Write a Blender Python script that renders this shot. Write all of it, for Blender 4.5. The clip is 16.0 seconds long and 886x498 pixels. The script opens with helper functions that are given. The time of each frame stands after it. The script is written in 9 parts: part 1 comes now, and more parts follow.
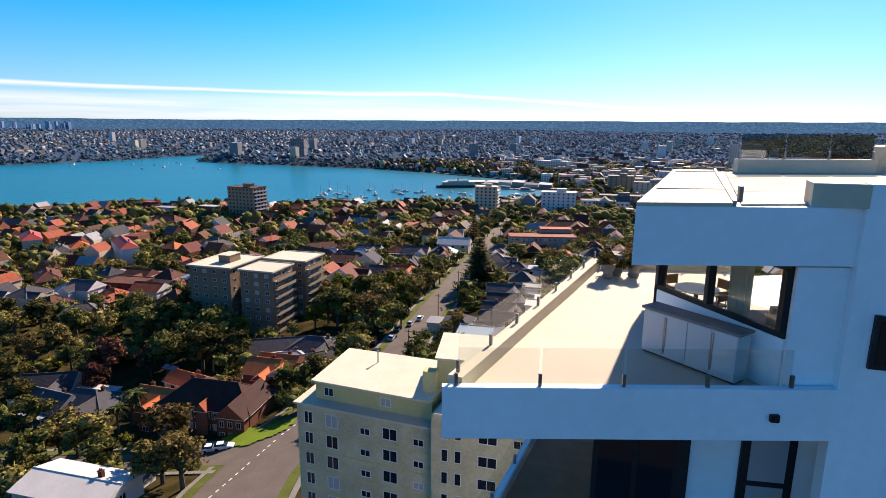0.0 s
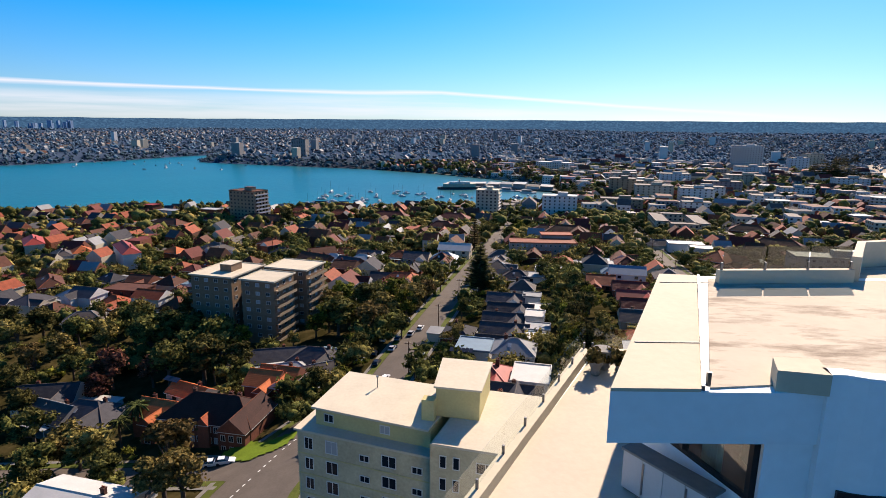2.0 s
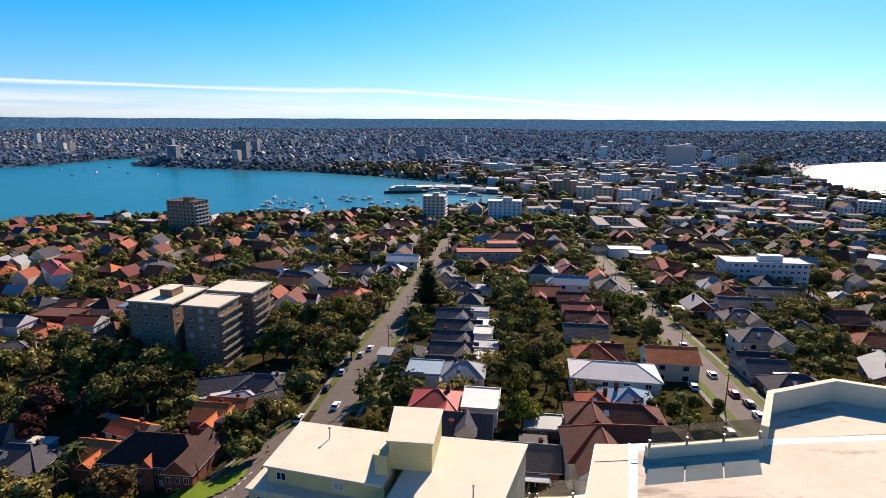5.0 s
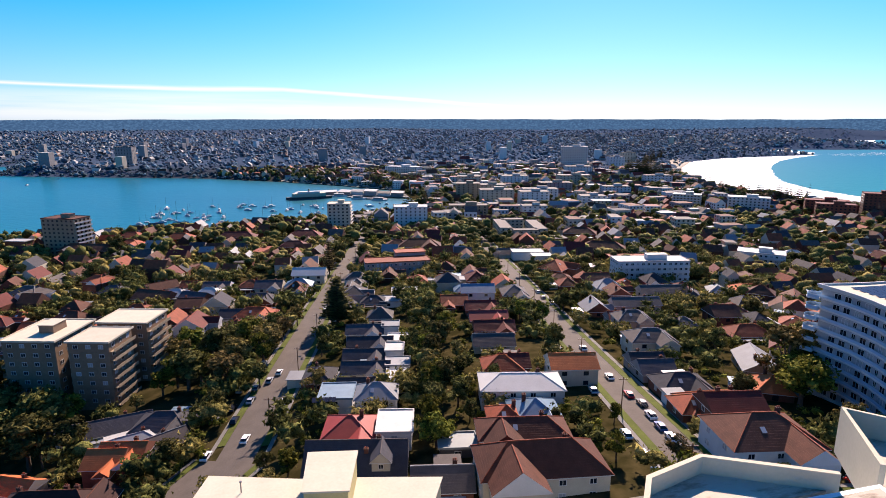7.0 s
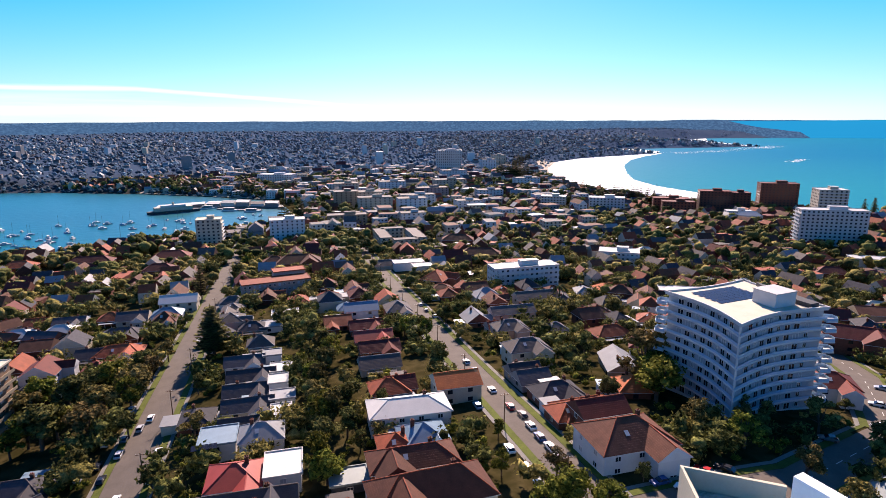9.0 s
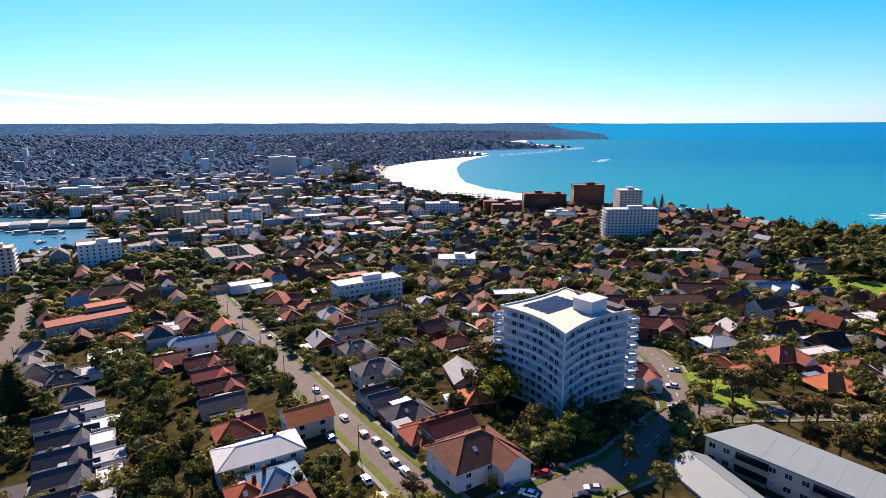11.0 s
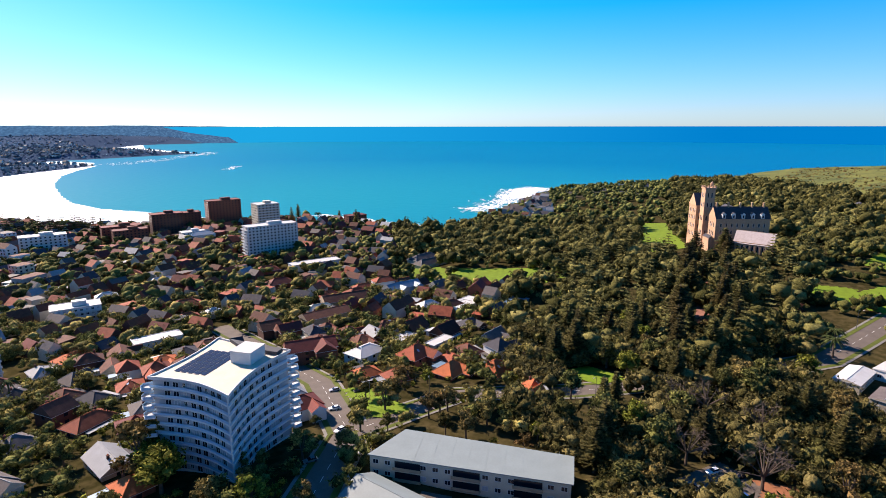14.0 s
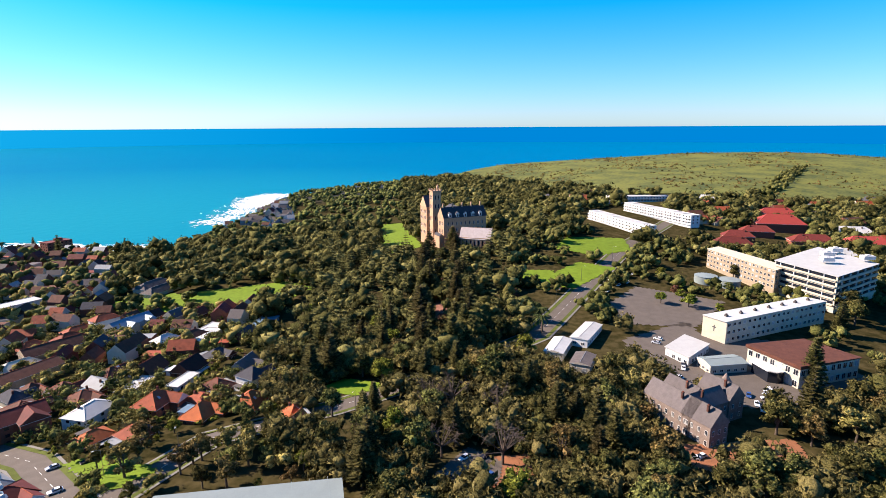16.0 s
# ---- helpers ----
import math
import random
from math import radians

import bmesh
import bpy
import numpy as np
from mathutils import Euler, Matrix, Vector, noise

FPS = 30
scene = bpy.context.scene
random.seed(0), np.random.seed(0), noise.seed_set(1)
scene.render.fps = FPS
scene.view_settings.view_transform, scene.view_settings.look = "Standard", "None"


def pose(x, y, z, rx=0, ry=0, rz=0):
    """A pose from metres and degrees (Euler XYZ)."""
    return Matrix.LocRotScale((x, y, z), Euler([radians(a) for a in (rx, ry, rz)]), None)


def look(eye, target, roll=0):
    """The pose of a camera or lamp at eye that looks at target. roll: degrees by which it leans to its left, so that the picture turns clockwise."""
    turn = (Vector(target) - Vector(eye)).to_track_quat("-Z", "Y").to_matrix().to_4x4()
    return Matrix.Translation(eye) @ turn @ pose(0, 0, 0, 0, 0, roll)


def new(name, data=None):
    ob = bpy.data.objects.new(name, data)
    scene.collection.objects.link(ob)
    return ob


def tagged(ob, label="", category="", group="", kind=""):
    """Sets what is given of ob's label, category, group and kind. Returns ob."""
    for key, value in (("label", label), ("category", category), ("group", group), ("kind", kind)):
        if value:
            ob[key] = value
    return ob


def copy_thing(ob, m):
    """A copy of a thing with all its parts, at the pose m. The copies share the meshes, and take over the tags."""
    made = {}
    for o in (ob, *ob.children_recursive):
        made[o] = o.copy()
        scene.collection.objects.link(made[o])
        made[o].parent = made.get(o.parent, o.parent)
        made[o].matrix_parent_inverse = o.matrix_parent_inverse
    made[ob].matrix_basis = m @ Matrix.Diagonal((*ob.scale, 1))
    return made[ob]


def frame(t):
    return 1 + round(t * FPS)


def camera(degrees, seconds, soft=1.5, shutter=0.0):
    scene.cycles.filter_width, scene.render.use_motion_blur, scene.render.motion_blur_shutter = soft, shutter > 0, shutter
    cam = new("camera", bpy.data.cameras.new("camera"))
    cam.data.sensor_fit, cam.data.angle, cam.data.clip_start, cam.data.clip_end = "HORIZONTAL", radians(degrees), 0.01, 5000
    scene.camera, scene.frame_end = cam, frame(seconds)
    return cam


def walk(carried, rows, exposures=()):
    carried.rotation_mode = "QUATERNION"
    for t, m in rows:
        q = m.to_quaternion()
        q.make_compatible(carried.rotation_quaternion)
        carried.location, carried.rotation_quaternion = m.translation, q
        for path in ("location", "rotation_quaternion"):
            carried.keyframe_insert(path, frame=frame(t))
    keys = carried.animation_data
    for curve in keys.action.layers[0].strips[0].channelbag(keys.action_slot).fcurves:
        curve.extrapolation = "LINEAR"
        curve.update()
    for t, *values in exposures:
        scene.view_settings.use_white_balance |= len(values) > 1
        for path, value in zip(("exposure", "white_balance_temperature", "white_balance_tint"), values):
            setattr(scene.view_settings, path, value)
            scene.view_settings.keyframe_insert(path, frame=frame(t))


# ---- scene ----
cam = camera(76.0, 16.0, soft=0.6)

PATH = [  # seconds, x, y, z, tilt, heading, roll
    (0.0, -0.00, 0.00, 80.00, 77.90, 0.00, 0.46),
    (0.5, -0.00, 0.04, 80.82, 77.88, 0.04, 0.45),
    (1.0, 0.08, 0.07, 81.85, 77.85, 0.09, 0.46),
    (1.5, 0.21, 0.12, 82.82, 77.82, 0.10, 0.49),
    (2.0, 0.29, 0.10, 83.95, 77.78, 0.14, 0.52),
    (2.5, 0.09, -0.01, 85.11, 77.75, 0.13, 0.53),
    (3.0, 0.08, 0.11, 86.36, 77.70, 0.12, 0.54),
    (3.5, 0.10, 0.23, 87.55, 77.66, -0.20, 0.53),
    (4.0, 0.08, 0.31, 88.76, 77.64, -1.62, 0.49),
    (6.5, 0.34, 0.43, 95.87, 77.61, -12.06, 0.08),
    (7.0, 0.31, 0.28, 97.46, 77.59, -14.78, -0.02),
    (7.5, 0.40, 0.20, 99.14, 77.58, -17.59, -0.13),
    (8.0, 0.52, 0.13, 101.12, 77.59, -20.67, -0.24),
    (10.5, -0.15, 0.01, 111.05, 77.73, -38.53, -0.31),
    (11.0, -0.34, -0.06, 113.24, 77.72, -43.31, -0.30),
    (11.5, -0.43, 0.14, 115.53, 77.70, -48.36, -0.31),
    (12.0, -0.45, 0.16, 117.86, 77.68, -54.15, -0.33),
    (12.5, -0.45, 0.28, 120.10, 77.68, -59.63, -0.32),
    (13.0, -0.87, 0.46, 122.65, 77.69, -66.15, -0.24),
    (13.5, -1.07, 0.93, 125.21, 77.71, -72.34, -0.13),
    (14.0, -1.18, 1.26, 127.88, 77.74, -79.10, -0.08),
    (14.5, -1.42, 1.32, 130.33, 77.76, -85.43, -0.09),
    (15.0, -1.39, 1.39, 132.50, 77.77, -91.64, -0.14),
    (15.5, -0.96, 1.49, 134.06, 77.76, -97.98, -0.22),
    (16.0, -0.64, 1.49, 135.47, 77.73, -105.03, -0.33),
]
walk(cam, [(t, pose(x, y, z, tilt, 0, turn) @ pose(0, 0, 0, 0, 0, roll)) for t, x, y, z, tilt, turn, roll in PATH],
     exposures=[(0, 1.36, 6400, 21), (1.5, 1.2, 6400, 20), (2.5, 1.08, 6250, 16), (4, 1.14, 6200, 17), (8, 1.36, 6250, 28), (11, 1.4, 6200, 26), (13, 1.45, 6150, 23), (14.5, 1.56, 6050, 20), (16, 1.67, 6000, 18)])

# ---- light ----
SUN_AZ, SUN_EL = radians(29), radians(34)     # clockwise from +y, above the horizon
world = bpy.data.worlds.new("sky")
scene.world = world
world.use_nodes = True
wn, wl = world.node_tree.nodes, world.node_tree.links
wn.clear()
sky = wn.new("ShaderNodeTexSky")
sky.sky_type, sky.sun_disc = "NISHITA", False
sky.sun_elevation, sky.sun_rotation = SUN_EL, SUN_AZ
sky.air_density, sky.dust_density, sky.ozone_density = 1.0, 0.15, 3.0
tone = wn.new("ShaderNodeHueSaturation")
tone.inputs["Saturation"].default_value = 1.0
back = wn.new("ShaderNodeBackground")
back.inputs["Strength"].default_value = 0.05
wout = wn.new("ShaderNodeOutputWorld")
# thin streaks of high cloud low over the harbour
wco = wn.new("ShaderNodeTexCoord")
wmap = wn.new("ShaderNodeMapping")
wmap.inputs["Scale"].default_value = (2.2, 2.2, 46)
wl.new(wco.outputs["Generated"], wmap.inputs["Vector"])
wnoise = wn.new("ShaderNodeTexNoise")
wnoise.inputs["Scale"].default_value, wnoise.inputs["Detail"].default_value = 1.3, 5
wl.new(wmap.outputs[0], wnoise.inputs["Vector"])
wsep = wn.new("ShaderNodeSeparateXYZ")
wl.new(wco.outputs["Generated"], wsep.inputs[0])


def wmath(op, a, b=0.0, clamp=False):
    n = wn.new("ShaderNodeMath")
    n.operation, n.use_clamp = op, clamp
    for k, v in enumerate((a, b)):
        if isinstance(v, (int, float)):
            n.inputs[k].default_value = v
        else:
            wl.new(v, n.inputs[k])
    return n.outputs[0]


# one long thin streak that sinks towards the north-east, and a torn veil under it
bearing = wmath("ARCTAN2", wsep.outputs[0], wsep.outputs[1])
ripple = wmath("MULTIPLY", wmath("SUBTRACT", wnoise.outputs[0], 0.5), 0.012)
line = wmath("MINIMUM", 0.0545, wmath("SUBTRACT", 0.054, wmath("MULTIPLY", bearing, 0.07)))
above = wmath("ADD", wmath("SUBTRACT", wsep.outputs[2], line), ripple)
fade = wmath("MULTIPLY", wmath("SUBTRACT", 0.72, bearing), 2.4, True)
streak = wmath("SUBTRACT", 1.0, wmath("MULTIPLY", wmath("ABSOLUTE", above), 230.0), True)
puff = wmath("MULTIPLY", wmath("SUBTRACT", wnoise.outputs[0], 0.36), 4.0, True)
under = wmath("MULTIPLY", wmath("MULTIPLY", above, -60.0, True), wmath("MULTIPLY", wmath("SUBTRACT", wsep.outputs[2], 0.002), 60.0, True))
veil = wmath("MULTIPLY", wmath("MAXIMUM", wmath("MULTIPLY", streak, 0.9), wmath("MULTIPLY", under, wmath("MULTIPLY", puff, 0.6))), fade)
# cooler and deeper blue with height, paler towards the sun
deep = wn.new("ShaderNodeMix")
deep.data_type = "RGBA"
deep.inputs["A"].default_value, deep.inputs["B"].default_value = (0.66, 0.88, 1.18, 1), (0.04, 0.86, 1.38, 1)
glow = wmath("POWER", wmath("MAXIMUM", wmath("COSINE", wmath("SUBTRACT", bearing, SUN_AZ)), 0.0), 6.0)
paler = wmath("SUBTRACT", 1.0, wmath("MULTIPLY", glow, 0.6))
wl.new(wmath("MULTIPLY", wmath("MULTIPLY", wmath("SUBTRACT", wsep.outputs[2], 0.02), 6.0, True), paler), deep.inputs["Factor"])
tint = wn.new("ShaderNodeMix")
tint.data_type, tint.blend_type = "RGBA", "MULTIPLY"
tint.inputs["Factor"].default_value = 1.0
wl.new(sky.outputs[0], tint.inputs["A"])
wl.new(deep.outputs["Result"], tint.inputs["B"])
wl.new(tint.outputs["Result"], tone.inputs["Color"])
wmix = wn.new("ShaderNodeMix")
wmix.data_type = "RGBA"
wmix.inputs["B"].default_value = (9.5, 9.3, 9.2, 1)
wl.new(wmath("MULTIPLY", veil, 0.9), wmix.inputs["Factor"])
wl.new(tone.outputs[0], wmix.inputs["A"])
wl.new(wmix.outputs["Result"], back.inputs["Color"])
wl.new(back.outputs[0], wout.inputs["Surface"])

sun_data = bpy.data.lights.new("sun", "SUN")
sun_data.energy, sun_data.angle, sun_data.color = 5.0, radians(0.5), (1.0, 0.83, 0.62)
sun = new("sun", sun_data)
sun.matrix_world = look((300, 300, 900), (300 - math.sin(SUN_AZ) * math.cos(SUN_EL), 300 - math.cos(SUN_AZ) * math.cos(SUN_EL), 900 - math.sin(SUN_EL)))



# ---- materials ----
MATS = {}


def mat(name, color, rough=0.8, metal=0.0, vary=0.18, scale=0.6, bump=0.0, bscale=None, rand=0.12, color2=None, courses=0.0, spec=0.22, contrast=1.0):
    """A painted, rendered or natural surface: base colour with broad stains, fine grain, relief and a small change from thing to thing."""
    if name in MATS:
        return MATS[name]
    m = bpy.data.materials.new(name)
    m.use_nodes = True
    n, l = m.node_tree.nodes, m.node_tree.links
    b = n["Principled BSDF"]
    b.inputs["Roughness"].default_value, b.inputs["Metallic"].default_value = rough, metal
    b.inputs["Specular IOR Level"].default_value = spec
    co = n.new("ShaderNodeTexCoord")
    broad, fine = n.new("ShaderNodeTexNoise"), n.new("ShaderNodeTexNoise")
    broad.inputs["Scale"].default_value, broad.inputs["Detail"].default_value = scale, 6
    fine.inputs["Scale"].default_value, fine.inputs["Detail"].default_value = scale * 9, 4
    for t in (broad, fine):
        l.new(co.outputs["Object"], t.inputs["Vector"])
    mix = n.new("ShaderNodeMix")
    mix.data_type = "RGBA"
    c2 = color2 or tuple(c * (1 - 2.2 * vary) for c in color)
    mix.inputs["A"].default_value, mix.inputs["B"].default_value = (*color, 1), (*c2, 1)
    ramp = n.new("ShaderNodeMapRange")
    ramp.inputs["From Min"].default_value, ramp.inputs["From Max"].default_value = 0.5 - 0.18 / contrast, 0.5 + 0.25 / contrast
    add = n.new("ShaderNodeMath")
    add.operation = "MULTIPLY_ADD"
    add.inputs[1].default_value = 0.4
    l.new(fine.outputs[0], add.inputs[0])
    half = n.new("ShaderNodeMath")
    half.operation = "MULTIPLY"
    half.inputs[1].default_value = 0.6
    l.new(broad.outputs[0], half.inputs[0])
    l.new(half.outputs[0], add.inputs[2])
    l.new(add.outputs[0], ramp.inputs["Value"])
    l.new(ramp.outputs[0], mix.inputs["Factor"])
    hsv = n.new("ShaderNodeHueSaturation")
    info = n.new("ShaderNodeObjectInfo")
    val = n.new("ShaderNodeMapRange")
    val.inputs["To Min"].default_value, val.inputs["To Max"].default_value = 1 - rand, 1 + rand
    l.new(info.outputs["Random"], val.inputs["Value"])
    l.new(val.outputs[0], hsv.inputs["Value"])
    l.new(mix.outputs["Result"], hsv.inputs["Color"])
    l.new(hsv.outputs[0], b.inputs["Base Color"])
    if bump or courses:
        bp = n.new("ShaderNodeBump")
        bp.inputs["Strength"].default_value, bp.inputs["Distance"].default_value = bump or 0.6, 0.05
        if courses:
            wv = n.new("ShaderNodeTexWave")
            wv.wave_type, wv.bands_direction, wv.wave_profile = "BANDS", "Z", "SAW"
            wv.inputs["Scale"].default_value, wv.inputs["Distortion"].default_value = courses, 0.6
            l.new(co.outputs["Object"], wv.inputs["Vector"])
            l.new(wv.outputs[0], bp.inputs["Height"])
        else:
            bn = n.new("ShaderNodeTexNoise")
            bn.inputs["Scale"].default_value, bn.inputs["Detail"].default_value = bscale or scale * 12, 5
            l.new(co.outputs["Object"], bn.inputs["Vector"])
            l.new(bn.outputs[0], bp.inputs["Height"])
        l.new(bp.outputs[0], b.inputs["Normal"])
    MATS[name] = m
    return m


def glass_mat(name, tint, rough=0.06):
    """Window glass seen from outside by day: a dark, shiny face."""
    m = bpy.data.materials.new(name)
    m.use_nodes = True
    b = m.node_tree.nodes["Principled BSDF"]
    b.inputs["Base Color"].default_value, b.inputs["Roughness"].default_value = (*tint, 1), rough
    b.inputs["Specular IOR Level"].default_value = 0.4
    MATS[name] = m
    return m


def leaf_mat(name, a, b2, light=0.16):
    """Foliage: two greens mixed by clump, with some light coming through."""
    m = bpy.data.materials.new(name)
    m.use_nodes = True
    n, l = m.node_tree.nodes, m.node_tree.links
    b = n["Principled BSDF"]
    b.inputs["Roughness"].default_value, b.inputs["Specular IOR Level"].default_value = 0.85, 0.03
    geo = n.new("ShaderNodeNewGeometry")
    mix = n.new("ShaderNodeMix")
    mix.data_type = "RGBA"
    mix.inputs["A"].default_value, mix.inputs["B"].default_value = (*(c * 0.25 for c in a), 1), (*(c * 1.4 for c in b2), 1)
    co, spray = n.new("ShaderNodeTexCoord"), n.new("ShaderNodeTexNoise")
    spray.inputs["Scale"].default_value, spray.inputs["Detail"].default_value, spray.inputs["Roughness"].default_value = 2.0, 5, 0.75
    l.new(co.outputs["Object"], spray.inputs["Vector"])
    mott, both, rel = n.new("ShaderNodeMapRange"), n.new("ShaderNodeMath"), n.new("ShaderNodeBump")
    mott.inputs["From Min"].default_value, mott.inputs["From Max"].default_value = 0.4, 0.62
    mott.inputs["To Max"].default_value = 0.6
    l.new(spray.outputs[0], mott.inputs["Value"])
    both.operation = "MULTIPLY_ADD"
    both.inputs[1].default_value = 0.4
    l.new(geo.outputs["Random Per Island"], both.inputs[0])
    l.new(mott.outputs[0], both.inputs[2])
    l.new(both.outputs[0], mix.inputs["Factor"])
    rel.inputs["Strength"].default_value, rel.inputs["Distance"].default_value = 1.0, 0.6
    l.new(spray.outputs[0], rel.inputs["Height"])
    l.new(rel.outputs[0], b.inputs["Normal"])
    hsv, info = n.new("ShaderNodeHueSaturation"), n.new("ShaderNodeObjectInfo")
    clump = n.new("ShaderNodeHueSaturation")
    for key, lo, hi in (("Value", 0.55, 1.6), ("Hue", 0.515, 0.49)):
        r = n.new("ShaderNodeMapRange")
        r.inputs["To Min"].default_value, r.inputs["To Max"].default_value = lo, hi
        l.new(geo.outputs["Random Per Island"], r.inputs["Value"])
        l.new(r.outputs[0], clump.inputs[key])
    l.new(mix.outputs["Result"], clump.inputs["Color"])
    for key, lo, hi in (("Value", 0.7, 1.3), ("Hue", 0.475, 0.515)):
        r = n.new("ShaderNodeMapRange")
        r.inputs["To Min"].default_value, r.inputs["To Max"].default_value = lo, hi
        l.new(info.outputs["Random"], r.inputs["Value"])
        l.new(r.outputs[0], hsv.inputs[key])
    l.new(clump.outputs[0], hsv.inputs["Color"])
    l.new(hsv.outputs[0], b.inputs["Base Color"])
    tr = n.new("ShaderNodeBsdfTranslucent")
    l.new(hsv.outputs[0], tr.inputs["Color"])
    ms = n.new("ShaderNodeMixShader")
    ms.inputs[0].default_value = light
    l.new(b.outputs[0], ms.inputs[1])
    l.new(tr.outputs[0], ms.inputs[2])
    l.new(ms.outputs[0], n["Material Output"].inputs["Surface"])
    MATS[name] = m
    return m


ROOF = {
    "terracotta": mat("terracotta_tiles", (0.285, 0.063, 0.025), 0.8, vary=0.25, scale=0.5, courses=1.1, bump=0.5, rand=0.25),
    "orange": mat("orange_tiles", (0.43, 0.112, 0.031), 0.8, vary=0.2, scale=0.5, courses=1.1, bump=0.5, rand=0.2),
    "brown": mat("brown_tiles", (0.112, 0.0413, 0.0241), 0.85, vary=0.25, scale=0.5, courses=1.1, bump=0.5, rand=0.25),
    "darkbrown": mat("dark_brown_tiles", (0.045, 0.018, 0.014), 0.85, vary=0.25, scale=0.5, courses=1.1, bump=0.5, rand=0.1),
    "maroon": mat("maroon_tiles", (0.136, 0.0248, 0.0186), 0.8, vary=0.2, scale=0.5, courses=1.1, bump=0.5, rand=0.25),
    "slate": mat("dark_slate", (0.058, 0.057, 0.065), 0.85, vary=0.2, scale=0.7, courses=1.4, bump=0.4, rand=0.3, spec=0.15),
    "grey": mat("grey_tiles", (0.0946, 0.0791, 0.0731), 0.8, vary=0.2, scale=0.5, courses=1.1, bump=0.4, rand=0.25),
    "white": mat("white_sheet_roof", (0.43, 0.421, 0.396), 0.6, vary=0.1, scale=0.3, bump=0.1, rand=0.1),
    "cream": mat("cream_roof_membrane", (0.509, 0.454, 0.344), 0.75, vary=0.1, scale=0.25, bump=0.1, rand=0.05),
    "steel": mat("pale_steel_roof", (0.215, 0.224, 0.232), 0.7, 0.0, vary=0.12, scale=0.4, bump=0.1, rand=0.2),
    "green": mat("grey_green_steel_roof", (0.185, 0.218, 0.212), 0.6, 0.0, vary=0.08, scale=0.2, bump=0.05, rand=0.05),
    "blue": mat("blue_grey_sheet_roof", (0.136, 0.205, 0.26), 0.5, 0.1, vary=0.12, scale=0.4, rand=0.1),
    "red": mat("red_sheet_roof", (0.285, 0.0433, 0.031), 0.6, vary=0.12, scale=0.4, rand=0.1),
}
WALL = {
    "brick": mat("red_brick", (0.181, 0.0645, 0.0387), 0.9, vary=0.2, scale=1.2, bump=0.3, bscale=14, rand=0.2),
    "darkbrick": mat("dark_brick", (0.0929, 0.0402, 0.0279), 0.9, vary=0.2, scale=1.2, bump=0.3, bscale=14, rand=0.2),
    "tan": mat("tan_brick", (0.289, 0.227, 0.151), 0.9, vary=0.15, scale=1.0, bump=0.3, bscale=14, rand=0.1),
    "white": mat("white_render", (0.537, 0.53, 0.509), 0.85, vary=0.08, scale=0.5, bump=0.1, rand=0.06),
    "cream": mat("cream_render", (0.454, 0.399, 0.303), 0.85, vary=0.1, scale=0.5, bump=0.1, rand=0.1),
    "pink": mat("salmon_render", (0.399, 0.275, 0.227), 0.85, vary=0.1, scale=0.5, bump=0.1, rand=0.08),
    "grey": mat("grey_render", (0.223, 0.217, 0.211), 0.85, vary=0.12, scale=0.5, bump=0.1, rand=0.15),
    "dark": mat("charcoal_boards", (0.0557, 0.0557, 0.0588), 0.75, vary=0.15, scale=0.8, bump=0.1, rand=0.2),
    "blue": mat("pale_blue_boards", (0.275, 0.358, 0.454), 0.8, vary=0.1, scale=0.5, rand=0.08),
    "brown": mat("brown_brick", (0.225, 0.150, 0.096), 0.9, vary=0.15, scale=1.0, bump=0.3, bscale=14, rand=0.06),
    "yellow": mat("yellow_render", (0.482, 0.413, 0.193), 0.85, vary=0.12, scale=0.35, bump=0.12, rand=0.03),
    "sandstone": mat("orange_sandstone", (0.47, 0.29, 0.17), 0.9, vary=0.18, scale=0.7, bump=0.5, bscale=5, rand=0.1),
}
TRIM = mat("white_trim", (0.523, 0.516, 0.495), 0.6, vary=0.06, scale=1.5, rand=0.04)
DARK = mat("black_metal", (0.02, 0.02, 0.022), 0.5, vary=0.1, scale=2, rand=0.1)
CONCRETE = mat("weathered_concrete", (0.26, 0.248, 0.229), 0.9, vary=0.2, scale=0.5, bump=0.2, rand=0.1)
ASPHALT = mat("asphalt", (0.105, 0.0869, 0.0712), 0.9, vary=0.16, scale=0.25, bump=0.2, bscale=8, rand=0.0)
PAVING = mat("pale_paving", (0.17, 0.16, 0.142), 0.9, vary=0.16, scale=0.4, bump=0.2, rand=0.05)
GRASS = mat("lawn", (0.125, 0.185, 0.012), 0.95, vary=0.2, scale=0.25, bump=0.4, bscale=3, rand=0.06, spec=0.1)
VERGE = mat("verge_grass", (0.086, 0.103, 0.0189), 0.95, vary=0.25, scale=0.3, bump=0.4, bscale=3, rand=0.1, spec=0.1)
SAND = mat("beach_sand", (0.36, 0.31, 0.235), 0.95, vary=0.16, scale=0.05, bump=0.2, rand=0.0)
BARK = mat("bark", (0.0989, 0.0743, 0.0557), 0.95, vary=0.25, scale=1.5, bump=0.5, rand=0.2)
GLASS = glass_mat("window_glass", (0.012, 0.014, 0.02))
BLIND = glass_mat("window_glass_with_blind", (0.30, 0.31, 0.32), 0.2)
SOLAR = glass_mat("solar_panel_glass", (0.01, 0.014, 0.03), 0.3)
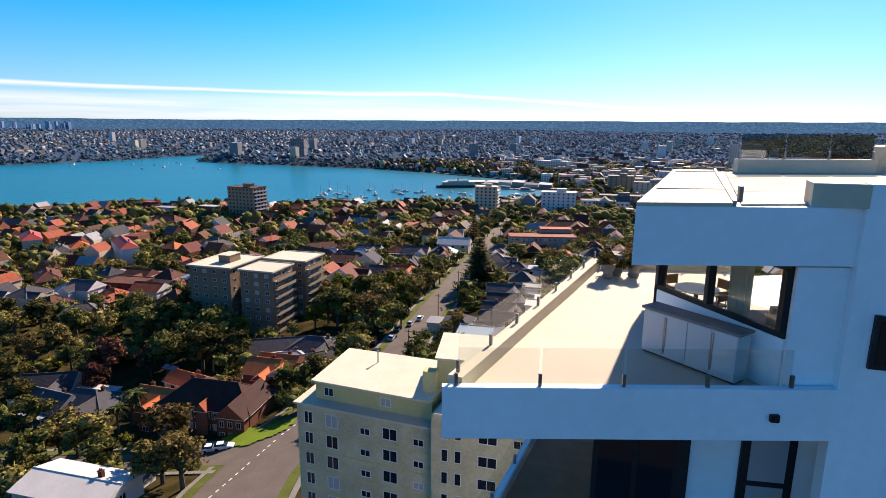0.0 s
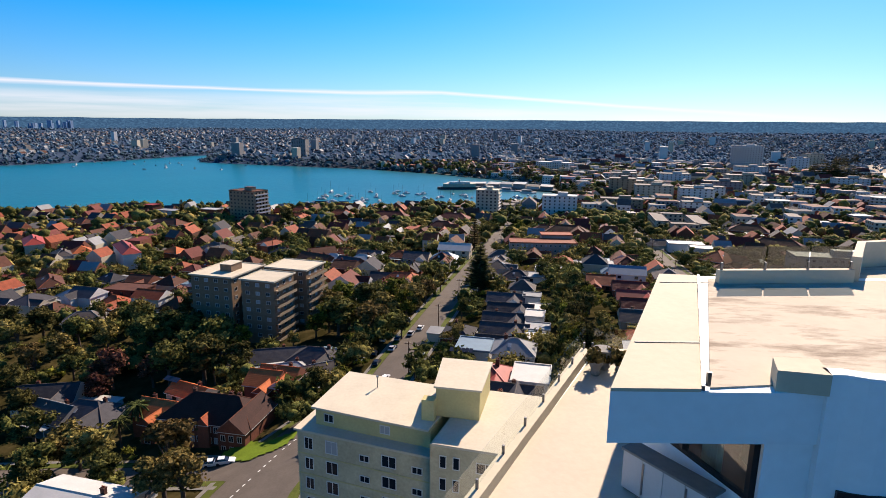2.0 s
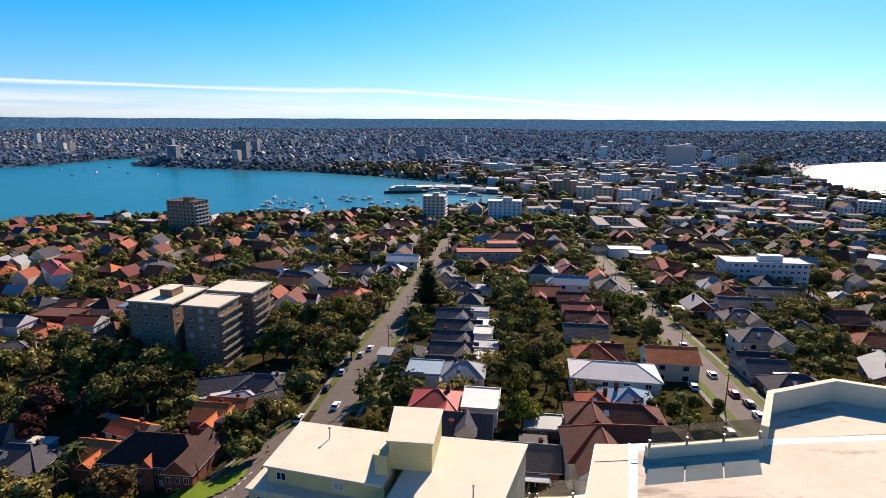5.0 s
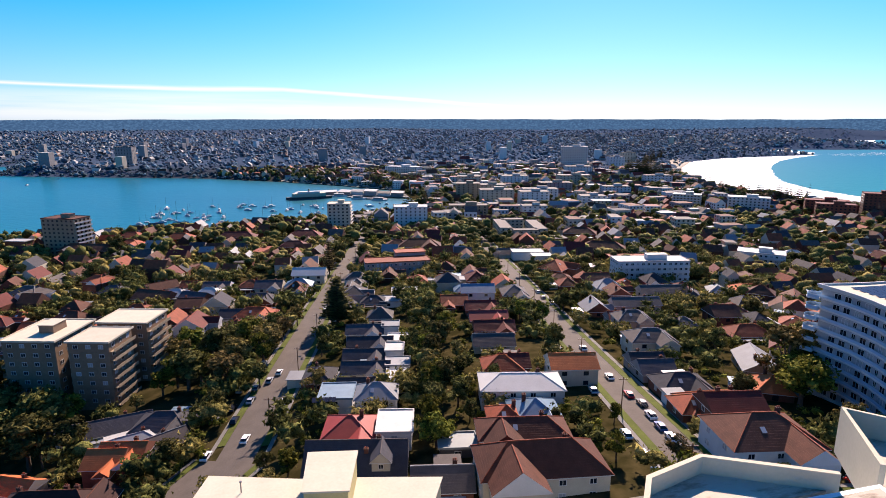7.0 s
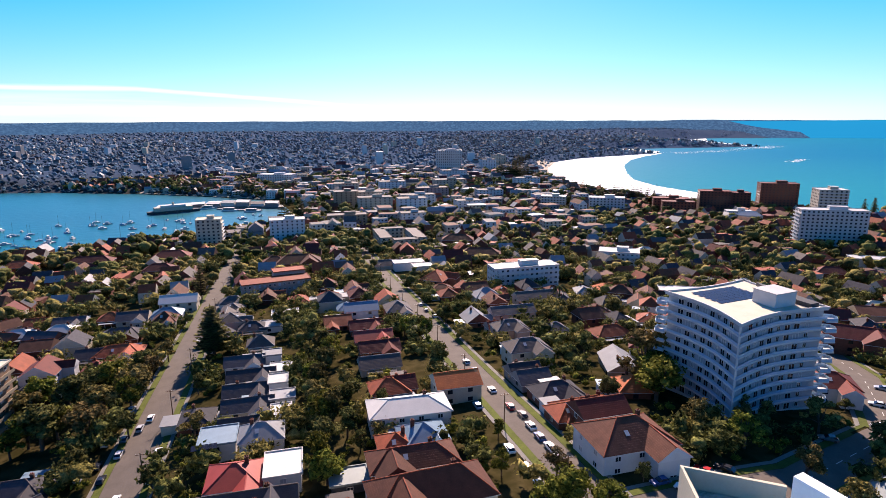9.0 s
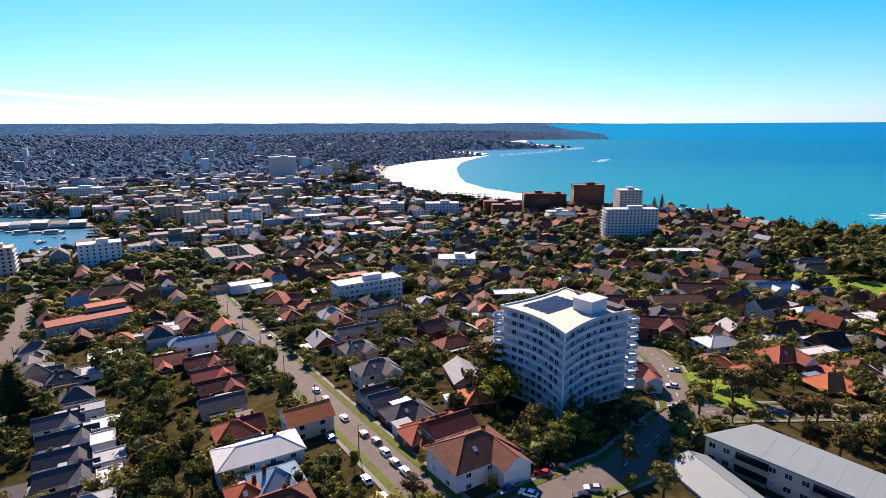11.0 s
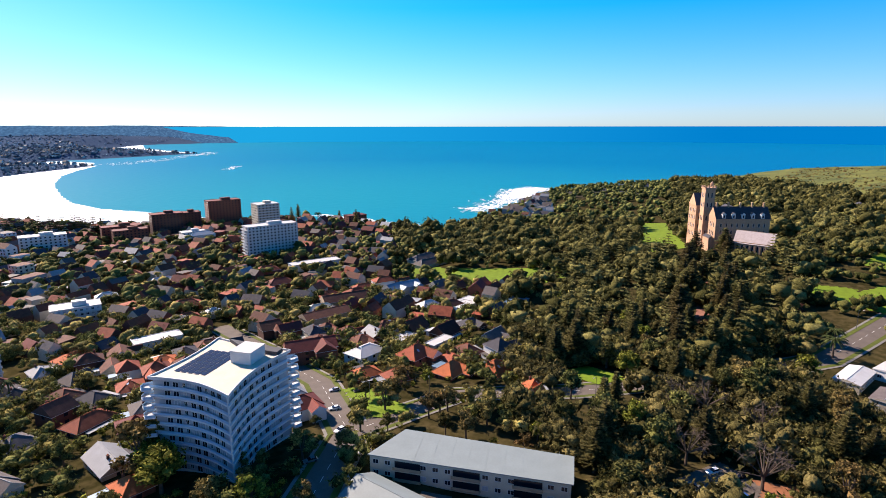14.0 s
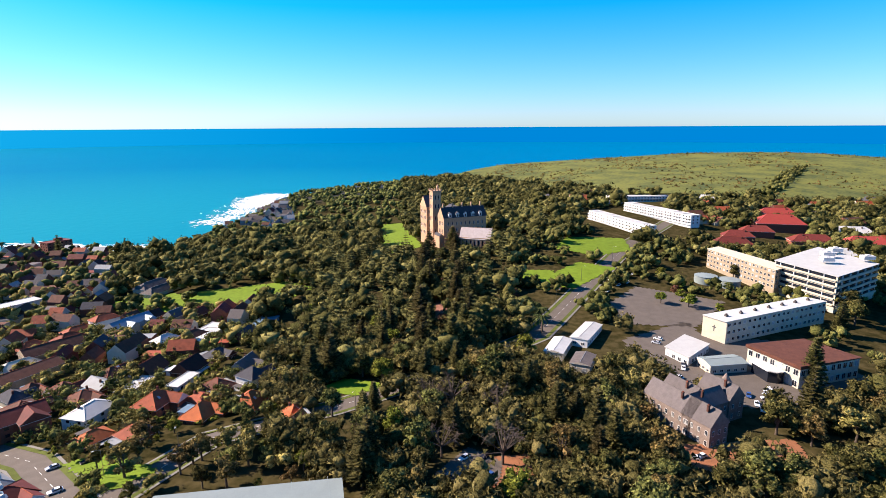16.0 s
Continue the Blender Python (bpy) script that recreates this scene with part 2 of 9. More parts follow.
LEAF = {
    "green": leaf_mat("broad_leaves", (0.050, 0.054, 0.015), (0.103, 0.100, 0.028)),
    "olive": leaf_mat("gum_leaves", (0.098, 0.078, 0.022), (0.180, 0.141, 0.044)),
    "bright": leaf_mat("bright_leaves", (0.0767, 0.0956, 0.0108), (0.154, 0.161, 0.0235)),
    "pine": leaf_mat("pine_needles", (0.042, 0.044, 0.014), (0.090, 0.080, 0.026), 0.18),
    "russet": leaf_mat("russet_leaves", (0.0937, 0.0402, 0.0235), (0.148, 0.0738, 0.0402)),
    # blue distance haze is mixed into this leaf colour
    "hazed_gum": leaf_mat("hazed_gum_leaves", (0.066, 0.110, 0.156), (0.108, 0.164, 0.216)),
    "heath": leaf_mat("heath_leaves", (0.0972, 0.0889, 0.0235), (0.16, 0.137, 0.0402)),
    "park": leaf_mat("park_leaves", (0.066, 0.062, 0.020), (0.125, 0.110, 0.036)),
    "palm": leaf_mat("palm_fronds", (0.0279, 0.0447, 0.012), (0.0628, 0.0756, 0.0235)),
}


# ---- building blocks ----
class Geo:
    """Vertices, faces and material numbers of one mesh."""

    def __init__(self):
        self.v, self.f, self.m = [], [], []

    def poly(self, pts, mi=0):
        k = len(self.v)
        self.v += [tuple(p) for p in pts]
        self.f.append(tuple(range(k, k + len(pts))))
        self.m.append(mi)
        return self

    def prism(self, base, z0, z1, mi=0, top=None):
        """A plan outline (counter-clockwise) raised from z0 to z1; top: another outline for the upper end."""
        top = top or base
        k, n = len(self.v), len(base)
        self.v += [(x, y, z0) for x, y in base] + [(x, y, z1) for x, y in top]
        self.f += [tuple(reversed(range(k, k + n))), tuple(range(k + n, k + 2 * n))]
        self.f += [(k + i, k + (i + 1) % n, k + n + (i + 1) % n, k + n + i) for i in range(n)]
        self.m += [mi] * (n + 2)
        return self

    def box(self, x0, y0, z0, x1, y1, z1, mi=0):
        return self.prism([(x0, y0), (x1, y0), (x1, y1), (x0, y1)], z0, z1, mi)

    def tube(self, p, q, r, r2=None, n=6, mi=0):
        p, q = Vector(p), Vector(q)
        d = (q - p).normalized()
        a = d.orthogonal().normalized()
        b = d.cross(a)
        k = len(self.v)
        for c, rr in ((p, r), (q, r if r2 is None else r2)):
            self.v += [tuple(c + rr * (math.cos(t) * a + math.sin(t) * b)) for t in (2 * math.pi * i / n for i in range(n))]
        self.f += [(k + i, k + (i + 1) % n, k + n + (i + 1) % n, k + n + i) for i in range(n)]
        self.f += [tuple(reversed(range(k, k + n))), tuple(range(k + n, k + 2 * n))]
        self.m += [mi] * (n + 2)
        return self

    def mesh(self, name, mats, smooth=False):
        me = bpy.data.meshes.new(name)
        me.from_pydata(self.v, [], self.f)
        for x in mats if isinstance(mats, (list, tuple)) else [mats]:
            me.materials.append(x)
        me.polygons.foreach_set("material_index", self.m)
        if smooth:
            me.polygons.foreach_set("use_smooth", [True] * len(self.f))
        me.update()
        return me


def part(name, geo, material, parent=None, label="", at=None, smooth=False):
    """One mesh object, under a thing or a part."""
    me = geo if isinstance(geo, bpy.types.Mesh) else geo.mesh(name, material, smooth)
    ob = new(name, me)
    if parent:
        ob.parent = parent
    if at is not None:
        ob.matrix_basis = at
    if label:
        tagged(ob, label)
    return ob


def thing(name, label, category, x=0.0, y=0.0, z=0.0, rz=0.0, group="", kind=""):
    ob = new(name)
    ob.empty_display_size = 0.2
    ob.matrix_basis = pose(x, y, z, 0, 0, rz)
    return tagged(ob, label, category, group, kind)


def structure(name, geo, material, label, category, smooth=False):
    return tagged(part(name, geo, material, None, "", None, smooth), label, category, "", "structure")


CACHE = {}


def cached(key, make):
    if key not in CACHE:
        CACHE[key] = make()
    return CACHE[key]


def window_mesh(w, h, glass=None, frame_mat=None, bars=1, sill=True):
    """A window unit facing -y, its sill middle at the origin: frame, sill and set-back panes."""
    glass, frame_mat = glass or GLASS, frame_mat or TRIM

    def make():
        g = Geo()
        f = min(0.1, 0.08 * w + 0.02)
        xs = [-w / 2] + [-w / 2 + w * (i + 1) / (bars + 1) for i in range(bars)] + [w / 2]
        # outer edge, then for each light its own rim and set-back pane, all joined
        g.v = [(-w / 2, 0.06, 0), (w / 2, 0.06, 0), (w / 2, 0.06, h), (-w / 2, 0.06, h)]
        cols = []
        for x in xs:
            g.v += [(x, -0.06, 0), (x, -0.06, h)]
            cols.append((len(g.v) - 2, len(g.v) - 1))
        for (a, b), (c, d), x0, x1 in zip(cols, cols[1:], xs, xs[1:]):
            k = len(g.v)
            l_, r_ = x0 + f * (1 if x0 == xs[0] else 0.4), x1 - f * (1 if x1 == xs[-1] else 0.4)
            g.v += [(l_, -0.06, f), (r_, -0.06, f), (r_, -0.06, h - f), (l_, -0.06, h - f)]
            g.v += [(l_, -0.015, f), (r_, -0.015, f), (r_, -0.015, h - f), (l_, -0.015, h - f)]
            ring_ = (a, c, d, b)
            for i in range(4):
                j = (i + 1) % 4
                g.f += [(ring_[i], ring_[j], k + j, k + i), (k + i, k + j, k + 4 + j, k + 4 + i)]
                g.m += [0, 0]
            g.f.append((k + 4, k + 5, k + 6, k + 7))
            g.m.append(1)
        first, last = cols[0], cols[-1]
        g.f += [(0, first[0], first[1], 3), (last[0], 1, 2, last[1])]
        g.f += [tuple([0, 1] + [c[0] for c in reversed(cols)]), tuple([2, 3] + [c[1] for c in cols])]
        g.m += [0, 0, 0, 0]
        return g.mesh("window", [frame_mat, glass])

    return cached(("win", round(w, 2), round(h, 2), glass.name, frame_mat.name, bars, sill), make)


def face(x, y, z, rz):
    return pose(x, y, z, 0, 0, rz)


# ---- the lie of the land ----
# low hills: x, y, height, spread
HILLS = [(40, 0, 21.0, 110), (160, 60, 6.7, 90), (210, -60, 3.6, 110), (360, -190, 8.2, 120), (480, -190, 14.9, 120), (90, 230, 9.8, 110), (150, -260, 15.0, 160), (620, -480, 24.2, 200), (1050, -1050, 66, 430), (1120, -150, 3, 120), (-88, 128, -8, 42), (132, 14, -6, 26), (2150, 1830, 14, 220), (3100, 2800, 36, 480), (3750, 2720, 34, 320)]
HARBOUR = [(-4000, 300), (-900, 430), (-395, 505), (-300, 545), (-120, 560), (-14, 575), (60, 600), (104, 615), (150, 690), (152, 760), (147, 842), (74, 932), (-25, 1028), (-162, 1128), (-404, 1221), (-560, 1290), (-598, 1443), (-640, 1600), (-690, 1516), (-750, 1298), (-875, 1126), (-1500, 1000), (-4000, 1500)]
OCEAN = [(5200, -5200), (1500, -5200), (1350, -2600), (1600, -1800), (1750, -1200), (1662, -583), (1330, -322), (1287, -155), (1147, 17), (1030, 36), (835, 92), (668, 150), (690, 207), (735, 322), (690, 420), (640, 515), (608, 600), (640, 760), (720, 930), (850, 1120), (1010, 1290), (1213, 1400), (1665, 1489), (1520, 1700), (1700, 1880), (2473, 1659), (2350, 2000), (2700, 2500), (3573, 2842), (4279, 2467), (4700, 2900), (6000, 3500)]


def shore(poly, x, y):
    """Distance to a shoreline, positive inland, negative on the water."""
    x, y = np.asarray(x, float), np.asarray(y, float)
    best, inside = np.full(x.shape, 1e9), np.zeros(x.shape, bool)
    for (ax, ay), (bx, by) in zip(poly, poly[1:] + poly[:1]):
        dx, dy = bx - ax, by - ay
        t = np.clip(((x - ax) * dx + (y - ay) * dy) / (dx * dx + dy * dy), 0, 1)
        best = np.minimum(best, np.hypot(x - ax - t * dx, y - ay - t * dy))
        if dy:
            inside ^= ((ay > y) != (by > y)) & (x < ax + (y - ay) * dx / dy)
    return np.where(inside, -best, best)


def smooth(a, b, x):
    t = np.clip((x - a) / (b - a), 0, 1)
    return t * t * (3 - 2 * t)


def land(x, y):
    """Height of the ground above the sea, for numbers or arrays."""
    x, y = np.asarray(x, float), np.asarray(y, float)
    h = 3.5 + sum(a * np.exp(-((x - cx) ** 2 + (y - cy) ** 2) / (2 * s * s)) for cx, cy, a, s in HILLS)
    r, az = np.hypot(x, y), np.arctan2(x, y)
    ridge = 0.80 + 0.10 * np.sin(az * 5 + 1) + 0.06 * np.sin(az * 13) + 0.03 * np.sin(az * 31 + 2)
    h = h + smooth(1500, 4600, r) * 52 * ridge * smooth(1.0, 0.7, az)
    h = h + smooth(700, 1300, r) * 9 * smooth(1.2, 0.5, az)
    s = np.minimum(shore(HARBOUR, x, y), shore(OCEAN, x, y))
    edge = smooth(0, 26 + 0.02 * r, s)
    return np.where(s > 0, 0.5 + (h - 0.5) * edge, np.maximum(-4.0, 0.5 + s * 0.2))


def gz(x, y):
    return float(land(x, y))


# street grid: u runs along the side streets, v across them
SA, CA = math.sin(radians(12)), math.cos(radians(12))


def uv(u, v):
    return (u * SA + v * CA, u * CA - v * SA)


def ground_sheet():
    radii = [0.0] + list(np.geomspace(8, 4940, 190))
    turns = 300
    g = Geo()
    xs, ys = [], []
    for r in radii[1:]:
        for k in range(turns):
            a = 2 * math.pi * k / turns
            xs.append(r * math.sin(a))
            ys.append(r * math.cos(a))
    zs = land(np.array(xs), np.array(ys))
    g.v = [(0, 0, gz(0, 0))] + list(zip(xs, ys, zs.tolist()))
    for k in range(turns):
        g.f.append((0, 1 + (k + 1) % turns, 1 + k))
    for i in range(len(radii) - 2):
        for k in range(turns):
            a, b = 1 + i * turns + k, 1 + i * turns + (k + 1) % turns
            g.f.append((a, b, b + turns, a + turns))
    g.m = [0] * len(g.f)
    return structure("ground", g, GROUND, "suburban ground of dark garden soil and rough grass", "ground", True)


def ground_material():
    m = bpy.data.materials.new("garden_ground")
    m.use_nodes = True
    n, l = m.node_tree.nodes, m.node_tree.links
    b = n["Principled BSDF"]
    b.inputs["Roughness"].default_value, b.inputs["Specular IOR Level"].default_value = 0.95, 0.0
    co = n.new("ShaderNodeTexCoord")
    big, small = n.new("ShaderNodeTexNoise"), n.new("ShaderNodeTexNoise")
    big.inputs["Scale"].default_value, big.inputs["Detail"].default_value = 0.02, 5
    small.inputs["Scale"].default_value, small.inputs["Detail"].default_value = 0.25, 6
    for t in (big, small):
        l.new(co.outputs["Object"], t.inputs["Vector"])
    r1, r2 = n.new("ShaderNodeValToRGB"), n.new("ShaderNodeValToRGB")
    r1.color_ramp.elements[0].position, r1.color_ramp.elements[0].color = 0.38, (0.0202, 0.0185, 0.00672, 1)
    r1.color_ramp.elements[1].position, r1.color_ramp.elements[1].color = 0.62, (0.0487, 0.0403, 0.0168, 1)
    r2.color_ramp.elements[0].position, r2.color_ramp.elements[0].color = 0.40, (0.0202, 0.0185, 0.00672, 1)
    r2.color_ramp.elements[1].position, r2.color_ramp.elements[1].color = 0.66, (0.0714, 0.0554, 0.0252, 1)
    l.new(big.outputs[0], r1.inputs[0])
    l.new(small.outputs[0], r2.inputs[0])
    mx = n.new("ShaderNodeMix")
    mx.data_type = "RGBA"
    mx.inputs["Factor"].default_value = 0.55
    l.new(r1.outputs[0], mx.inputs["A"])
    l.new(r2.outputs[0], mx.inputs["B"])
    # low bush covers the hills past the town, with blue distance haze in its colour
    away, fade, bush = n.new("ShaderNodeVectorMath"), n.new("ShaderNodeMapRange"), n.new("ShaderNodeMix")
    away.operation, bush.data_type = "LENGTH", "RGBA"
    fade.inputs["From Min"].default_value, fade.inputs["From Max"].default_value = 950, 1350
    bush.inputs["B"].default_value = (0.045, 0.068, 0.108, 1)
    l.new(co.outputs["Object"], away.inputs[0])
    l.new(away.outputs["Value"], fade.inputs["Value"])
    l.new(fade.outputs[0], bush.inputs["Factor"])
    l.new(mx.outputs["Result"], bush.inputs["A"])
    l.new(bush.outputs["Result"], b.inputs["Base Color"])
    bp = n.new("ShaderNodeBump")
    bp.inputs["Strength"].default_value, bp.inputs["Distance"].default_value = 0.6, 0.5
    l.new(small.outputs[0], bp.inputs["Height"])
    l.new(bp.outputs[0], b.inputs["Normal"])
    return m


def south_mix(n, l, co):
    """Factor that runs from 0 in the bay to 1 off the headland."""
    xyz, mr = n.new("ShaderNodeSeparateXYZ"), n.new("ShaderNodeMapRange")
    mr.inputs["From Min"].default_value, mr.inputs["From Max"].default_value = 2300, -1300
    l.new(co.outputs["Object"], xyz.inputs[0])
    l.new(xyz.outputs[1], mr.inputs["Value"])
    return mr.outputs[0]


def water_material(name, deep, light, rough, wave, strength, shoal=None, gloss=0.35):
    m = bpy.data.materials.new(name)
    m.use_nodes = True
    n, l = m.node_tree.nodes, m.node_tree.links
    b = n["Principled BSDF"]
    b.inputs["Roughness"].default_value, b.inputs["IOR"].default_value = rough, 1.33
    b.inputs["Specular IOR Level"].default_value = gloss
    co = n.new("ShaderNodeTexCoord")
    big = n.new("ShaderNodeTexNoise")
    big.inputs["Scale"].default_value, big.inputs["Detail"].default_value = 0.004, 4
    l.new(co.outputs["Object"], big.inputs["Vector"])
    rp = n.new("ShaderNodeValToRGB")
    rp.color_ramp.elements[0].position, rp.color_ramp.elements[0].color = 0.35, (*deep, 1)
    rp.color_ramp.elements[1].position, rp.color_ramp.elements[1].color = 0.68, (*light, 1)
    l.new(big.outputs[0], rp.inputs[0])
    if shoal:
        # paler over the sandy shallows of the bay
        far, fade, mx = n.new("ShaderNodeVectorMath"), n.new("ShaderNodeMapRange"), n.new("ShaderNodeMix")
        far.operation = "DISTANCE"
        far.inputs[1].default_value = (shoal[0], shoal[1], 0)
        l.new(co.outputs["Object"], far.inputs[0])
        rp.color_ramp.elements[0].position, rp.color_ramp.elements[0].color = 0.0, (*light, 1)
        rp.color_ramp.elements[1].position, rp.color_ramp.elements[1].color = 1.0, (*deep, 1)
        patches = n.new("ShaderNodeMath")
        patches.operation = "MULTIPLY_ADD"
        patches.inputs[1].default_value = 0.35
        l.new(big.outputs[0], patches.inputs[0])
        l.new(south_mix(n, l, co), patches.inputs[2])
        l.new(patches.outputs[0], rp.inputs[0])
        fade.inputs["From Min"].default_value, fade.inputs["From Max"].default_value = 150, shoal[2]
        fade.inputs["To Min"].default_value, fade.inputs["To Max"].default_value = 1, 0
        l.new(far.outputs["Value"], fade.inputs["Value"])
        mx.data_type = "RGBA"
        l.new(fade.outputs[0], mx.inputs["Factor"])
        l.new(rp.outputs[0], mx.inputs["A"])
        mx.inputs["B"].default_value = (*shoal[3], 1)
        l.new(mx.outputs["Result"], b.inputs["Base Color"])
    else:
        l.new(rp.outputs[0], b.inputs["Base Color"])
    w1 = n.new("ShaderNodeTexNoise")
    w1.inputs["Scale"].default_value, w1.inputs["Detail"].default_value = wave, 6
    l.new(co.outputs["Object"], w1.inputs["Vector"])
    bp = n.new("ShaderNodeBump")
    bp.inputs["Strength"].default_value, bp.inputs["Distance"].default_value = strength, 1.0
    l.new(w1.outputs[0], bp.inputs["Height"])
    l.new(bp.outputs[0], b.inputs["Normal"])
    return m


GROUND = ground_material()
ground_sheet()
HARBOUR_WATER = water_material("harbour_water", (0, 0.081, 0.107), (0.00258, 0.107, 0.133), 0.3, 0.12, 0.4)
OCEAN_WATER = water_material("ocean_water", (0.0, 0.108, 0.232), (0.0, 0.158, 0.232), 0.5, 0.06, 0.8, (900, 450, 1250, (0.008, 0.176, 0.238)), 0.02)


def sheet(poly, z):
    return Geo().poly([(x, y, z) for x, y in poly])


structure("water_harbour", sheet([(-3900, -500), (300, -500), (300, 3000), (-3900, 3000)], 0.0), HARBOUR_WATER, "calm turquoise harbour water with small ripples", "water")
structure("water_ocean", sheet([(300.5, -4900), (4990, -4900), (4990, 4900), (300.5, 4900)], 0.0), OCEAN_WATER, "blue-green open ocean with light swell", "water")


def glow_mat(name, color, strength=1.0):
    m = bpy.data.materials.new(name)
    m.use_nodes = True
    n, l = m.node_tree.nodes, m.node_tree.links
    n.remove(n["Principled BSDF"])
    e = n.new("ShaderNodeEmission")
    e.inputs[0].default_value, e.inputs[1].default_value = (*color, 1), strength
    l.new(e.outputs[0], n["Material Output"].inputs["Surface"])
    return m


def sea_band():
    """Far ocean as a backdrop that gives off its own light, deeper blue towards the south."""
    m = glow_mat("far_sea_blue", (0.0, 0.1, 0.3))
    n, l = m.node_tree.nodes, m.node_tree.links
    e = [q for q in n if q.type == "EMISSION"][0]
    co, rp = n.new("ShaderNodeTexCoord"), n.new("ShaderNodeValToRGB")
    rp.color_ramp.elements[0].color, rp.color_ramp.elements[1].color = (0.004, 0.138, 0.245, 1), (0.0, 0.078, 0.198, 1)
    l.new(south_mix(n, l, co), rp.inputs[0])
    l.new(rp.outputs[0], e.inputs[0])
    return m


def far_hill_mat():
    """Far wooded ridge: mottled blue-grey with haze in its colour, giving off its own light, as a plain backdrop."""
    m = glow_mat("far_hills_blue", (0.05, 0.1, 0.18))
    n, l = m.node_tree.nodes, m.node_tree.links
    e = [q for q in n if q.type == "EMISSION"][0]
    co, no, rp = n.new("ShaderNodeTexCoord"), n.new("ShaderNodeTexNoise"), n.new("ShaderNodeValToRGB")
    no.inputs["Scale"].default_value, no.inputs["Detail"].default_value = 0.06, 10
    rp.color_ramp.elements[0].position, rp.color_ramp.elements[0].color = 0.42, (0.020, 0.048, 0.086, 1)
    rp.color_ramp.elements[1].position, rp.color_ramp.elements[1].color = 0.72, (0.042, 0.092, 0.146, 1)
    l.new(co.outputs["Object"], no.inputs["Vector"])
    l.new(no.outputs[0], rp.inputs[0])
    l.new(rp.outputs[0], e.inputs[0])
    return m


def ring(a0, a1, r, z0, top, steps=60, wavy=False, lean=0.0):
    """A far strip of backdrop between two bearings (degrees clockwise from +y); top: its height, or rows of (bearing, height); lean: metres that it leans out for each metre of height."""
    g = Geo()
    rows = top if isinstance(top, list) else [(a0, top), (a1, top)]
    az = np.linspace(a0, a1, steps + 1)
    hi = np.interp(az, [q[0] for q in rows], [q[1] for q in rows])
    if wavy:
        hi = hi + 1.3 * np.sin(az * 0.9) + 0.8 * np.sin(az * 2.3 + 1) + 0.5 * np.sin(az * 5.1)
    sn, cs = np.sin(np.radians(az)), np.cos(np.radians(az))
    far = r + lean * (hi - z0)
    for k in range(steps):
        j = k + 1
        g.poly([(r * sn[k], r * cs[k], z0), (r * sn[j], r * cs[j], z0), (far[j] * sn[j], far[j] * cs[j], hi[j]), (far[k] * sn[k], far[k] * cs[k], hi[k])])
    return g


RIDGE = [(-75, 122), (-40, 123), (-24, 125), (-12, 133), (3, 139), (12, 141), (25, 138), (36, 136), (47, 130), (50, 133), (53, 131), (55, 84), (58, 46), (59.3, 40), (59.6, -2)]
HAZE_COAST = [(50, 131), (54, 131), (57, 125), (61, 122), (64, 121), (66, 116)]
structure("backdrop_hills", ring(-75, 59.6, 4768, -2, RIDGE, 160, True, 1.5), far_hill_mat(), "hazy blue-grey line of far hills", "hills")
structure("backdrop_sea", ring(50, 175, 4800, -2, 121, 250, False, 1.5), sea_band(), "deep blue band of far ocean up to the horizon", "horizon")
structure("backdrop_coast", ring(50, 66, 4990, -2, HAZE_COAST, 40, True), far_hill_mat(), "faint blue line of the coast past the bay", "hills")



def strip(points, width, lift=0.06, step=4.0, keep=False):
    """A ribbon that follows the ground along a bent centre line; keep: leave out what would lie on a road."""
    g, pts = Geo(), []
    for (ax, ay), (bx, by) in zip(points, points[1:]):
        k = max(1, int(math.hypot(bx - ax, by - ay) / step))
        pts += [(ax + (bx - ax) * i / k, ay + (by - ay) * i / k) for i in range(k)]
    pts.append(points[-1])
    rows = []
    for i, (x, y) in enumerate(pts):
        px, py = pts[max(0, i - 1)]
        qx, qy = pts[min(len(pts) - 1, i + 1)]
        d = math.hypot(qx - px, qy - py)
        nx, ny = (qy - py) / d, -(qx - px) / d
        n = max(2, int(width / 2.5))
        rows.append([(x + nx * width * (j / n - 0.5), y + ny * width * (j / n - 0.5)) for j in range(n + 1)])
    flat = np.array(rows)
    z = land(flat[..., 0], flat[..., 1]) + lift
    n = flat.shape[1]
    g.v = [(float(flat[i, j, 0]), float(flat[i, j, 1]), float(z[i, j])) for i in range(len(rows)) for j in range(n)]
    for i in range(len(rows) - 1):
        for j in range(n - 1):
            a = i * n + j
            mx, my = (flat[i, j] + flat[i + 1, j + 1]) / 2
            if not (keep and any(gap_to(line, mx, my) < wide / 2 + 0.3 for line, wide in ROADS.values())):
                g.f.append((a, a + n, a + n + 1, a + 1))
    g.m = [0] * len(g.f)
    return g


def gap_to(line, x, y):
    """Distance to a bent line."""
    best = 1e9
    for (ax, ay), (bx, by) in zip(line, line[1:]):
        dx, dy = bx - ax, by - ay
        t = min(1, max(0, ((x - ax) * dx + (y - ay) * dy) / (dx * dx + dy * dy)))
        best = min(best, math.hypot(x - ax - t * dx, y - ay - t * dy))
    return best


def shifted(points, off):
    """The same line, moved sideways (to its right)."""
    out = []
    for i, (x, y) in enumerate(points):
        px, py = points[max(0, i - 1)]
        qx, qy = points[min(len(points) - 1, i + 1)]
        d = math.hypot(qx - px, qy - py)
        out.append((x + (qy - py) / d * off, y - (qx - px) / d * off))
    return out


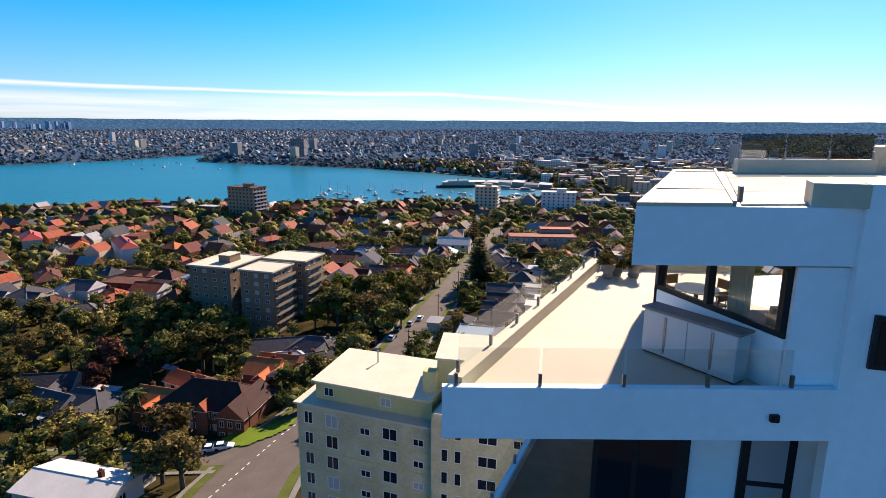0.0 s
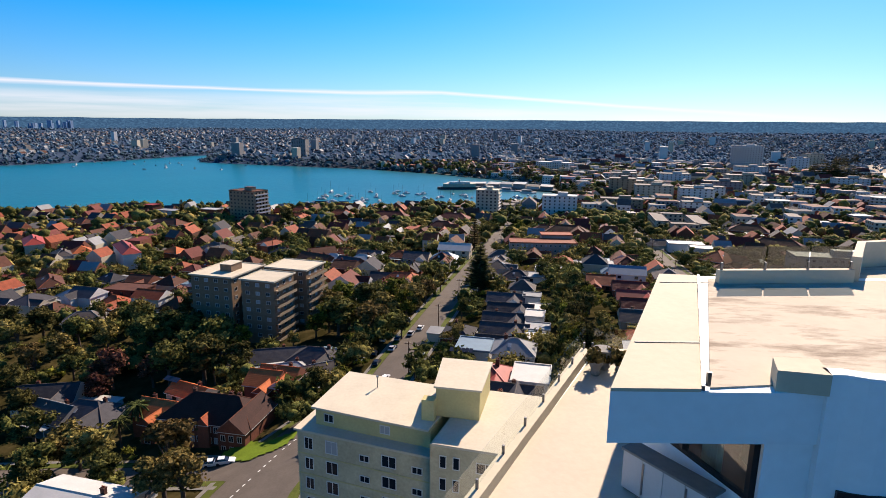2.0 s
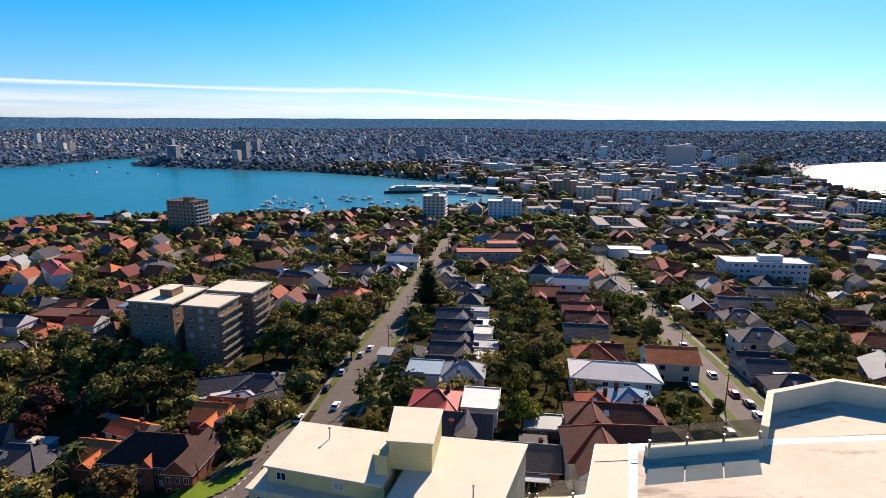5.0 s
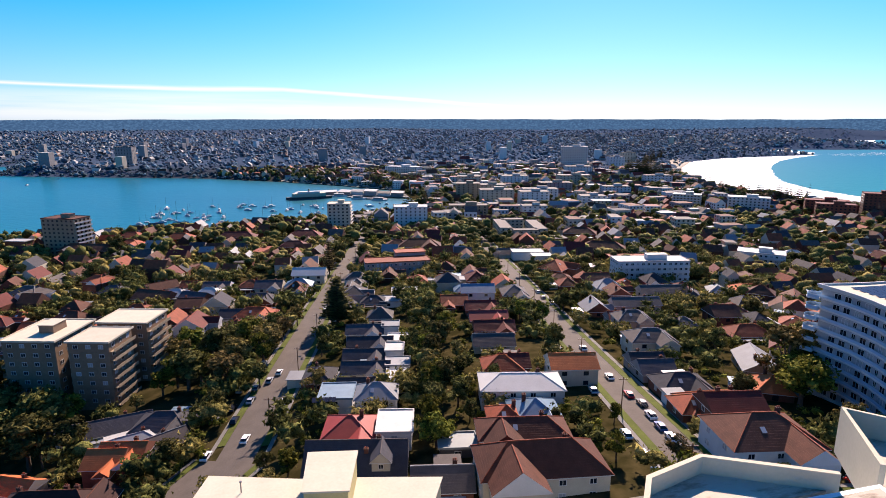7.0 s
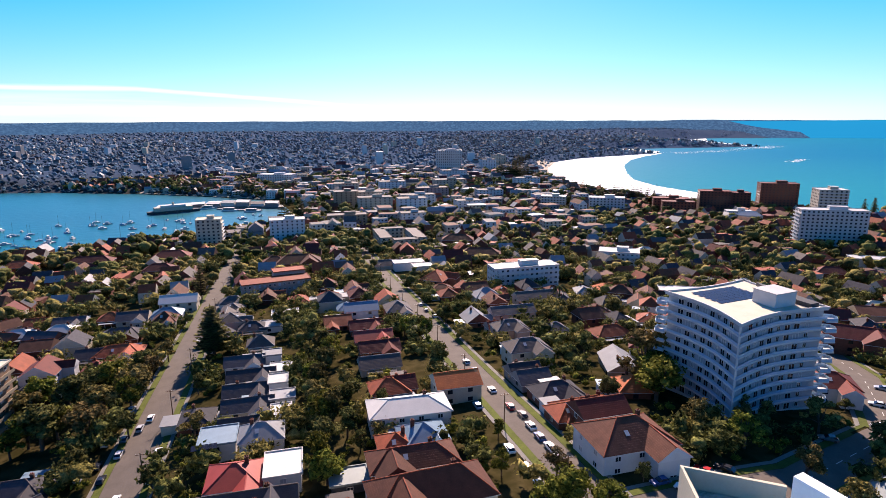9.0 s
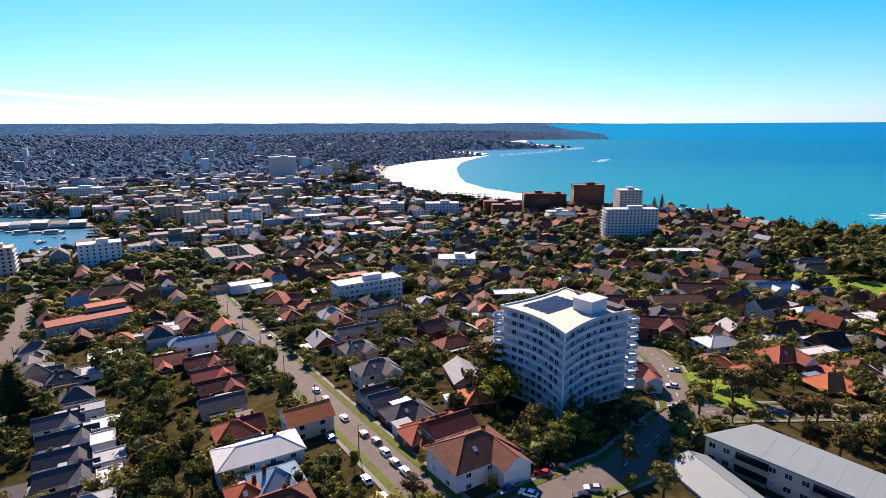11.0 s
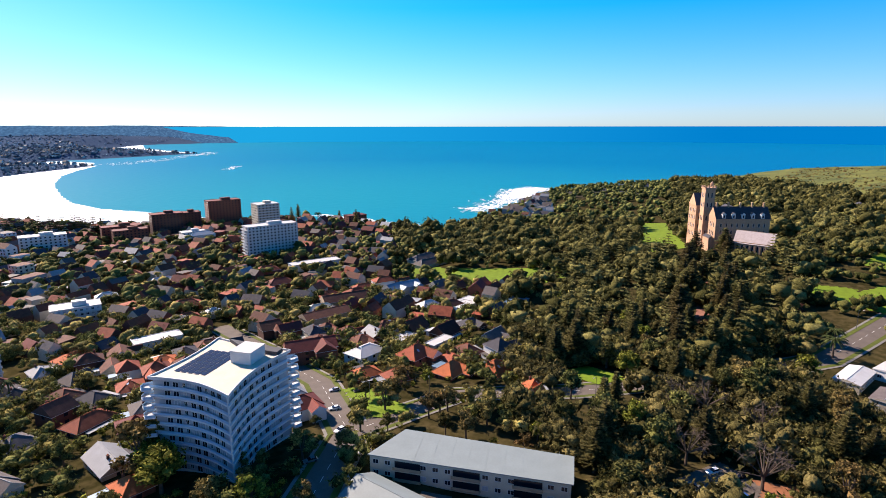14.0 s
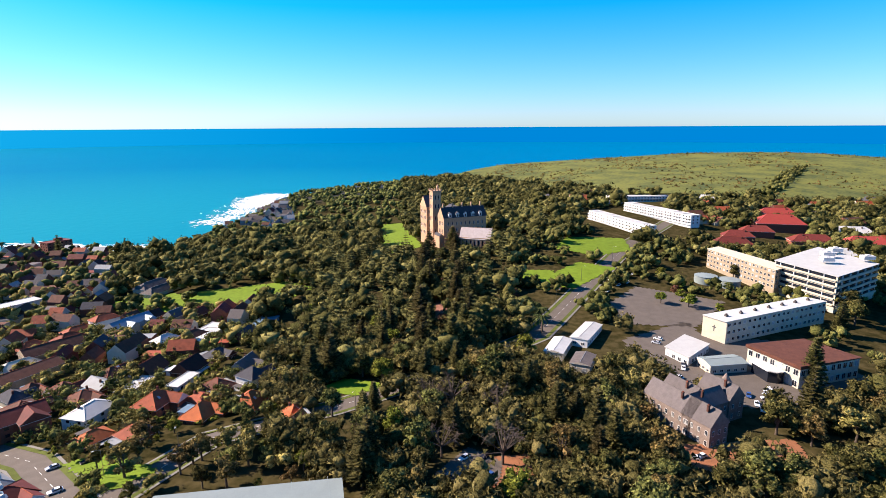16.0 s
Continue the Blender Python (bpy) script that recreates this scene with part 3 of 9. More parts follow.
ROADS = {
    "harbour_street": ([uv(122, -45.5), uv(230, -45.5), uv(420, -45.5), uv(545, -40)], 10.5),
    "hill_street": ([uv(50, 57.3), uv(230, 57.3), uv(420, 55), uv(560, 50)], 8.5),
    "ridge_road": ([(20, 78), (60, 74), (120, 62), (165, 66), (215, 98), (262, 150), (300, 200)], 10),
    "avenue": ([(165, 66), (205, 35), (215, -10), (235, -60), (262, -120), (330, -190), (420, -280), (520, -400)], 10),
    "west_street": ([(-36, 50), (-36, 92), (-33, 112), (-25, 128), (-19, 136)], 17),
    "side_street": ([(-38, 104), (-60, 111), (-92, 117), (-135, 116)], 8),
    "low_street": ([(-330, 225), (-235, 310), (-150, 395)], 9),
    "cross_street": ([uv(300, 150), uv(330, 60)], 8),
}
for name, (line, width) in ROADS.items():
    structure("road_" + name, strip(line, width, 0.10), ASPHALT, "worn grey asphalt street", "road")
    for side in (-1, 1):
        structure("verge_" + name, strip(shifted(line, side * (width / 2 + 1.0)), 2.0, 0.2, keep=True), VERGE, "grass strip beside the kerb", "verge")
        structure("pavement_" + name, strip(shifted(line, side * (width / 2 + 2.7)), 1.2, 0.22, keep=True), PAVING, "pale concrete footpath", "footpath")


# ---- kinds of things ----
OCC = []     # ground already taken: x, y, radius


def occupy(x, y, w, d, rz):
    """Marks the ground under a w x d plan as taken, in circles along its longer side."""
    long, short = max(w, d), min(w, d)
    n = max(1, round(long / short))
    a = radians(rz) + (0 if w >= d else math.pi / 2)
    for i in range(n):
        t = ((i + 0.5) / n - 0.5) * long
        OCC.append((x + math.cos(a) * t, y + math.sin(a) * t, 0.5 * math.hypot(short, long / n) * 0.92))


def roof_geo(w, d, kind, pitch, over=0.5):
    """A roof on the plan w x d (x, y), its eaves at z = 0."""
    g = Geo()
    a, b = w / 2 + over, d / 2 + over
    t = 0.16
    if kind == "flat":
        g.box(-a, -b, 0, a, b, 0.25)
        e = 0.22
        for x0, y0, x1, y1 in ((-a, -b, a, -b + e), (-a, b - e, a, b), (-a, -b + e, -a + e, b - e), (a - e, -b + e, a, b - e)):
            g.box(x0, y0, 0.25, x1, y1, 0.55)
        return g
    g.box(-a, -b, -t, a, b, 0, 2)          # eaves, soffit and gutter
    if kind == "gable":
        k = b * pitch
        g.poly([(-a, -b, 0.003), (a, -b, 0.003), (a, 0, k), (-a, 0, k)]).poly([(a, b, 0.003), (-a, b, 0.003), (-a, 0, k), (a, 0, k)])
        g.poly([(-a, b, 0.003), (-a, -b, 0.003), (-a, 0, k)], 1).poly([(a, -b, 0.003), (a, b, 0.003), (a, 0, k)], 1)
        g.tube((-a, 0, k), (a, 0, k), 0.14, n=5, mi=3)
    else:
        if a >= b:
            r, k = a - b, b * pitch
            p, q = (-r, 0, k), (r, 0, k)
            c = [(-a, -b, 0.003), (a, -b, 0.003), (a, b, 0.003), (-a, b, 0.003)]
            g.poly([c[0], c[1], q, p] if r else [c[0], c[1], p]).poly([c[2], c[3], p, q] if r else [c[2], c[3], p])
            g.poly([c[1], c[2], q]).poly([c[3], c[0], p])
        else:
            r, k = b - a, a * pitch
            p, q = (0, -r, k), (0, r, k)
            c = [(-a, -b, 0.003), (a, -b, 0.003), (a, b, 0.003), (-a, b, 0.003)]
            g.poly([c[1], c[2], q, p]).poly([c[3], c[0], p, q]).poly([c[0], c[1], p]).poly([c[2], c[3], q])
        g.tube(p, q, 0.14, n=5, mi=3) if p != q else None
        for s, e in ((c[0], p), (c[1], q if a >= b else p), (c[2], q), (c[3], p if a >= b else q)):
            g.tube(s, e, 0.12, n=5, mi=3)
    return g


CAPS = {"terracotta": ROOF["orange"], "orange": ROOF["orange"], "brown": ROOF["terracotta"], "maroon": ROOF["terracotta"], "darkbrown": ROOF["brown"], "slate": ROOF["grey"], "grey": ROOF["steel"]}


def roof_mats(roof, wall):
    """Roof covering, gable wall, gutter and ridge capping."""
    return [ROOF[roof], WALL[wall], TRIM, CAPS.get(roof, ROOF[roof])]


def chimney_mesh():
    def make():
        g = Geo().box(-0.45, -0.35, -1.0, 0.45, 0.35, 1.3, 0).box(-0.53, -0.43, 1.3, 0.53, 0.43, 1.45, 0)
        g.tube((-0.18, 0, 1.45), (-0.18, 0, 1.85), 0.13, 0.1, 8, 1).tube((0.2, 0, 1.45), (0.2, 0, 1.85), 0.13, 0.1, 8, 1)
        return g.mesh("chimney", [WALL["darkbrick"], ROOF["terracotta"]])
    return cached("chimney", make)


WORDS = {"terracotta": "weathered terracotta-tiled", "orange": "bright orange-tiled", "brown": "brown-tiled", "maroon": "maroon-tiled", "slate": "dark slate", "grey": "grey-tiled", "white": "white sheet-metal", "cream": "cream membrane", "steel": "pale steel", "green": "grey-green steel", "blue": "blue-grey sheet", "red": "red sheet-metal", "darkbrown": "dark brown tile"}
COLS = {"brick": "red-brick", "darkbrick": "dark brick", "tan": "tan-brick", "white": "white-rendered", "cream": "cream-rendered", "pink": "salmon-rendered", "grey": "grey-rendered", "dark": "charcoal-clad", "blue": "pale-blue", "yellow": "yellow-rendered", "sandstone": "sandstone"}


def windows_on(owner, w, d, base, storeys, sh=2.9, step=3.4, width=1.3, height=1.25, seed=0, sides="fblr", glass_mix=0.2, name="window", join=False):
    """Rows of windows on the four walls of a w x d block; far off they are one joined part."""
    away = join or math.hypot(owner.location.x, owner.location.y) > 430
    rows = Geo()
    rng = random.Random(seed)
    for side, length, off, rz in (("f", w, d / 2, 0), ("b", w, d / 2, 180), ("l", d, w / 2, -90), ("r", d, w / 2, 90)):
        if side not in sides:
            continue
        n = max(1, int((length - 1.0) / step))
        for s in range(storeys):
            for i in range(n):
                p = (i + 0.5) / n * (length - 0.8) - (length - 0.8) / 2
                if away:
                    m = pose(0, 0, 0, 0, 0, rz) @ face(p, -off - 0.05, base + s * sh + 0.95, 0)
                    rows.poly([m @ Vector(q) for q in ((-width / 2, 0, 0), (width / 2, 0, 0), (width / 2, 0, height), (-width / 2, 0, height))])
                    continue
                me = window_mesh(width, height, BLIND if rng.random() < glass_mix else GLASS, TRIM, 1)
                part(name, me, None, owner, at=pose(0, 0, 0, 0, 0, rz) @ face(p, -off - 0.02, base + s * sh + 0.95, 0))
    if rows.f:
        tagged(part("windows", rows, GLASS, owner), "", "", "", "stuff")


def house(x, y, w, d, rz=-12, storeys=1, roof="terracotta", wall="brick", kind="hip", pitch=0.5, wing=0, chim=True, wins=True, seed=None, label="", lift=0.0, group="suburban houses"):
    """A detached house: foundation, walls, roof, front wing, chimney and windows."""
    sh = 2.9
    h = storeys * sh + 0.3
    pitch = pitch * 1.2
    occupy(x, y, w, d, rz)
    seed = seed if seed is not None else int(abs(x * 7 + y * 13))
    z = min(gz(x + dx, y + dy) for dx in (-w / 3, w / 3) for dy in (-d / 3, d / 3)) + lift
    words = "one" if storeys == 1 else "two" if storeys == 2 else "three" if storeys == 3 else "several"
    ob = thing("house", label or f"{words}-storey {COLS[wall]} house with a {WORDS[roof]} roof", "house", x, y, z, rz, group)
    part("wall", Geo().box(-w / 2, -d / 2, -2.5, w / 2, d / 2, h - 0.165), WALL[wall], ob)
    part("roof", roof_geo(w, d, kind, pitch), roof_mats(roof, wall), ob, at=pose(0, 0, h))
    if wing and kind != "flat":
        ww, wd = w * 0.42, d * 0.45
        sx = w * 0.24 * (1 if wing > 0 else -1)
        wp = part("front_wing", Geo().box(-ww / 2, -wd / 2, -2.5, ww / 2, wd / 2, h - 0.165), WALL[wall], ob, at=pose(sx, -d / 2 - wd * 0.3, 0))
        part("roof", roof_geo(wd * 1.6, ww, "gable", pitch * 1.15, 0.4), roof_mats(roof, "white" if seed % 2 else wall), wp, at=pose(0, wd * 0.3, h + 0.02, 0, 0, 90))
        part("window", window_mesh(min(1.8, ww * 0.5), 1.3), None, wp, at=pose(0, -wd / 2 - 0.02, 0.95))
    if chim and kind != "flat":
        part("chimney", chimney_mesh(), None, ob, at=pose(w * 0.22 * (1 if seed % 3 else -1), d * 0.12, h + d * 0.38 * pitch))
    near = math.hypot(x, y) < 330
    if near and seed % 4 and kind != "flat":
        # low rear extension under a flat sheet roof
        ew, ed, ex = w * (0.35 + 0.1 * (seed % 3)), 3.2 + seed % 3, w * 0.12 * (1 if seed % 2 else -1)
        ext = part("rear_extension", Geo().box(-ew / 2, 0.01, -2.5, ew / 2, ed, 2.72), WALL["white" if seed % 5 else "cream"], ob, at=pose(ex, d / 2, 0))
        part("roof", Geo().prism([(-ew / 2 - 0.3, 0.55), (ew / 2 + 0.3, 0.55), (ew / 2 + 0.3, ed + 0.4), (-ew / 2 - 0.3, ed + 0.4)], 2.73, 2.92), ROOF[("steel", "white", "grey", "steel", "blue")[seed % 5]], ext)
    if near and storeys == 1 and kind != "flat" and not wing:
        # front veranda on posts
        vw = w * 0.7
        ver = part("veranda", Geo().box(-vw / 2, -2.4, -1.5, vw / 2, -0.01, 0.15), PAVING, ob, at=pose(0, -d / 2, 0))
        part("veranda_roof", Geo().prism([(-vw / 2 - 0.2, -2.7), (vw / 2 + 0.2, -2.7), (vw / 2 + 0.2, -0.55), (-vw / 2 - 0.2, -0.55)], 2.5, 2.62), ROOF["steel" if seed % 3 else "slate"], ver)
        for px in (-vw / 2, -vw / 6, vw / 6, vw / 2):
            part("post", cached("veranda_post", lambda: Geo().box(-0.07, -0.07, 0.15, 0.07, 0.07, 2.5).mesh("post", TRIM)), None, ver, at=pose(px, -2.3, 0))
    if near and seed % 5 in (1, 3) and kind == "hip":
        sl = math.atan(pitch)
        part("skylight", cached("skylight", lambda: Geo().box(-0.5, -0.7, 0, 0.5, 0.7, 0.09).mesh("skylight", BLIND)), None, ob, at=pose(-w * 0.1, -d * 0.25, h + (d / 2 + 0.5 - d * 0.25) * pitch if w >= d else h + (w * 0.4 + 0.5) * pitch, math.degrees(sl) if w >= d else 0, 0 if w >= d else -math.degrees(sl), 0))
    if wins and near:
        windows_on(ob, w, d, 0.3, storeys, sh, 5.0, 1.5, 1.3, seed=seed, join=math.hypot(x, y) > 160)
    return ob


def block(x, y, w, d, storeys, rz=-12, wall="white", roof="white", balcony="", label="", category="apartment building", sh=2.95, z=None, step=3.2, over=0.15, hut=True, name="apartment_building", wins="fblr", seed=1, ww=1.6):
    """A flat-roofed apartment block with storey bands, windows, optional balconies and a lift hut on the roof."""
    z = min(gz(x + a * w / 3, y + b * d / 3) for a in (-1, 1) for b in (-1, 1)) if z is None else z
    h = storeys * sh + 0.3
    occupy(x, y, w, d, rz)
    ob = thing(name, label or f"{COLS[wall]} flat-roofed apartment block of {storeys} storeys", category, x, y, z, rz)
    part("wall", Geo().box(-w / 2, -d / 2, -3, w / 2, d / 2, h - 0.002), WALL[wall], ob)
    part("roof", roof_geo(w, d, "flat", 0, over), ROOF[roof], ob, at=pose(0, 0, h))
    for s in range(1, storeys if math.hypot(x, y) < 600 else 1):
        part("storey_band", Geo().box(-w / 2 - 0.05, -d / 2 - 0.05, s * sh - 0.1, w / 2 + 0.05, d / 2 + 0.05, s * sh + 0.12), WALL[wall], ob)
    for side in balcony:
        length, off, rz2 = {"f": (w, d / 2, 0), "b": (w, d / 2, 180), "l": (d, w / 2, -90), "r": (d, w / 2, 90)}[side]
        for s in range(storeys):
            g = Geo().box(-length / 2 + 0.4, -1.5, 0, length / 2 - 0.4, 0, 0.16)
            g.box(-length / 2 + 0.4, -1.5, 0.16, length / 2 - 0.4, -1.4, 1.05)
            part("balcony", g, WALL["tan" if wall == "brown" else "white"], ob, at=pose(0, 0, 0, 0, 0, rz2) @ pose(0, -off - 0.06, s * sh + 0.13))
    windows_on(ob, w, d, 0.3, storeys, sh, step, ww, 1.35, seed, wins, 0.25)
    if hut:
        hb = part("lift_hut", Geo().box(-w * 0.14, -d * 0.16, 0.25, w * 0.14, d * 0.16, 2.9), WALL[wall], ob, at=pose(w * 0.08, 0, h))
        part("roof", Geo().box(-w * 0.14 - 0.2, -d * 0.16 - 0.2, 2.905, w * 0.14 + 0.2, d * 0.16 + 0.2, 3.1), ROOF[roof], hb)
    return ob


# ---- plants ----
def lobe_points(rng, n, spread, height):
    out = []
    for _ in range(n):
        a, r = rng.uniform(0, 6.283), math.sqrt(rng.random())
        zz = rng.random()
        out.append((spread * r * math.cos(a) * (1 - 0.45 * zz), spread * r * math.sin(a) * (1 - 0.45 * zz), height * zz))
    return out


def rand_dir(rng):
    z, a = rng.uniform(-1, 1), rng.uniform(0, 6.283)
    s = math.sqrt(1 - z * z)
    return Vector((s * math.cos(a), s * math.sin(a), z))


ICO = None


def clump(g, c, r, rng, leaves, size):
    """A rough lump of foliage with loose leaf sprays standing off it."""
    global ICO
    if ICO is None:
        bm = bmesh.new()
        bmesh.ops.create_icosphere(bm, subdivisions=1, radius=1)
        ICO = ([v.co.copy() for v in bm.verts], [tuple(v.index for v in f.verts) for f in bm.faces])
        bm.free()
    k = len(g.v)
    for v in ICO[0]:
        f = r * 0.8 * rng.uniform(0.72, 1.12)
        g.v.append((c[0] + v.x * f, c[1] + v.y * f, c[2] + v.z * f * 0.8))
    g.f += [tuple(k + i for i in f) for f in ICO[1]]
    g.m += [0] * len(ICO[1])
    for _ in range(leaves):
        d = rand_dir(rng)
        if d.z < -0.5:
            d.z = -d.z
        p = Vector(c) + Vector((d.x, d.y, d.z * 0.85)) * r * rng.uniform(0.78, 1.12)
        t = (d + 0.9 * rand_dir(rng)).normalized()
        a = t.orthogonal().normalized()
        a = (a + 0.8 * t.cross(a) * rng.uniform(-1, 1)).normalized()
        b = t.cross(a)
        s = size * rng.uniform(0.6, 1.3)
        g.poly([p - a * s - b * s * 0.5, p + a * s - b * s * 0.6, p + a * s * 0.7 + b * s * 0.7, p - a * s * 0.6 + b * s * 0.6])


def broad_tree(seed, lobes=20, leaves=46, size=0.27):
    """Unit broadleaf tree, about 10 m high and 9 m across: trunk with limbs, and crown."""
    rng = random.Random(seed)
    pts = lobe_points(rng, lobes, 3.3, 4.6)
    crown, trunk = Geo(), Geo()
    trunk.tube((0, 0, -1.0), (0.1, 0.05, 3.2), 0.34, 0.24, 8)
    for p in pts:
        clump(crown, (p[0], p[1], p[2] + 4.0), rng.uniform(0.95, 1.65), rng, leaves, size)
        trunk.tube((0.1, 0.05, 2.6 + rng.random()), (p[0] * 0.7, p[1] * 0.7, p[2] + 3.6), 0.15, 0.05, 5)
    return trunk, crown


def norfolk_pine(seed, tiers=13):
    """Unit Norfolk pine, 20 m high: straight trunk with tiers of level branches that shorten upwards."""
    rng = random.Random(seed)
    crown, trunk = Geo(), Geo()
    trunk.tube((0, 0, -1), (0, 0, 19.6), 0.42, 0.06, 7)
    for k in range(tiers):
        z = 2.6 + k * 16.6 / tiers
        reach = 4.3 * (1 - k / tiers) ** 0.8 + 0.5
        n = 9 if k < tiers - 4 else 6
        for i in range(n):
            a = i * 6.283 / n + k * 0.9 + rng.uniform(-0.15, 0.15)
            r = reach * rng.uniform(0.8, 1.1)
            dx, dy = math.cos(a), math.sin(a)
            steps = max(2, int(r / 0.7))
            for s in range(steps):
                q = (s + 0.8) / steps
                w = 0.78 * (1.15 - 0.5 * q)
                c = Vector((dx * r * q, dy * r * q, z + 0.55 * q * q * r * 0.35))
                for lift in (0.0, 0.3):
                    o = Vector((rng.uniform(-0.2, 0.2), rng.uniform(-0.2, 0.2), lift + rng.uniform(-0.12, 0.12)))
                    u = Vector((dx, dy, 0.25)) * w
                    v = Vector((-dy, dx, rng.uniform(-0.35, 0.35))) * w * 0.9
                    crown.poly([c + o - u - v * 0.6, c + o + u - v, c + o + u * 0.7 + v, c + o - u + v * 0.7])
    crown.poly([(-0.3, 0, 19), (0.3, 0, 19), (0, 0.1, 20.3)])
    return trunk, crown


def palm_tree(seed):
    rng = random.Random(seed)
    crown, trunk = Geo(), Geo()
    pts = [(0, 0, -1), (0.15, 0.05, 3), (0.3, 0.1, 6.2)]
    for p, q in zip(pts, pts[1:]):
        trunk.tube(p, q, 0.24, 0.2, 8)
    for i in range(26):
        a, up = i * 2.4, rng.uniform(-0.25, 1.1)
        prev = Vector((0.3, 0.1, 6.3))
        for s in range(5):
            q = (s + 1) / 5
            p = Vector((0.3 + math.cos(a) * 2.6 * q, 0.1 + math.sin(a) * 2.6 * q, 6.3 + up * 1.6 * q - 2.1 * q * q))
            side = Vector((-math.sin(a), math.cos(a), 0)) * (0.34 * (1.1 - 0.75 * q))
            droop = Vector((0, 0, -0.16))
            crown.poly([prev, p, p + side + droop, prev + side + droop]).poly([prev, prev - side + droop, p - side + droop, p])
            prev = p
    return trunk, crown


def bare_tree(seed):
    rng = random.Random(seed)
    crown, trunk = Geo(), Geo()
    trunk.tube((0, 0, -1), (0, 0, 2.5), 0.22, 0.16, 7)
    for _ in range(16):
        d = rand_dir(rng)
        d.z = abs(d.z) * 0.8 + 0.5
        e = Vector((0, 0, 2.3)) + d * rng.uniform(2.4, 3.6)
        trunk.tube((0, 0, 2.2), e, 0.09, 0.03, 4)
        for _ in range(9):
            f = e + rand_dir(rng) * rng.uniform(0.6, 1.4)
            crown.tube(e, f, 0.035, 0.015, 3)
    return trunk, crown


TREES = {}


def tree_models():
    spec = {"green": ("green", "dense dark-green broadleaf tree in a garden"), "olive": ("olive", "olive-green gum tree with a loose crown"), "bright": ("bright", "bright-green leafy garden tree"), "russet": ("russet", "reddish-brown tree in autumn leaf")}
    for key, (leaf, label) in spec.items():
        for k in range(4 if key != "russet" else 1):
            t, c = broad_tree(hash_of(key) + k, 21 if key != "olive" else 16, 44 if key != "olive" else 50, 0.27)
            TREES[key, k] = (t.mesh("trunk", BARK), c.mesh("crown", LEAF[leaf]), label)
    for k in range(3):
        t, c = norfolk_pine(50 + k, 13 + k)
        TREES["pine", k] = (t.mesh("trunk", BARK), c.mesh("crown", LEAF["pine"]), "tall dark conifer with tiers of level branches")
    for k in range(2):
        t, c = palm_tree(80 + k)
        TREES["palm", k] = (t.mesh("trunk", BARK), c.mesh("crown", LEAF["palm"]), "palm with a slim trunk and arching green fronds")
    t, c = bare_tree(90)
    TREES["bare", 0] = (t.mesh("trunk", BARK), c.mesh("crown", BARK), "leafless grey-brown tree in winter")


def hash_of(s):
    return sum(ord(c) * (i + 3) for i, c in enumerate(s))


tree_models()
COUNT = {}


def tree(kind, x, y, height=10.0, wide=1.0, z=None):
    """One tree of a kind at a place, scaled to its height."""
    COUNT[kind] = COUNT.get(kind, 0) + 1
    have = [k for k in TREES if k[0] == kind]
    t, c, label = TREES[have[(COUNT[kind] * 7) % len(have)]]
    unit = {"pine": 20.0, "palm": 7.2, "bare": 6.0}.get(kind, 10.0)
    s = height / unit
    ob = thing("tree", label, "tree", x, y, gz(x, y) if z is None else z, (COUNT[kind] * 137) % 360, "garden and street trees")
    ob.scale = (s * wide, s * wide, s)
    part("trunk", t, None, ob)
    part("crown", c, None, ob)
    return ob


# ---- cars ----
CAR_PAINT = {"white": (0.75, 0.75, 0.74), "silver": (0.42, 0.43, 0.45), "black": (0.015, 0.015, 0.018), "red": (0.45, 0.02, 0.015), "blue": (0.03, 0.07, 0.2), "grey": (0.13, 0.135, 0.14)}


def car_parts(color):
    paint = mat("car_paint_" + color, CAR_PAINT[color], 0.25, 0.1, vary=0.03, scale=2, rand=0.05, spec=0.6)
    body = Geo()
    prof = [(-2.15, 0.45), (-2.2, 0.75), (-1.9, 0.95), (-1.5, 1.0), (0.75, 0.98), (1.95, 0.82), (2.2, 0.6), (2.15, 0.35), (-2.1, 0.32)]
    n = len(prof)
    k = len(body.v)
    for y, in_ in ((-0.88, 0.0), (0.88, 0.0)):
        body.v += [(x, y, z) for x, z in prof]
    body.f += [tuple(range(n)), tuple(reversed(range(n, 2 * n)))] + [(i, i + n, (i + 1) % n + n, (i + 1) % n) for i in range(n)]
    body.m += [0] * (n + 2)
    body.prism([(-1.35, -0.66), (0.05, -0.66), (0.05, 0.66), (-1.35, 0.66)], 1.42, 1.47)
    cab = Geo().prism([(-1.95, -0.82), (0.85, -0.82), (0.85, 0.82), (-1.95, 0.82)], 0.97, 1.42, 0, [(-1.4, -0.66), (0.08, -0.66), (0.08, 0.66), (-1.4, 0.66)])
    wheel = Geo().tube((0, -0.11, 0), (0, 0.11, 0), 0.33, n=12)
    lamp = Geo().box(-0.05, -0.16, -0.08, 0.05, 0.16, 0.08)
    return body.mesh("body", paint), cab.mesh("cabin_glass", GLASS), wheel.mesh("wheel", DARK), lamp.mesh("headlight", TRIM)


def car(x, y, rz, color="white", z=None):
    b, c, w, lm = cached(("car", color), lambda: car_parts(color))
    ob = thing("car", f"{color} parked car at the kerb of a street", "car", x, y, (gz(x, y) if z is None else z) + 0.11, rz, "parked cars")
    body = part("body", b, None, ob)
    part("cabin_glass", c, None, ob)
    for sx in (-1.35, 1.35):
        for sy in (-0.8, 0.8):
            part("wheel", w, None, ob, at=pose(sx, sy, 0.33))
    for sy in (-0.6, 0.6):
        part("headlight", lm, None, body, at=pose(2.17, sy, 0.62))
    return ob


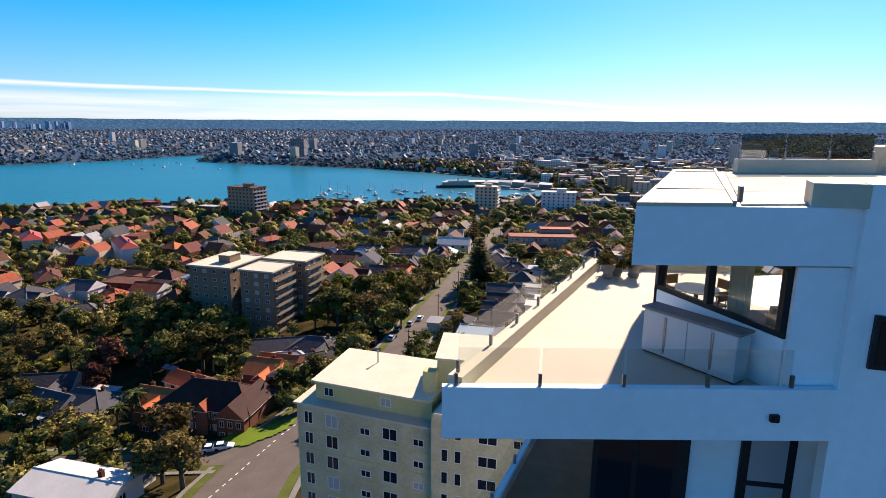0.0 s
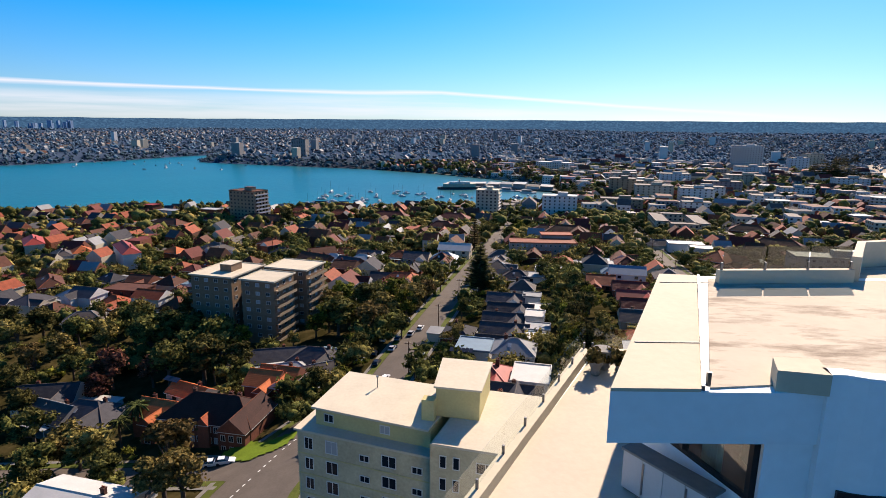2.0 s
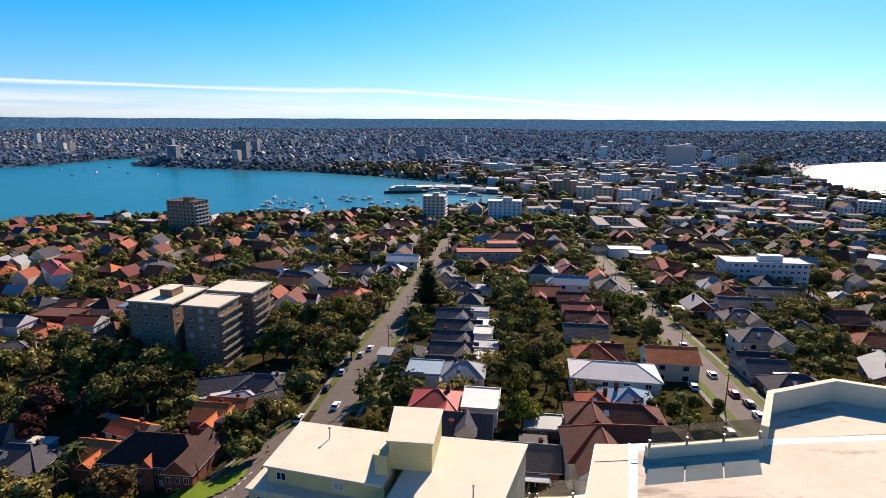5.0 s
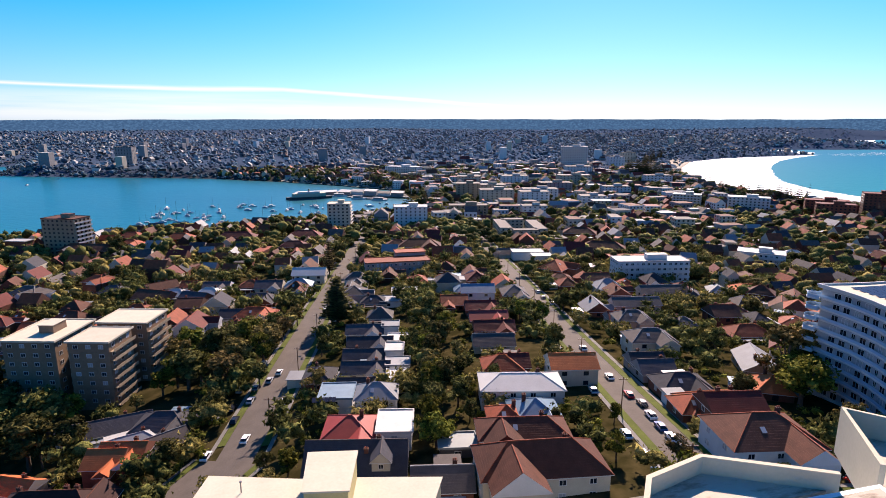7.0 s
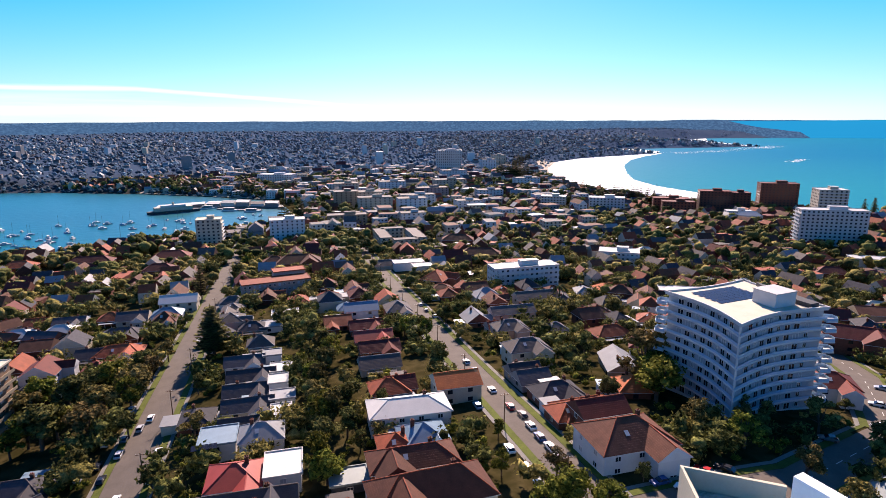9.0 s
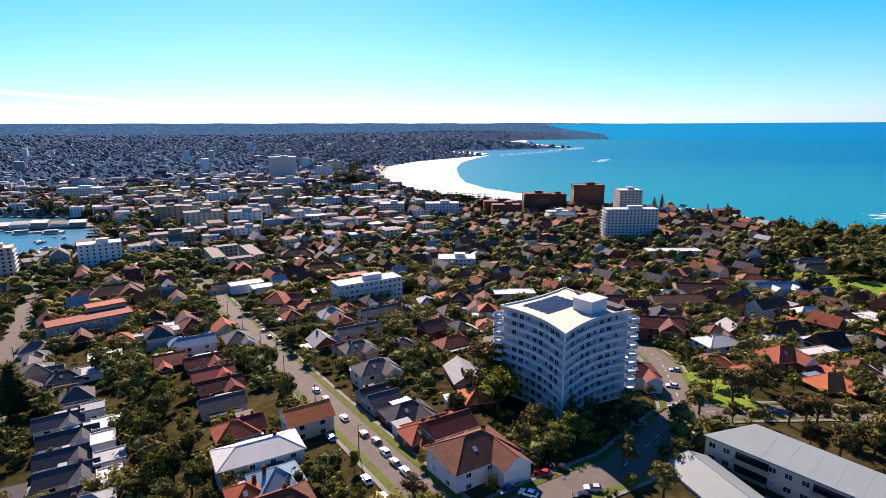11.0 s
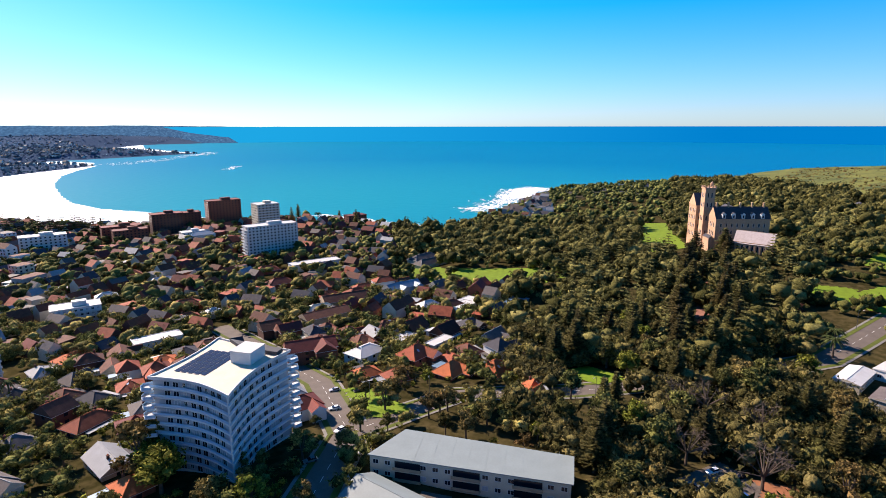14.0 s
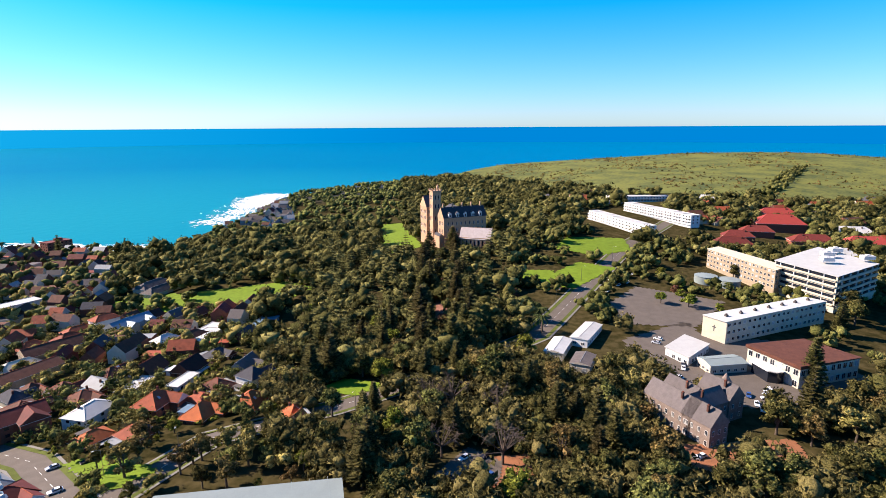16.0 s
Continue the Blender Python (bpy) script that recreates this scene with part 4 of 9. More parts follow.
# ---- the apartment building that the camera rises past ----
PAINT = mat("white_wall_paint", (0.80, 0.86, 0.86), 0.7, vary=0.06, scale=0.35, bump=0.08, rand=0.02)
MEMBRANE = mat("cream_roof_membrane_stained", (0.516, 0.445, 0.342), 0.85, vary=0.2, scale=0.22, bump=0.15, rand=0.0, contrast=1.0, color2=(0.387, 0.335, 0.258))


def stained(m, tone):
    """Add dark weather streaks, drawn out along the fall of the roof."""
    n, l = m.node_tree.nodes, m.node_tree.links
    b = n["Principled BSDF"]
    src = b.inputs["Base Color"].links[0].from_socket
    co, mp, no, rp, mx = n.new("ShaderNodeTexCoord"), n.new("ShaderNodeMapping"), n.new("ShaderNodeTexNoise"), n.new("ShaderNodeMapRange"), n.new("ShaderNodeMix")
    mp.inputs["Rotation"].default_value = (0, 0, radians(20))
    mp.inputs["Scale"].default_value = (0.22, 0.75, 1)
    no.inputs["Scale"].default_value, no.inputs["Detail"].default_value, no.inputs["Roughness"].default_value = 1.0, 9, 0.72
    rp.inputs["From Min"].default_value, rp.inputs["From Max"].default_value = 0.50, 0.64
    l.new(co.outputs["Object"], mp.inputs[0])
    l.new(mp.outputs[0], no.inputs["Vector"])
    l.new(no.outputs[0], rp.inputs["Value"])
    mx.data_type = "RGBA"
    mx.inputs["B"].default_value = (*tone, 1)
    l.new(rp.outputs[0], mx.inputs["Factor"])
    l.new(src, mx.inputs["A"])
    l.new(mx.outputs["Result"], b.inputs["Base Color"])


stained(MEMBRANE, (0.194, 0.149, 0.103))
TERRACE = mat("pale_terrace_tiles", (0.516, 0.452, 0.355), 0.8, vary=0.08, scale=0.5, bump=0.1, rand=0.0)
CREAM_PAINT = mat("cream_parapet_paint", (0.516, 0.458, 0.335), 0.8, vary=0.08, scale=0.5, bump=0.1, rand=0.02)
DECKING = mat("red_brown_decking", (0.4, 0.12, 0.035), 0.55, vary=0.2, scale=2.0, bump=0.2, rand=0.1)
TIMBER = mat("brown_timber", (0.138, 0.0688, 0.0344), 0.6, vary=0.2, scale=2.0, bump=0.2, rand=0.1)
CHAIR_WOOD = mat("oiled_brown_wood", (0.258, 0.112, 0.043), 0.5, vary=0.15, scale=3.0, bump=0.1, rand=0.1)
SOFA = mat("tan_upholstery", (0.361, 0.284, 0.172), 0.9, vary=0.1, scale=4.0, bump=0.3, rand=0.05)
STEEL = mat("brushed_steel", (0.215, 0.215, 0.224), 0.35, 0.9, vary=0.05, scale=3, rand=0.05)


def clear_glass(name="clear_balustrade_glass", tint=(0.96, 0.985, 0.975)):
    m = bpy.data.materials.new(name)
    m.use_nodes = True
    n, l = m.node_tree.nodes, m.node_tree.links
    n.remove(n["Principled BSDF"])
    b = n.new("ShaderNodeBsdfGlossy")
    b.inputs["Roughness"].default_value = 0.03
    tr, ms = n.new("ShaderNodeBsdfTransparent"), n.new("ShaderNodeMixShader")
    tr.inputs[0].default_value = (*tint, 1)
    ms.inputs[0].default_value = 0.09
    l.new(tr.outputs[0], ms.inputs[1])
    l.new(b.outputs[0], ms.inputs[2])
    l.new(ms.outputs[0], n["Material Output"].inputs["Surface"])
    return m


CLEAR = clear_glass()
TINTED = clear_glass("grey_balustrade_glass", (0.50, 0.53, 0.50))


def wall_run(pts, thick, z0, z1):
    """A wall along a bent line, thickened to its left."""
    back = []
    for i, (x, y) in enumerate(pts):
        px, py = pts[max(0, i - 1)]
        qx, qy = pts[min(len(pts) - 1, i + 1)]
        d = math.hypot(qx - px, qy - py)
        back.append((x - (qy - py) / d * thick, y + (qx - px) / d * thick))
    return Geo().prism(list(pts) + back[::-1], z0, z1)


def glass_rail(owner, line, z, posts, height=0.95, glass=None):
    """Frameless glass panels on short steel spigots along a straight line."""
    (ax, ay), (bx, by) = line
    d = math.hypot(bx - ax, by - ay)
    rz = math.degrees(math.atan2(by - ay, bx - ax))
    n = posts - 1
    for i in range(posts):
        t = i / n
        part("spigot", Geo().box(-0.035, -0.035, -0.02, 0.035, 0.035, 0.28), STEEL, owner, at=pose(ax + (bx - ax) * t, ay + (by - ay) * t, z, 0, 0, rz))
    for i in range(n):
        t = (i + 0.5) / n
        pane = part("glass_panel", Geo().box(-d / n / 2 + 0.03, -0.006, 0.06, d / n / 2 - 0.03, 0.006, height), glass or CLEAR, owner, at=pose(ax + (bx - ax) * t, ay + (by - ay) * t, z, 0, 0, rz))
        pane.visible_shadow = glass is not None


def own_building():
    ob = thing("penthouse_building", "white-painted apartment building with stepped roof terraces and glass balustrades", "apartment building")
    base = gz(15, 20) - 3
    # storeys below: set back behind the terrace edges
    part("lower_wall", Geo().prism([(4.6, 13.2), (9.2, 12.4), (40, 6), (44, 22), (30, 27), (8.5, 24.5)], base, 73.46), PAINT, ob)
    # terrace slab with its deep front edge
    part("terrace_slab", Geo().prism([(0.13, 11.25), (8.4, 11.25), (12, 22.6), (6.3, 22.75)], 73.5, 74.35), PAINT, ob)
    part("terrace_floor", Geo().prism([(0.45, 11.45), (8.3, 11.45), (11.5, 22.3), (6.45, 22.45)], 74.352, 74.40), TERRACE, ob)
    part("terrace_edge_front", Geo().box(0.0, 11.05, 73.48, 8.4, 11.24, 74.66), PAINT, ob)
    part("terrace_edge_side", wall_run([(0.13, 11.42), (6.17, 22.85)], -0.34, 73.49, 74.78), CREAM_PAINT, ob)
    part("terrace_edge_back", wall_run([(6.5, 22.55), (12.0, 22.2)], 0.3, 73.49, 74.78), CREAM_PAINT, ob)
    glass_rail(ob, ((0.3, 11.15), (7.4, 11.15)), 74.662, 5, 0.85)
    glass_rail(ob, ((0.35, 11.55), (6.25, 22.75)), 74.78, 8)
    glass_rail(ob, ((6.6, 22.7), (11.5, 22.35)), 74.78, 4)
    # penthouse living room: back walls, floor and a dark-framed corner window
    part("room_wall", wall_run([(11.5, 12.2), (11.5, 17.0)], 0.15, 74.4, 77.2), WALL["cream"], ob)
    part("room_floor", Geo().prism([(7.5, 11.8), (11.4, 12.3), (11.4, 16), (8.2, 20.2), (6.2, 15.6)], 74.405, 74.44), TIMBER, ob)
    part("side_wall", wall_run([(6.0, 15.3), (7.28, 11.45)], 0.16, 74.4, 75.62), PAINT, ob)
    part("end_pier", Geo().prism([(7.3, 11.3), (8.4, 11.3), (8.4, 11.9), (7.45, 11.9)], 74.4, 77.25), PAINT, ob)
    part("back_pier", wall_run([(6.25, 16.1), (5.97, 15.42)], 0.3, 74.4, 77.25), DARK, ob)
    win = part("corner_window", wall_run([(6.0, 15.3), (7.28, 11.45)], 0.1, 75.63, 75.76), DARK, ob, "dark-framed picture window")
    part("frame", wall_run([(6.0, 15.3), (7.28, 11.45)], 0.1, 77.12, 77.28), DARK, win)
    for t in (0.0, 0.45, 0.97):
        x, y = 6.0 + 1.28 * t, 15.3 - 3.85 * t
        part("mullion", Geo().box(-0.09, -0.09, 75.765, 0.09, 0.09, 77.115), DARK, win, at=pose(x + 0.05, y, 0))
    for a, b in ((0.03, 0.43), (0.47, 0.94)):
        pane = part("pane", wall_run([(6.05 + 1.28 * a, 15.3 - 3.85 * a), (6.05 + 1.28 * b, 15.3 - 3.85 * b)], 0.012, 75.77, 77.11), CLEAR, win)
        pane.visible_shadow = False
    # upper roof with its overhang
    part("roof_slab", Geo().prism([(3.83, 11.2), (8.6, 11.2), (12.5, 11.9), (28, 10.5), (30, 20.5), (8.4, 20.9)], 77.3, 78.5), PAINT, ob)
    part("roof_membrane", Geo().prism([(6.0, 11.35), (12.4, 12.1), (27.8, 10.8), (29.6, 20.2), (10.0, 20.3)], 78.502, 78.54), MEMBRANE, ob)
    part("roof_edge_strip", Geo().prism([(3.83, 11.2), (5.75, 11.2), (9.75, 20.7), (8.42, 20.88)], 78.502, 78.58), CREAM_PAINT, ob)
    part("gutter", wall_run([(5.85, 11.25), (9.85, 20.7)], 0.07, 78.503, 78.62), STEEL, ob)
    for y0 in (13.8, 19.6):
        t = (y0 - 11.2) / 9.5
        part("cover_strip", Geo().box(0, 0, 78.582, 1.75, 0.06, 78.60), DARK, ob, at=pose(3.95 + 4.55 * t, y0, 0))
    part("roof_parapet", wall_run([(10.1, 19.65), (15.1, 19.95)], 0.28, 78.542, 79.02), CREAM_PAINT, ob)
    part("roof_parapet", wall_run([(15.15, 20.3), (17.4, 23.2), (21.5, 24.2), (27.5, 20.9)], -0.3, 76.5, 79.45), CREAM_PAINT, ob)
    part("rear_terrace", Geo().prism([(15.4, 20.92), (27.3, 20.92), (21.4, 23.9), (17.5, 22.9)], 76.5, 78.4), MEMBRANE, ob)
    part("roof_parapet", wall_run([(30.5, 21.0), (34.4, 26.7), (39.2, 21.4)], -0.3, 76.0, 79.3), CREAM_PAINT, ob)
    part("rear_terrace", Geo().prism([(30.9, 20.9), (38.9, 21.2), (34.4, 26.2)], 76.0, 77.7), MEMBRANE, ob)
    part("stair_block", Geo().prism([(39.4, 17), (40.4, 17), (40.7, 21.2), (39.6, 21.2)], 72, 80.0), PAINT, ob)
    glass_rail(ob, ((10.2, 19.8), (15.0, 20.08)), 79.02, 4, 0.85, TINTED)
    # tall curved wall that closes the terrace, gently fluted
    curve = []
    for i in range(29):
        t = i / 28
        x = 8.35 + 9.5 * t
        curve.append((x, 11.1 - 1.1 * math.sin(t * 2.2) + 0.05 * math.sin(i * 1.9)))
    part("curved_wall", wall_run(curve, 0.35, base, 78.98), PAINT, ob, "gently fluted white rendered wall")
    part("roof_upstand", Geo().prism([(7.35, 11.28), (8.36, 11.05), (8.6, 11.9), (7.65, 12.0)], 78.503, 78.98), CREAM_PAINT, ob)
    part("spigot", Geo().box(-0.04, -0.04, 0, 0.04, 0.04, 0.32), STEEL, ob, at=pose(7.75, 11.26, 78.5))
    part("spigot", Geo().box(-0.04, -0.04, 0, 0.04, 0.04, 0.32), STEEL, ob, at=pose(5.95, 11.35, 78.58))
    for x, z0 in ((8.78, 75.2), (8.5, 70.05)):
        w = part("window", Geo().box(0, -0.05, 0, 2.6, 0.05, 1.15), DARK, ob, "dark-framed narrow window", at=pose(x, 11.1 - 0.25 * (x - 8.35) - 0.03, z0, 0, 0, -14))
        part("pane", Geo().box(0.1, -0.07, 0.1, 2.5, -0.055, 1.05), GLASS, w)
    part("wall_light", Geo().box(-0.09, -0.09, 0, 0.09, 0, 0.16).tube((0, -0.09, 0.08), (0, -0.15, 0.08), 0.06, n=10), DARK, ob, "small dark wall light", at=pose(7.05, 11.048, 73.95))
    # the storey below the terrace
    part("balcony_floor", Geo().prism([(0.7, 11.0), (8.3, 11.0), (9.0, 13.4), (4.7, 19.9)], 70.2, 70.5), DECKING, ob, "red-brown timber decking")
    part("balcony_kerb", wall_run([(0.55, 10.95), (4.6, 20)], 0.15, 70.2, 70.62), PAINT, ob)
    glass_rail(ob, ((0.5, 11.05), (4.5, 19.9)), 70.622, 6, 0.85)
    slide = part("sliding_door", Geo().box(0, -0.06, 70.5, 2.35, 0.06, 73.3), DARK, ob, "dark-framed sliding glass door", at=pose(3.9, 13.2, 0, 0, 0, -8))
    for k in range(2):
        part("pane", Geo().box(0.12 + k, -0.08, 70.6, 0.98 + k, -0.065, 73.2), GLASS, slide)
    door = part("glazed_door", Geo().box(0, -0.06, 70.5, 1.25, 0.06, 73.35), DARK, ob, "dark-framed glazed door", at=pose(7.4, 12.68, 0, 0, 0, -9))
    part("pane", Geo().box(0.2, -0.08, 71.5, 1.05, -0.065, 73.2), BLIND, door)
    part("pane", Geo().box(0.2, -0.08, 70.7, 1.05, -0.065, 71.35), BLIND, door)
    return ob


own_building()


def terrace_things():
    # low storage cabinet along the window wall
    cab = thing("storage_cabinet", "long low white outdoor cabinet with a grey top under the window", "cabinet", 6.04, 12.92, 74.4, -56.2)
    part("body", Geo().box(-1.23, -0.25, 0.06, 1.23, 0.25, 1.16), TRIM, cab)
    part("top", Geo().box(-1.28, -0.3, 1.162, 1.28, 0.3, 1.22), CONCRETE, cab)
    for k in range(4):
        d = part("door", Geo().box(-0.295, -0.02, 0, 0.295, 0.0, 1.06), TRIM, cab, at=pose(-0.92 + k * 0.613, -0.254, 0.08))
        if k % 2:
            part("handle", Geo().box(-0.29, -0.045, 0.1, -0.25, -0.022, 1.0), STEEL, d)
    part("plinth", Geo().box(-1.2, -0.2, 0.0, 1.2, 0.2, 0.058), DARK, cab)
    for k, (x, y, s) in enumerate(((6.75, 21.6, 1.0), (7.35, 21.2, 0.75), (6.3, 21.0, 0.7))):
        p = thing("plant_pot", "weathered stone urn planter on the terrace" if k == 0 else "small bushy potted plant on the terrace", "planter", x, y, 74.4, 0)
        g = Geo()
        prof = [(0.22, 0.0), (0.3, 0.12), (0.24, 0.3), (0.36, 0.6), (0.42, 0.78), (0.42, 0.86)]
        for (r0, z0), (r1, z1) in zip(prof, prof[1:]):
            g.tube((0, 0, z0 * s), (0, 0, z1 * s), r0 * s, r1 * s, 14)
        part("urn", g, CONCRETE, p)
        c, rr = Geo(), random.Random(k)
        for _ in range(6):
            clump(c, (rr.uniform(-0.35, 0.35), rr.uniform(-0.35, 0.35), (0.55 if k else 0.35) + rr.uniform(0, 0.3)), 0.28, rr, 26, 0.09)
        part("foliage", c, LEAF["olive"], p)
    # dining table and chairs seen through the window
    tb = thing("dining_table", "round white-topped dining table behind the window", "table", 7.9, 17.0, 74.44)
    part("tabletop", Geo().tube((0, 0, 0.70), (0, 0, 0.745), 0.65, n=24), TRIM, tb)
    part("pedestal", Geo().tube((0, 0, 0), (0, 0, 0.70), 0.08, 0.06, 10), TIMBER, tb)
    first = None
    for a in (20, 110, 200, 290):
        m = pose(7.9, 17.0, 74.44, 0, 0, a) @ pose(0, -0.85, 0)
        if first is None:
            first = thing("dining_chair", "brown timber dining chair with a curved back", "chair", group="chairs round the table")
            part("seat", Geo().box(-0.22, -0.22, 0.43, 0.22, 0.22, 0.47), CHAIR_WOOD, first)
            part("backrest", Geo().box(-0.22, -0.24, 0.62, 0.22, -0.2, 0.92), CHAIR_WOOD, first)
            for sx in (-0.19, 0.19):
                for sy in (-0.2, 0.19):
                    part("leg", Geo().tube((sx, sy, 0), (sx, sy, 0.43 if sy > 0 else 0.62), 0.02, n=6), CHAIR_WOOD, first)
            first.matrix_basis = m
        else:
            copy_thing(first, m)
    sofa = thing("sofa", "tan upholstered sofa behind the window", "sofa", 9.6, 13.9, 74.44, 90)
    part("seat", Geo().box(-1.0, -0.4, 0.12, 1.0, 0.4, 0.42), SOFA, sofa)
    part("backrest", Geo().box(-1.0, 0.402, 0.12, 1.0, 0.62, 0.85), SOFA, sofa)
    for sx in (-1.12, 1.0):
        part("armrest", Geo().box(sx, -0.4, 0.12, sx + 0.118, 0.6, 0.62), SOFA, sofa)
    for sx in (-0.8, 0.8):
        part("foot", Geo().box(sx - 0.05, -0.3, 0, sx + 0.05, 0.4, 0.118), TIMBER, sofa)
    drape = thing("curtain", "cream full-height curtain beside the picture window", "curtain", 7.0, 13.0, 74.44, -71.6)
    pts = [(-0.55 + i * 0.05, 0.32 + 0.05 * math.sin(i * 1.6)) for i in range(14)]
    part("cloth", wall_run(pts, 0.01, 0.0, 2.7), WALL["cream"], drape)


terrace_things()


# ---- cream and yellow apartment block below it ----
OLD_RENDER = mat("weathered_cream_render", (0.50, 0.43, 0.28), 0.9, vary=0.2, scale=0.3, bump=0.2, rand=0.0)


def yellow_block():
    base = gz(-5, 68) - 4
    ob = thing("apartment_building", "yellow-rendered apartment block with flat cream roofs and dark windows", "apartment building")
    left = [(-19.0, 68.4), (-1.0, 61.8), (4.0, 74.5), (-14.8, 80.5)]
    right = [(-1.2, 60.6), (11.8, 57.2), (18.6, 70.8), (4.1, 74.4)]
    part("wall", Geo().prism(left, base, 44.6), OLD_RENDER, ob)
    up = [(-16.6, 69.2), (-1.2, 63.6), (3.0, 74.2), (-13.6, 79.4)]
    part("top_storey", Geo().prism(up, 44.9, 47.35), WALL["yellow"], ob)
    part("eave", Geo().prism([(-19.4, 68.1), (-0.9, 61.5), (4.2, 74.6), (-15.0, 80.8)], 44.605, 44.895), ROOF["cream"], ob)
    part("roof", Geo().prism([(-17.1, 68.8), (-1.5, 63.1), (2.95, 74.4), (-13.9, 79.9)], 47.355, 47.62), ROOF["cream"], ob)
    part("wall", Geo().prism(right, base, 47.3), OLD_RENDER, ob)
    part("roof", Geo().prism([(-0.9, 60.2), (12.0, 56.8), (18.9, 71.0), (4.3, 74.7)], 47.305, 47.6), ROOF["cream"], ob)
    hut = part("lift_hut", Geo().prism([(-0.6, 66.7), (4.9, 65.5), (6.9, 73.9), (0.4, 75.2)], 47.63, 51.6), WALL["yellow"], ob)
    part("roof", Geo().prism([(-0.9, 66.4), (5.1, 65.2), (7.2, 74.1), (0.2, 75.5)], 51.605, 51.85), ROOF["cream"], hut)
    part("chimney", Geo().prism([(-2.4, 65.6), (-0.8, 65.2), (-0.5, 66.5), (-2.1, 66.9)], 47.63, 50.4), WALL["yellow"], hut)
    for x, y in ((-9, 74.6), (9.5, 60)):
        part("vent_pipe", Geo().tube((x, y, 47.6), (x, y, 49.2), 0.09, n=8).tube((x, y, 49.2), (x, y, 49.35), 0.2, n=8), STEEL, ob)
    rr = random.Random(3)

    def facade(a, b, z_rows, cols):
        d = math.hypot(b[0] - a[0], b[1] - a[1])
        rz = math.degrees(math.atan2(b[1] - a[1], b[0] - a[0]))
        nx, ny = (b[1] - a[1]) / d, -(b[0] - a[0]) / d
        for z in z_rows:
            for i, (t, w, h) in enumerate(cols):
                me = window_mesh(w * 1.2, h * 1.1, BLIND if (i % 3 == 1 and rr.random() < 0.35) else GLASS, TRIM, 1 if w > 1 else 0)
                part("window", me, None, ob, at=pose(a[0] + (b[0] - a[0]) * t + nx * 0.02, a[1] + (b[1] - a[1]) * t + ny * 0.02, z, 0, 0, rz))

    rows = [42.0 - 2.95 * k for k in range(6)]
    facade(left[0], left[1], rows, ((0.09, 1.1, 1.6), (0.27, 1.5, 1.7), (0.52, 1.2, 0.9), (0.7, 1.7, 1.5), (0.9, 1.2, 0.9)))
    facade(right[0], right[1], [44.4 - 2.95 * k for k in range(6)], ((0.12, 0.7, 1.5), (0.24, 0.7, 1.5), (0.5, 1.9, 1.3), (0.78, 1.4, 1.0)))
    facade(left[3], left[0], rows, ((0.2, 1.1, 1.4), (0.5, 1.1, 1.4), (0.8, 1.1, 1.4)))
    facade(up[0], up[1], [45.5], ((0.12, 1.2, 1.1), (0.62, 1.2, 1.1)))
    for k in range(6):
        z = 41.2 - 2.95 * k
        part("storey_band", wall_run([(left[0][0] - 0.02, left[0][1] - 0.06), (left[1][0], left[1][1] - 0.06)], -0.03, z, z + 0.18), WALL["yellow"], ob)
    return ob


yellow_block()


# ---- white curved apartment tower ----
TOWER_GLASS = glass_mat("pale_blue_balustrade_glass", (0.30, 0.42, 0.52), 0.15)


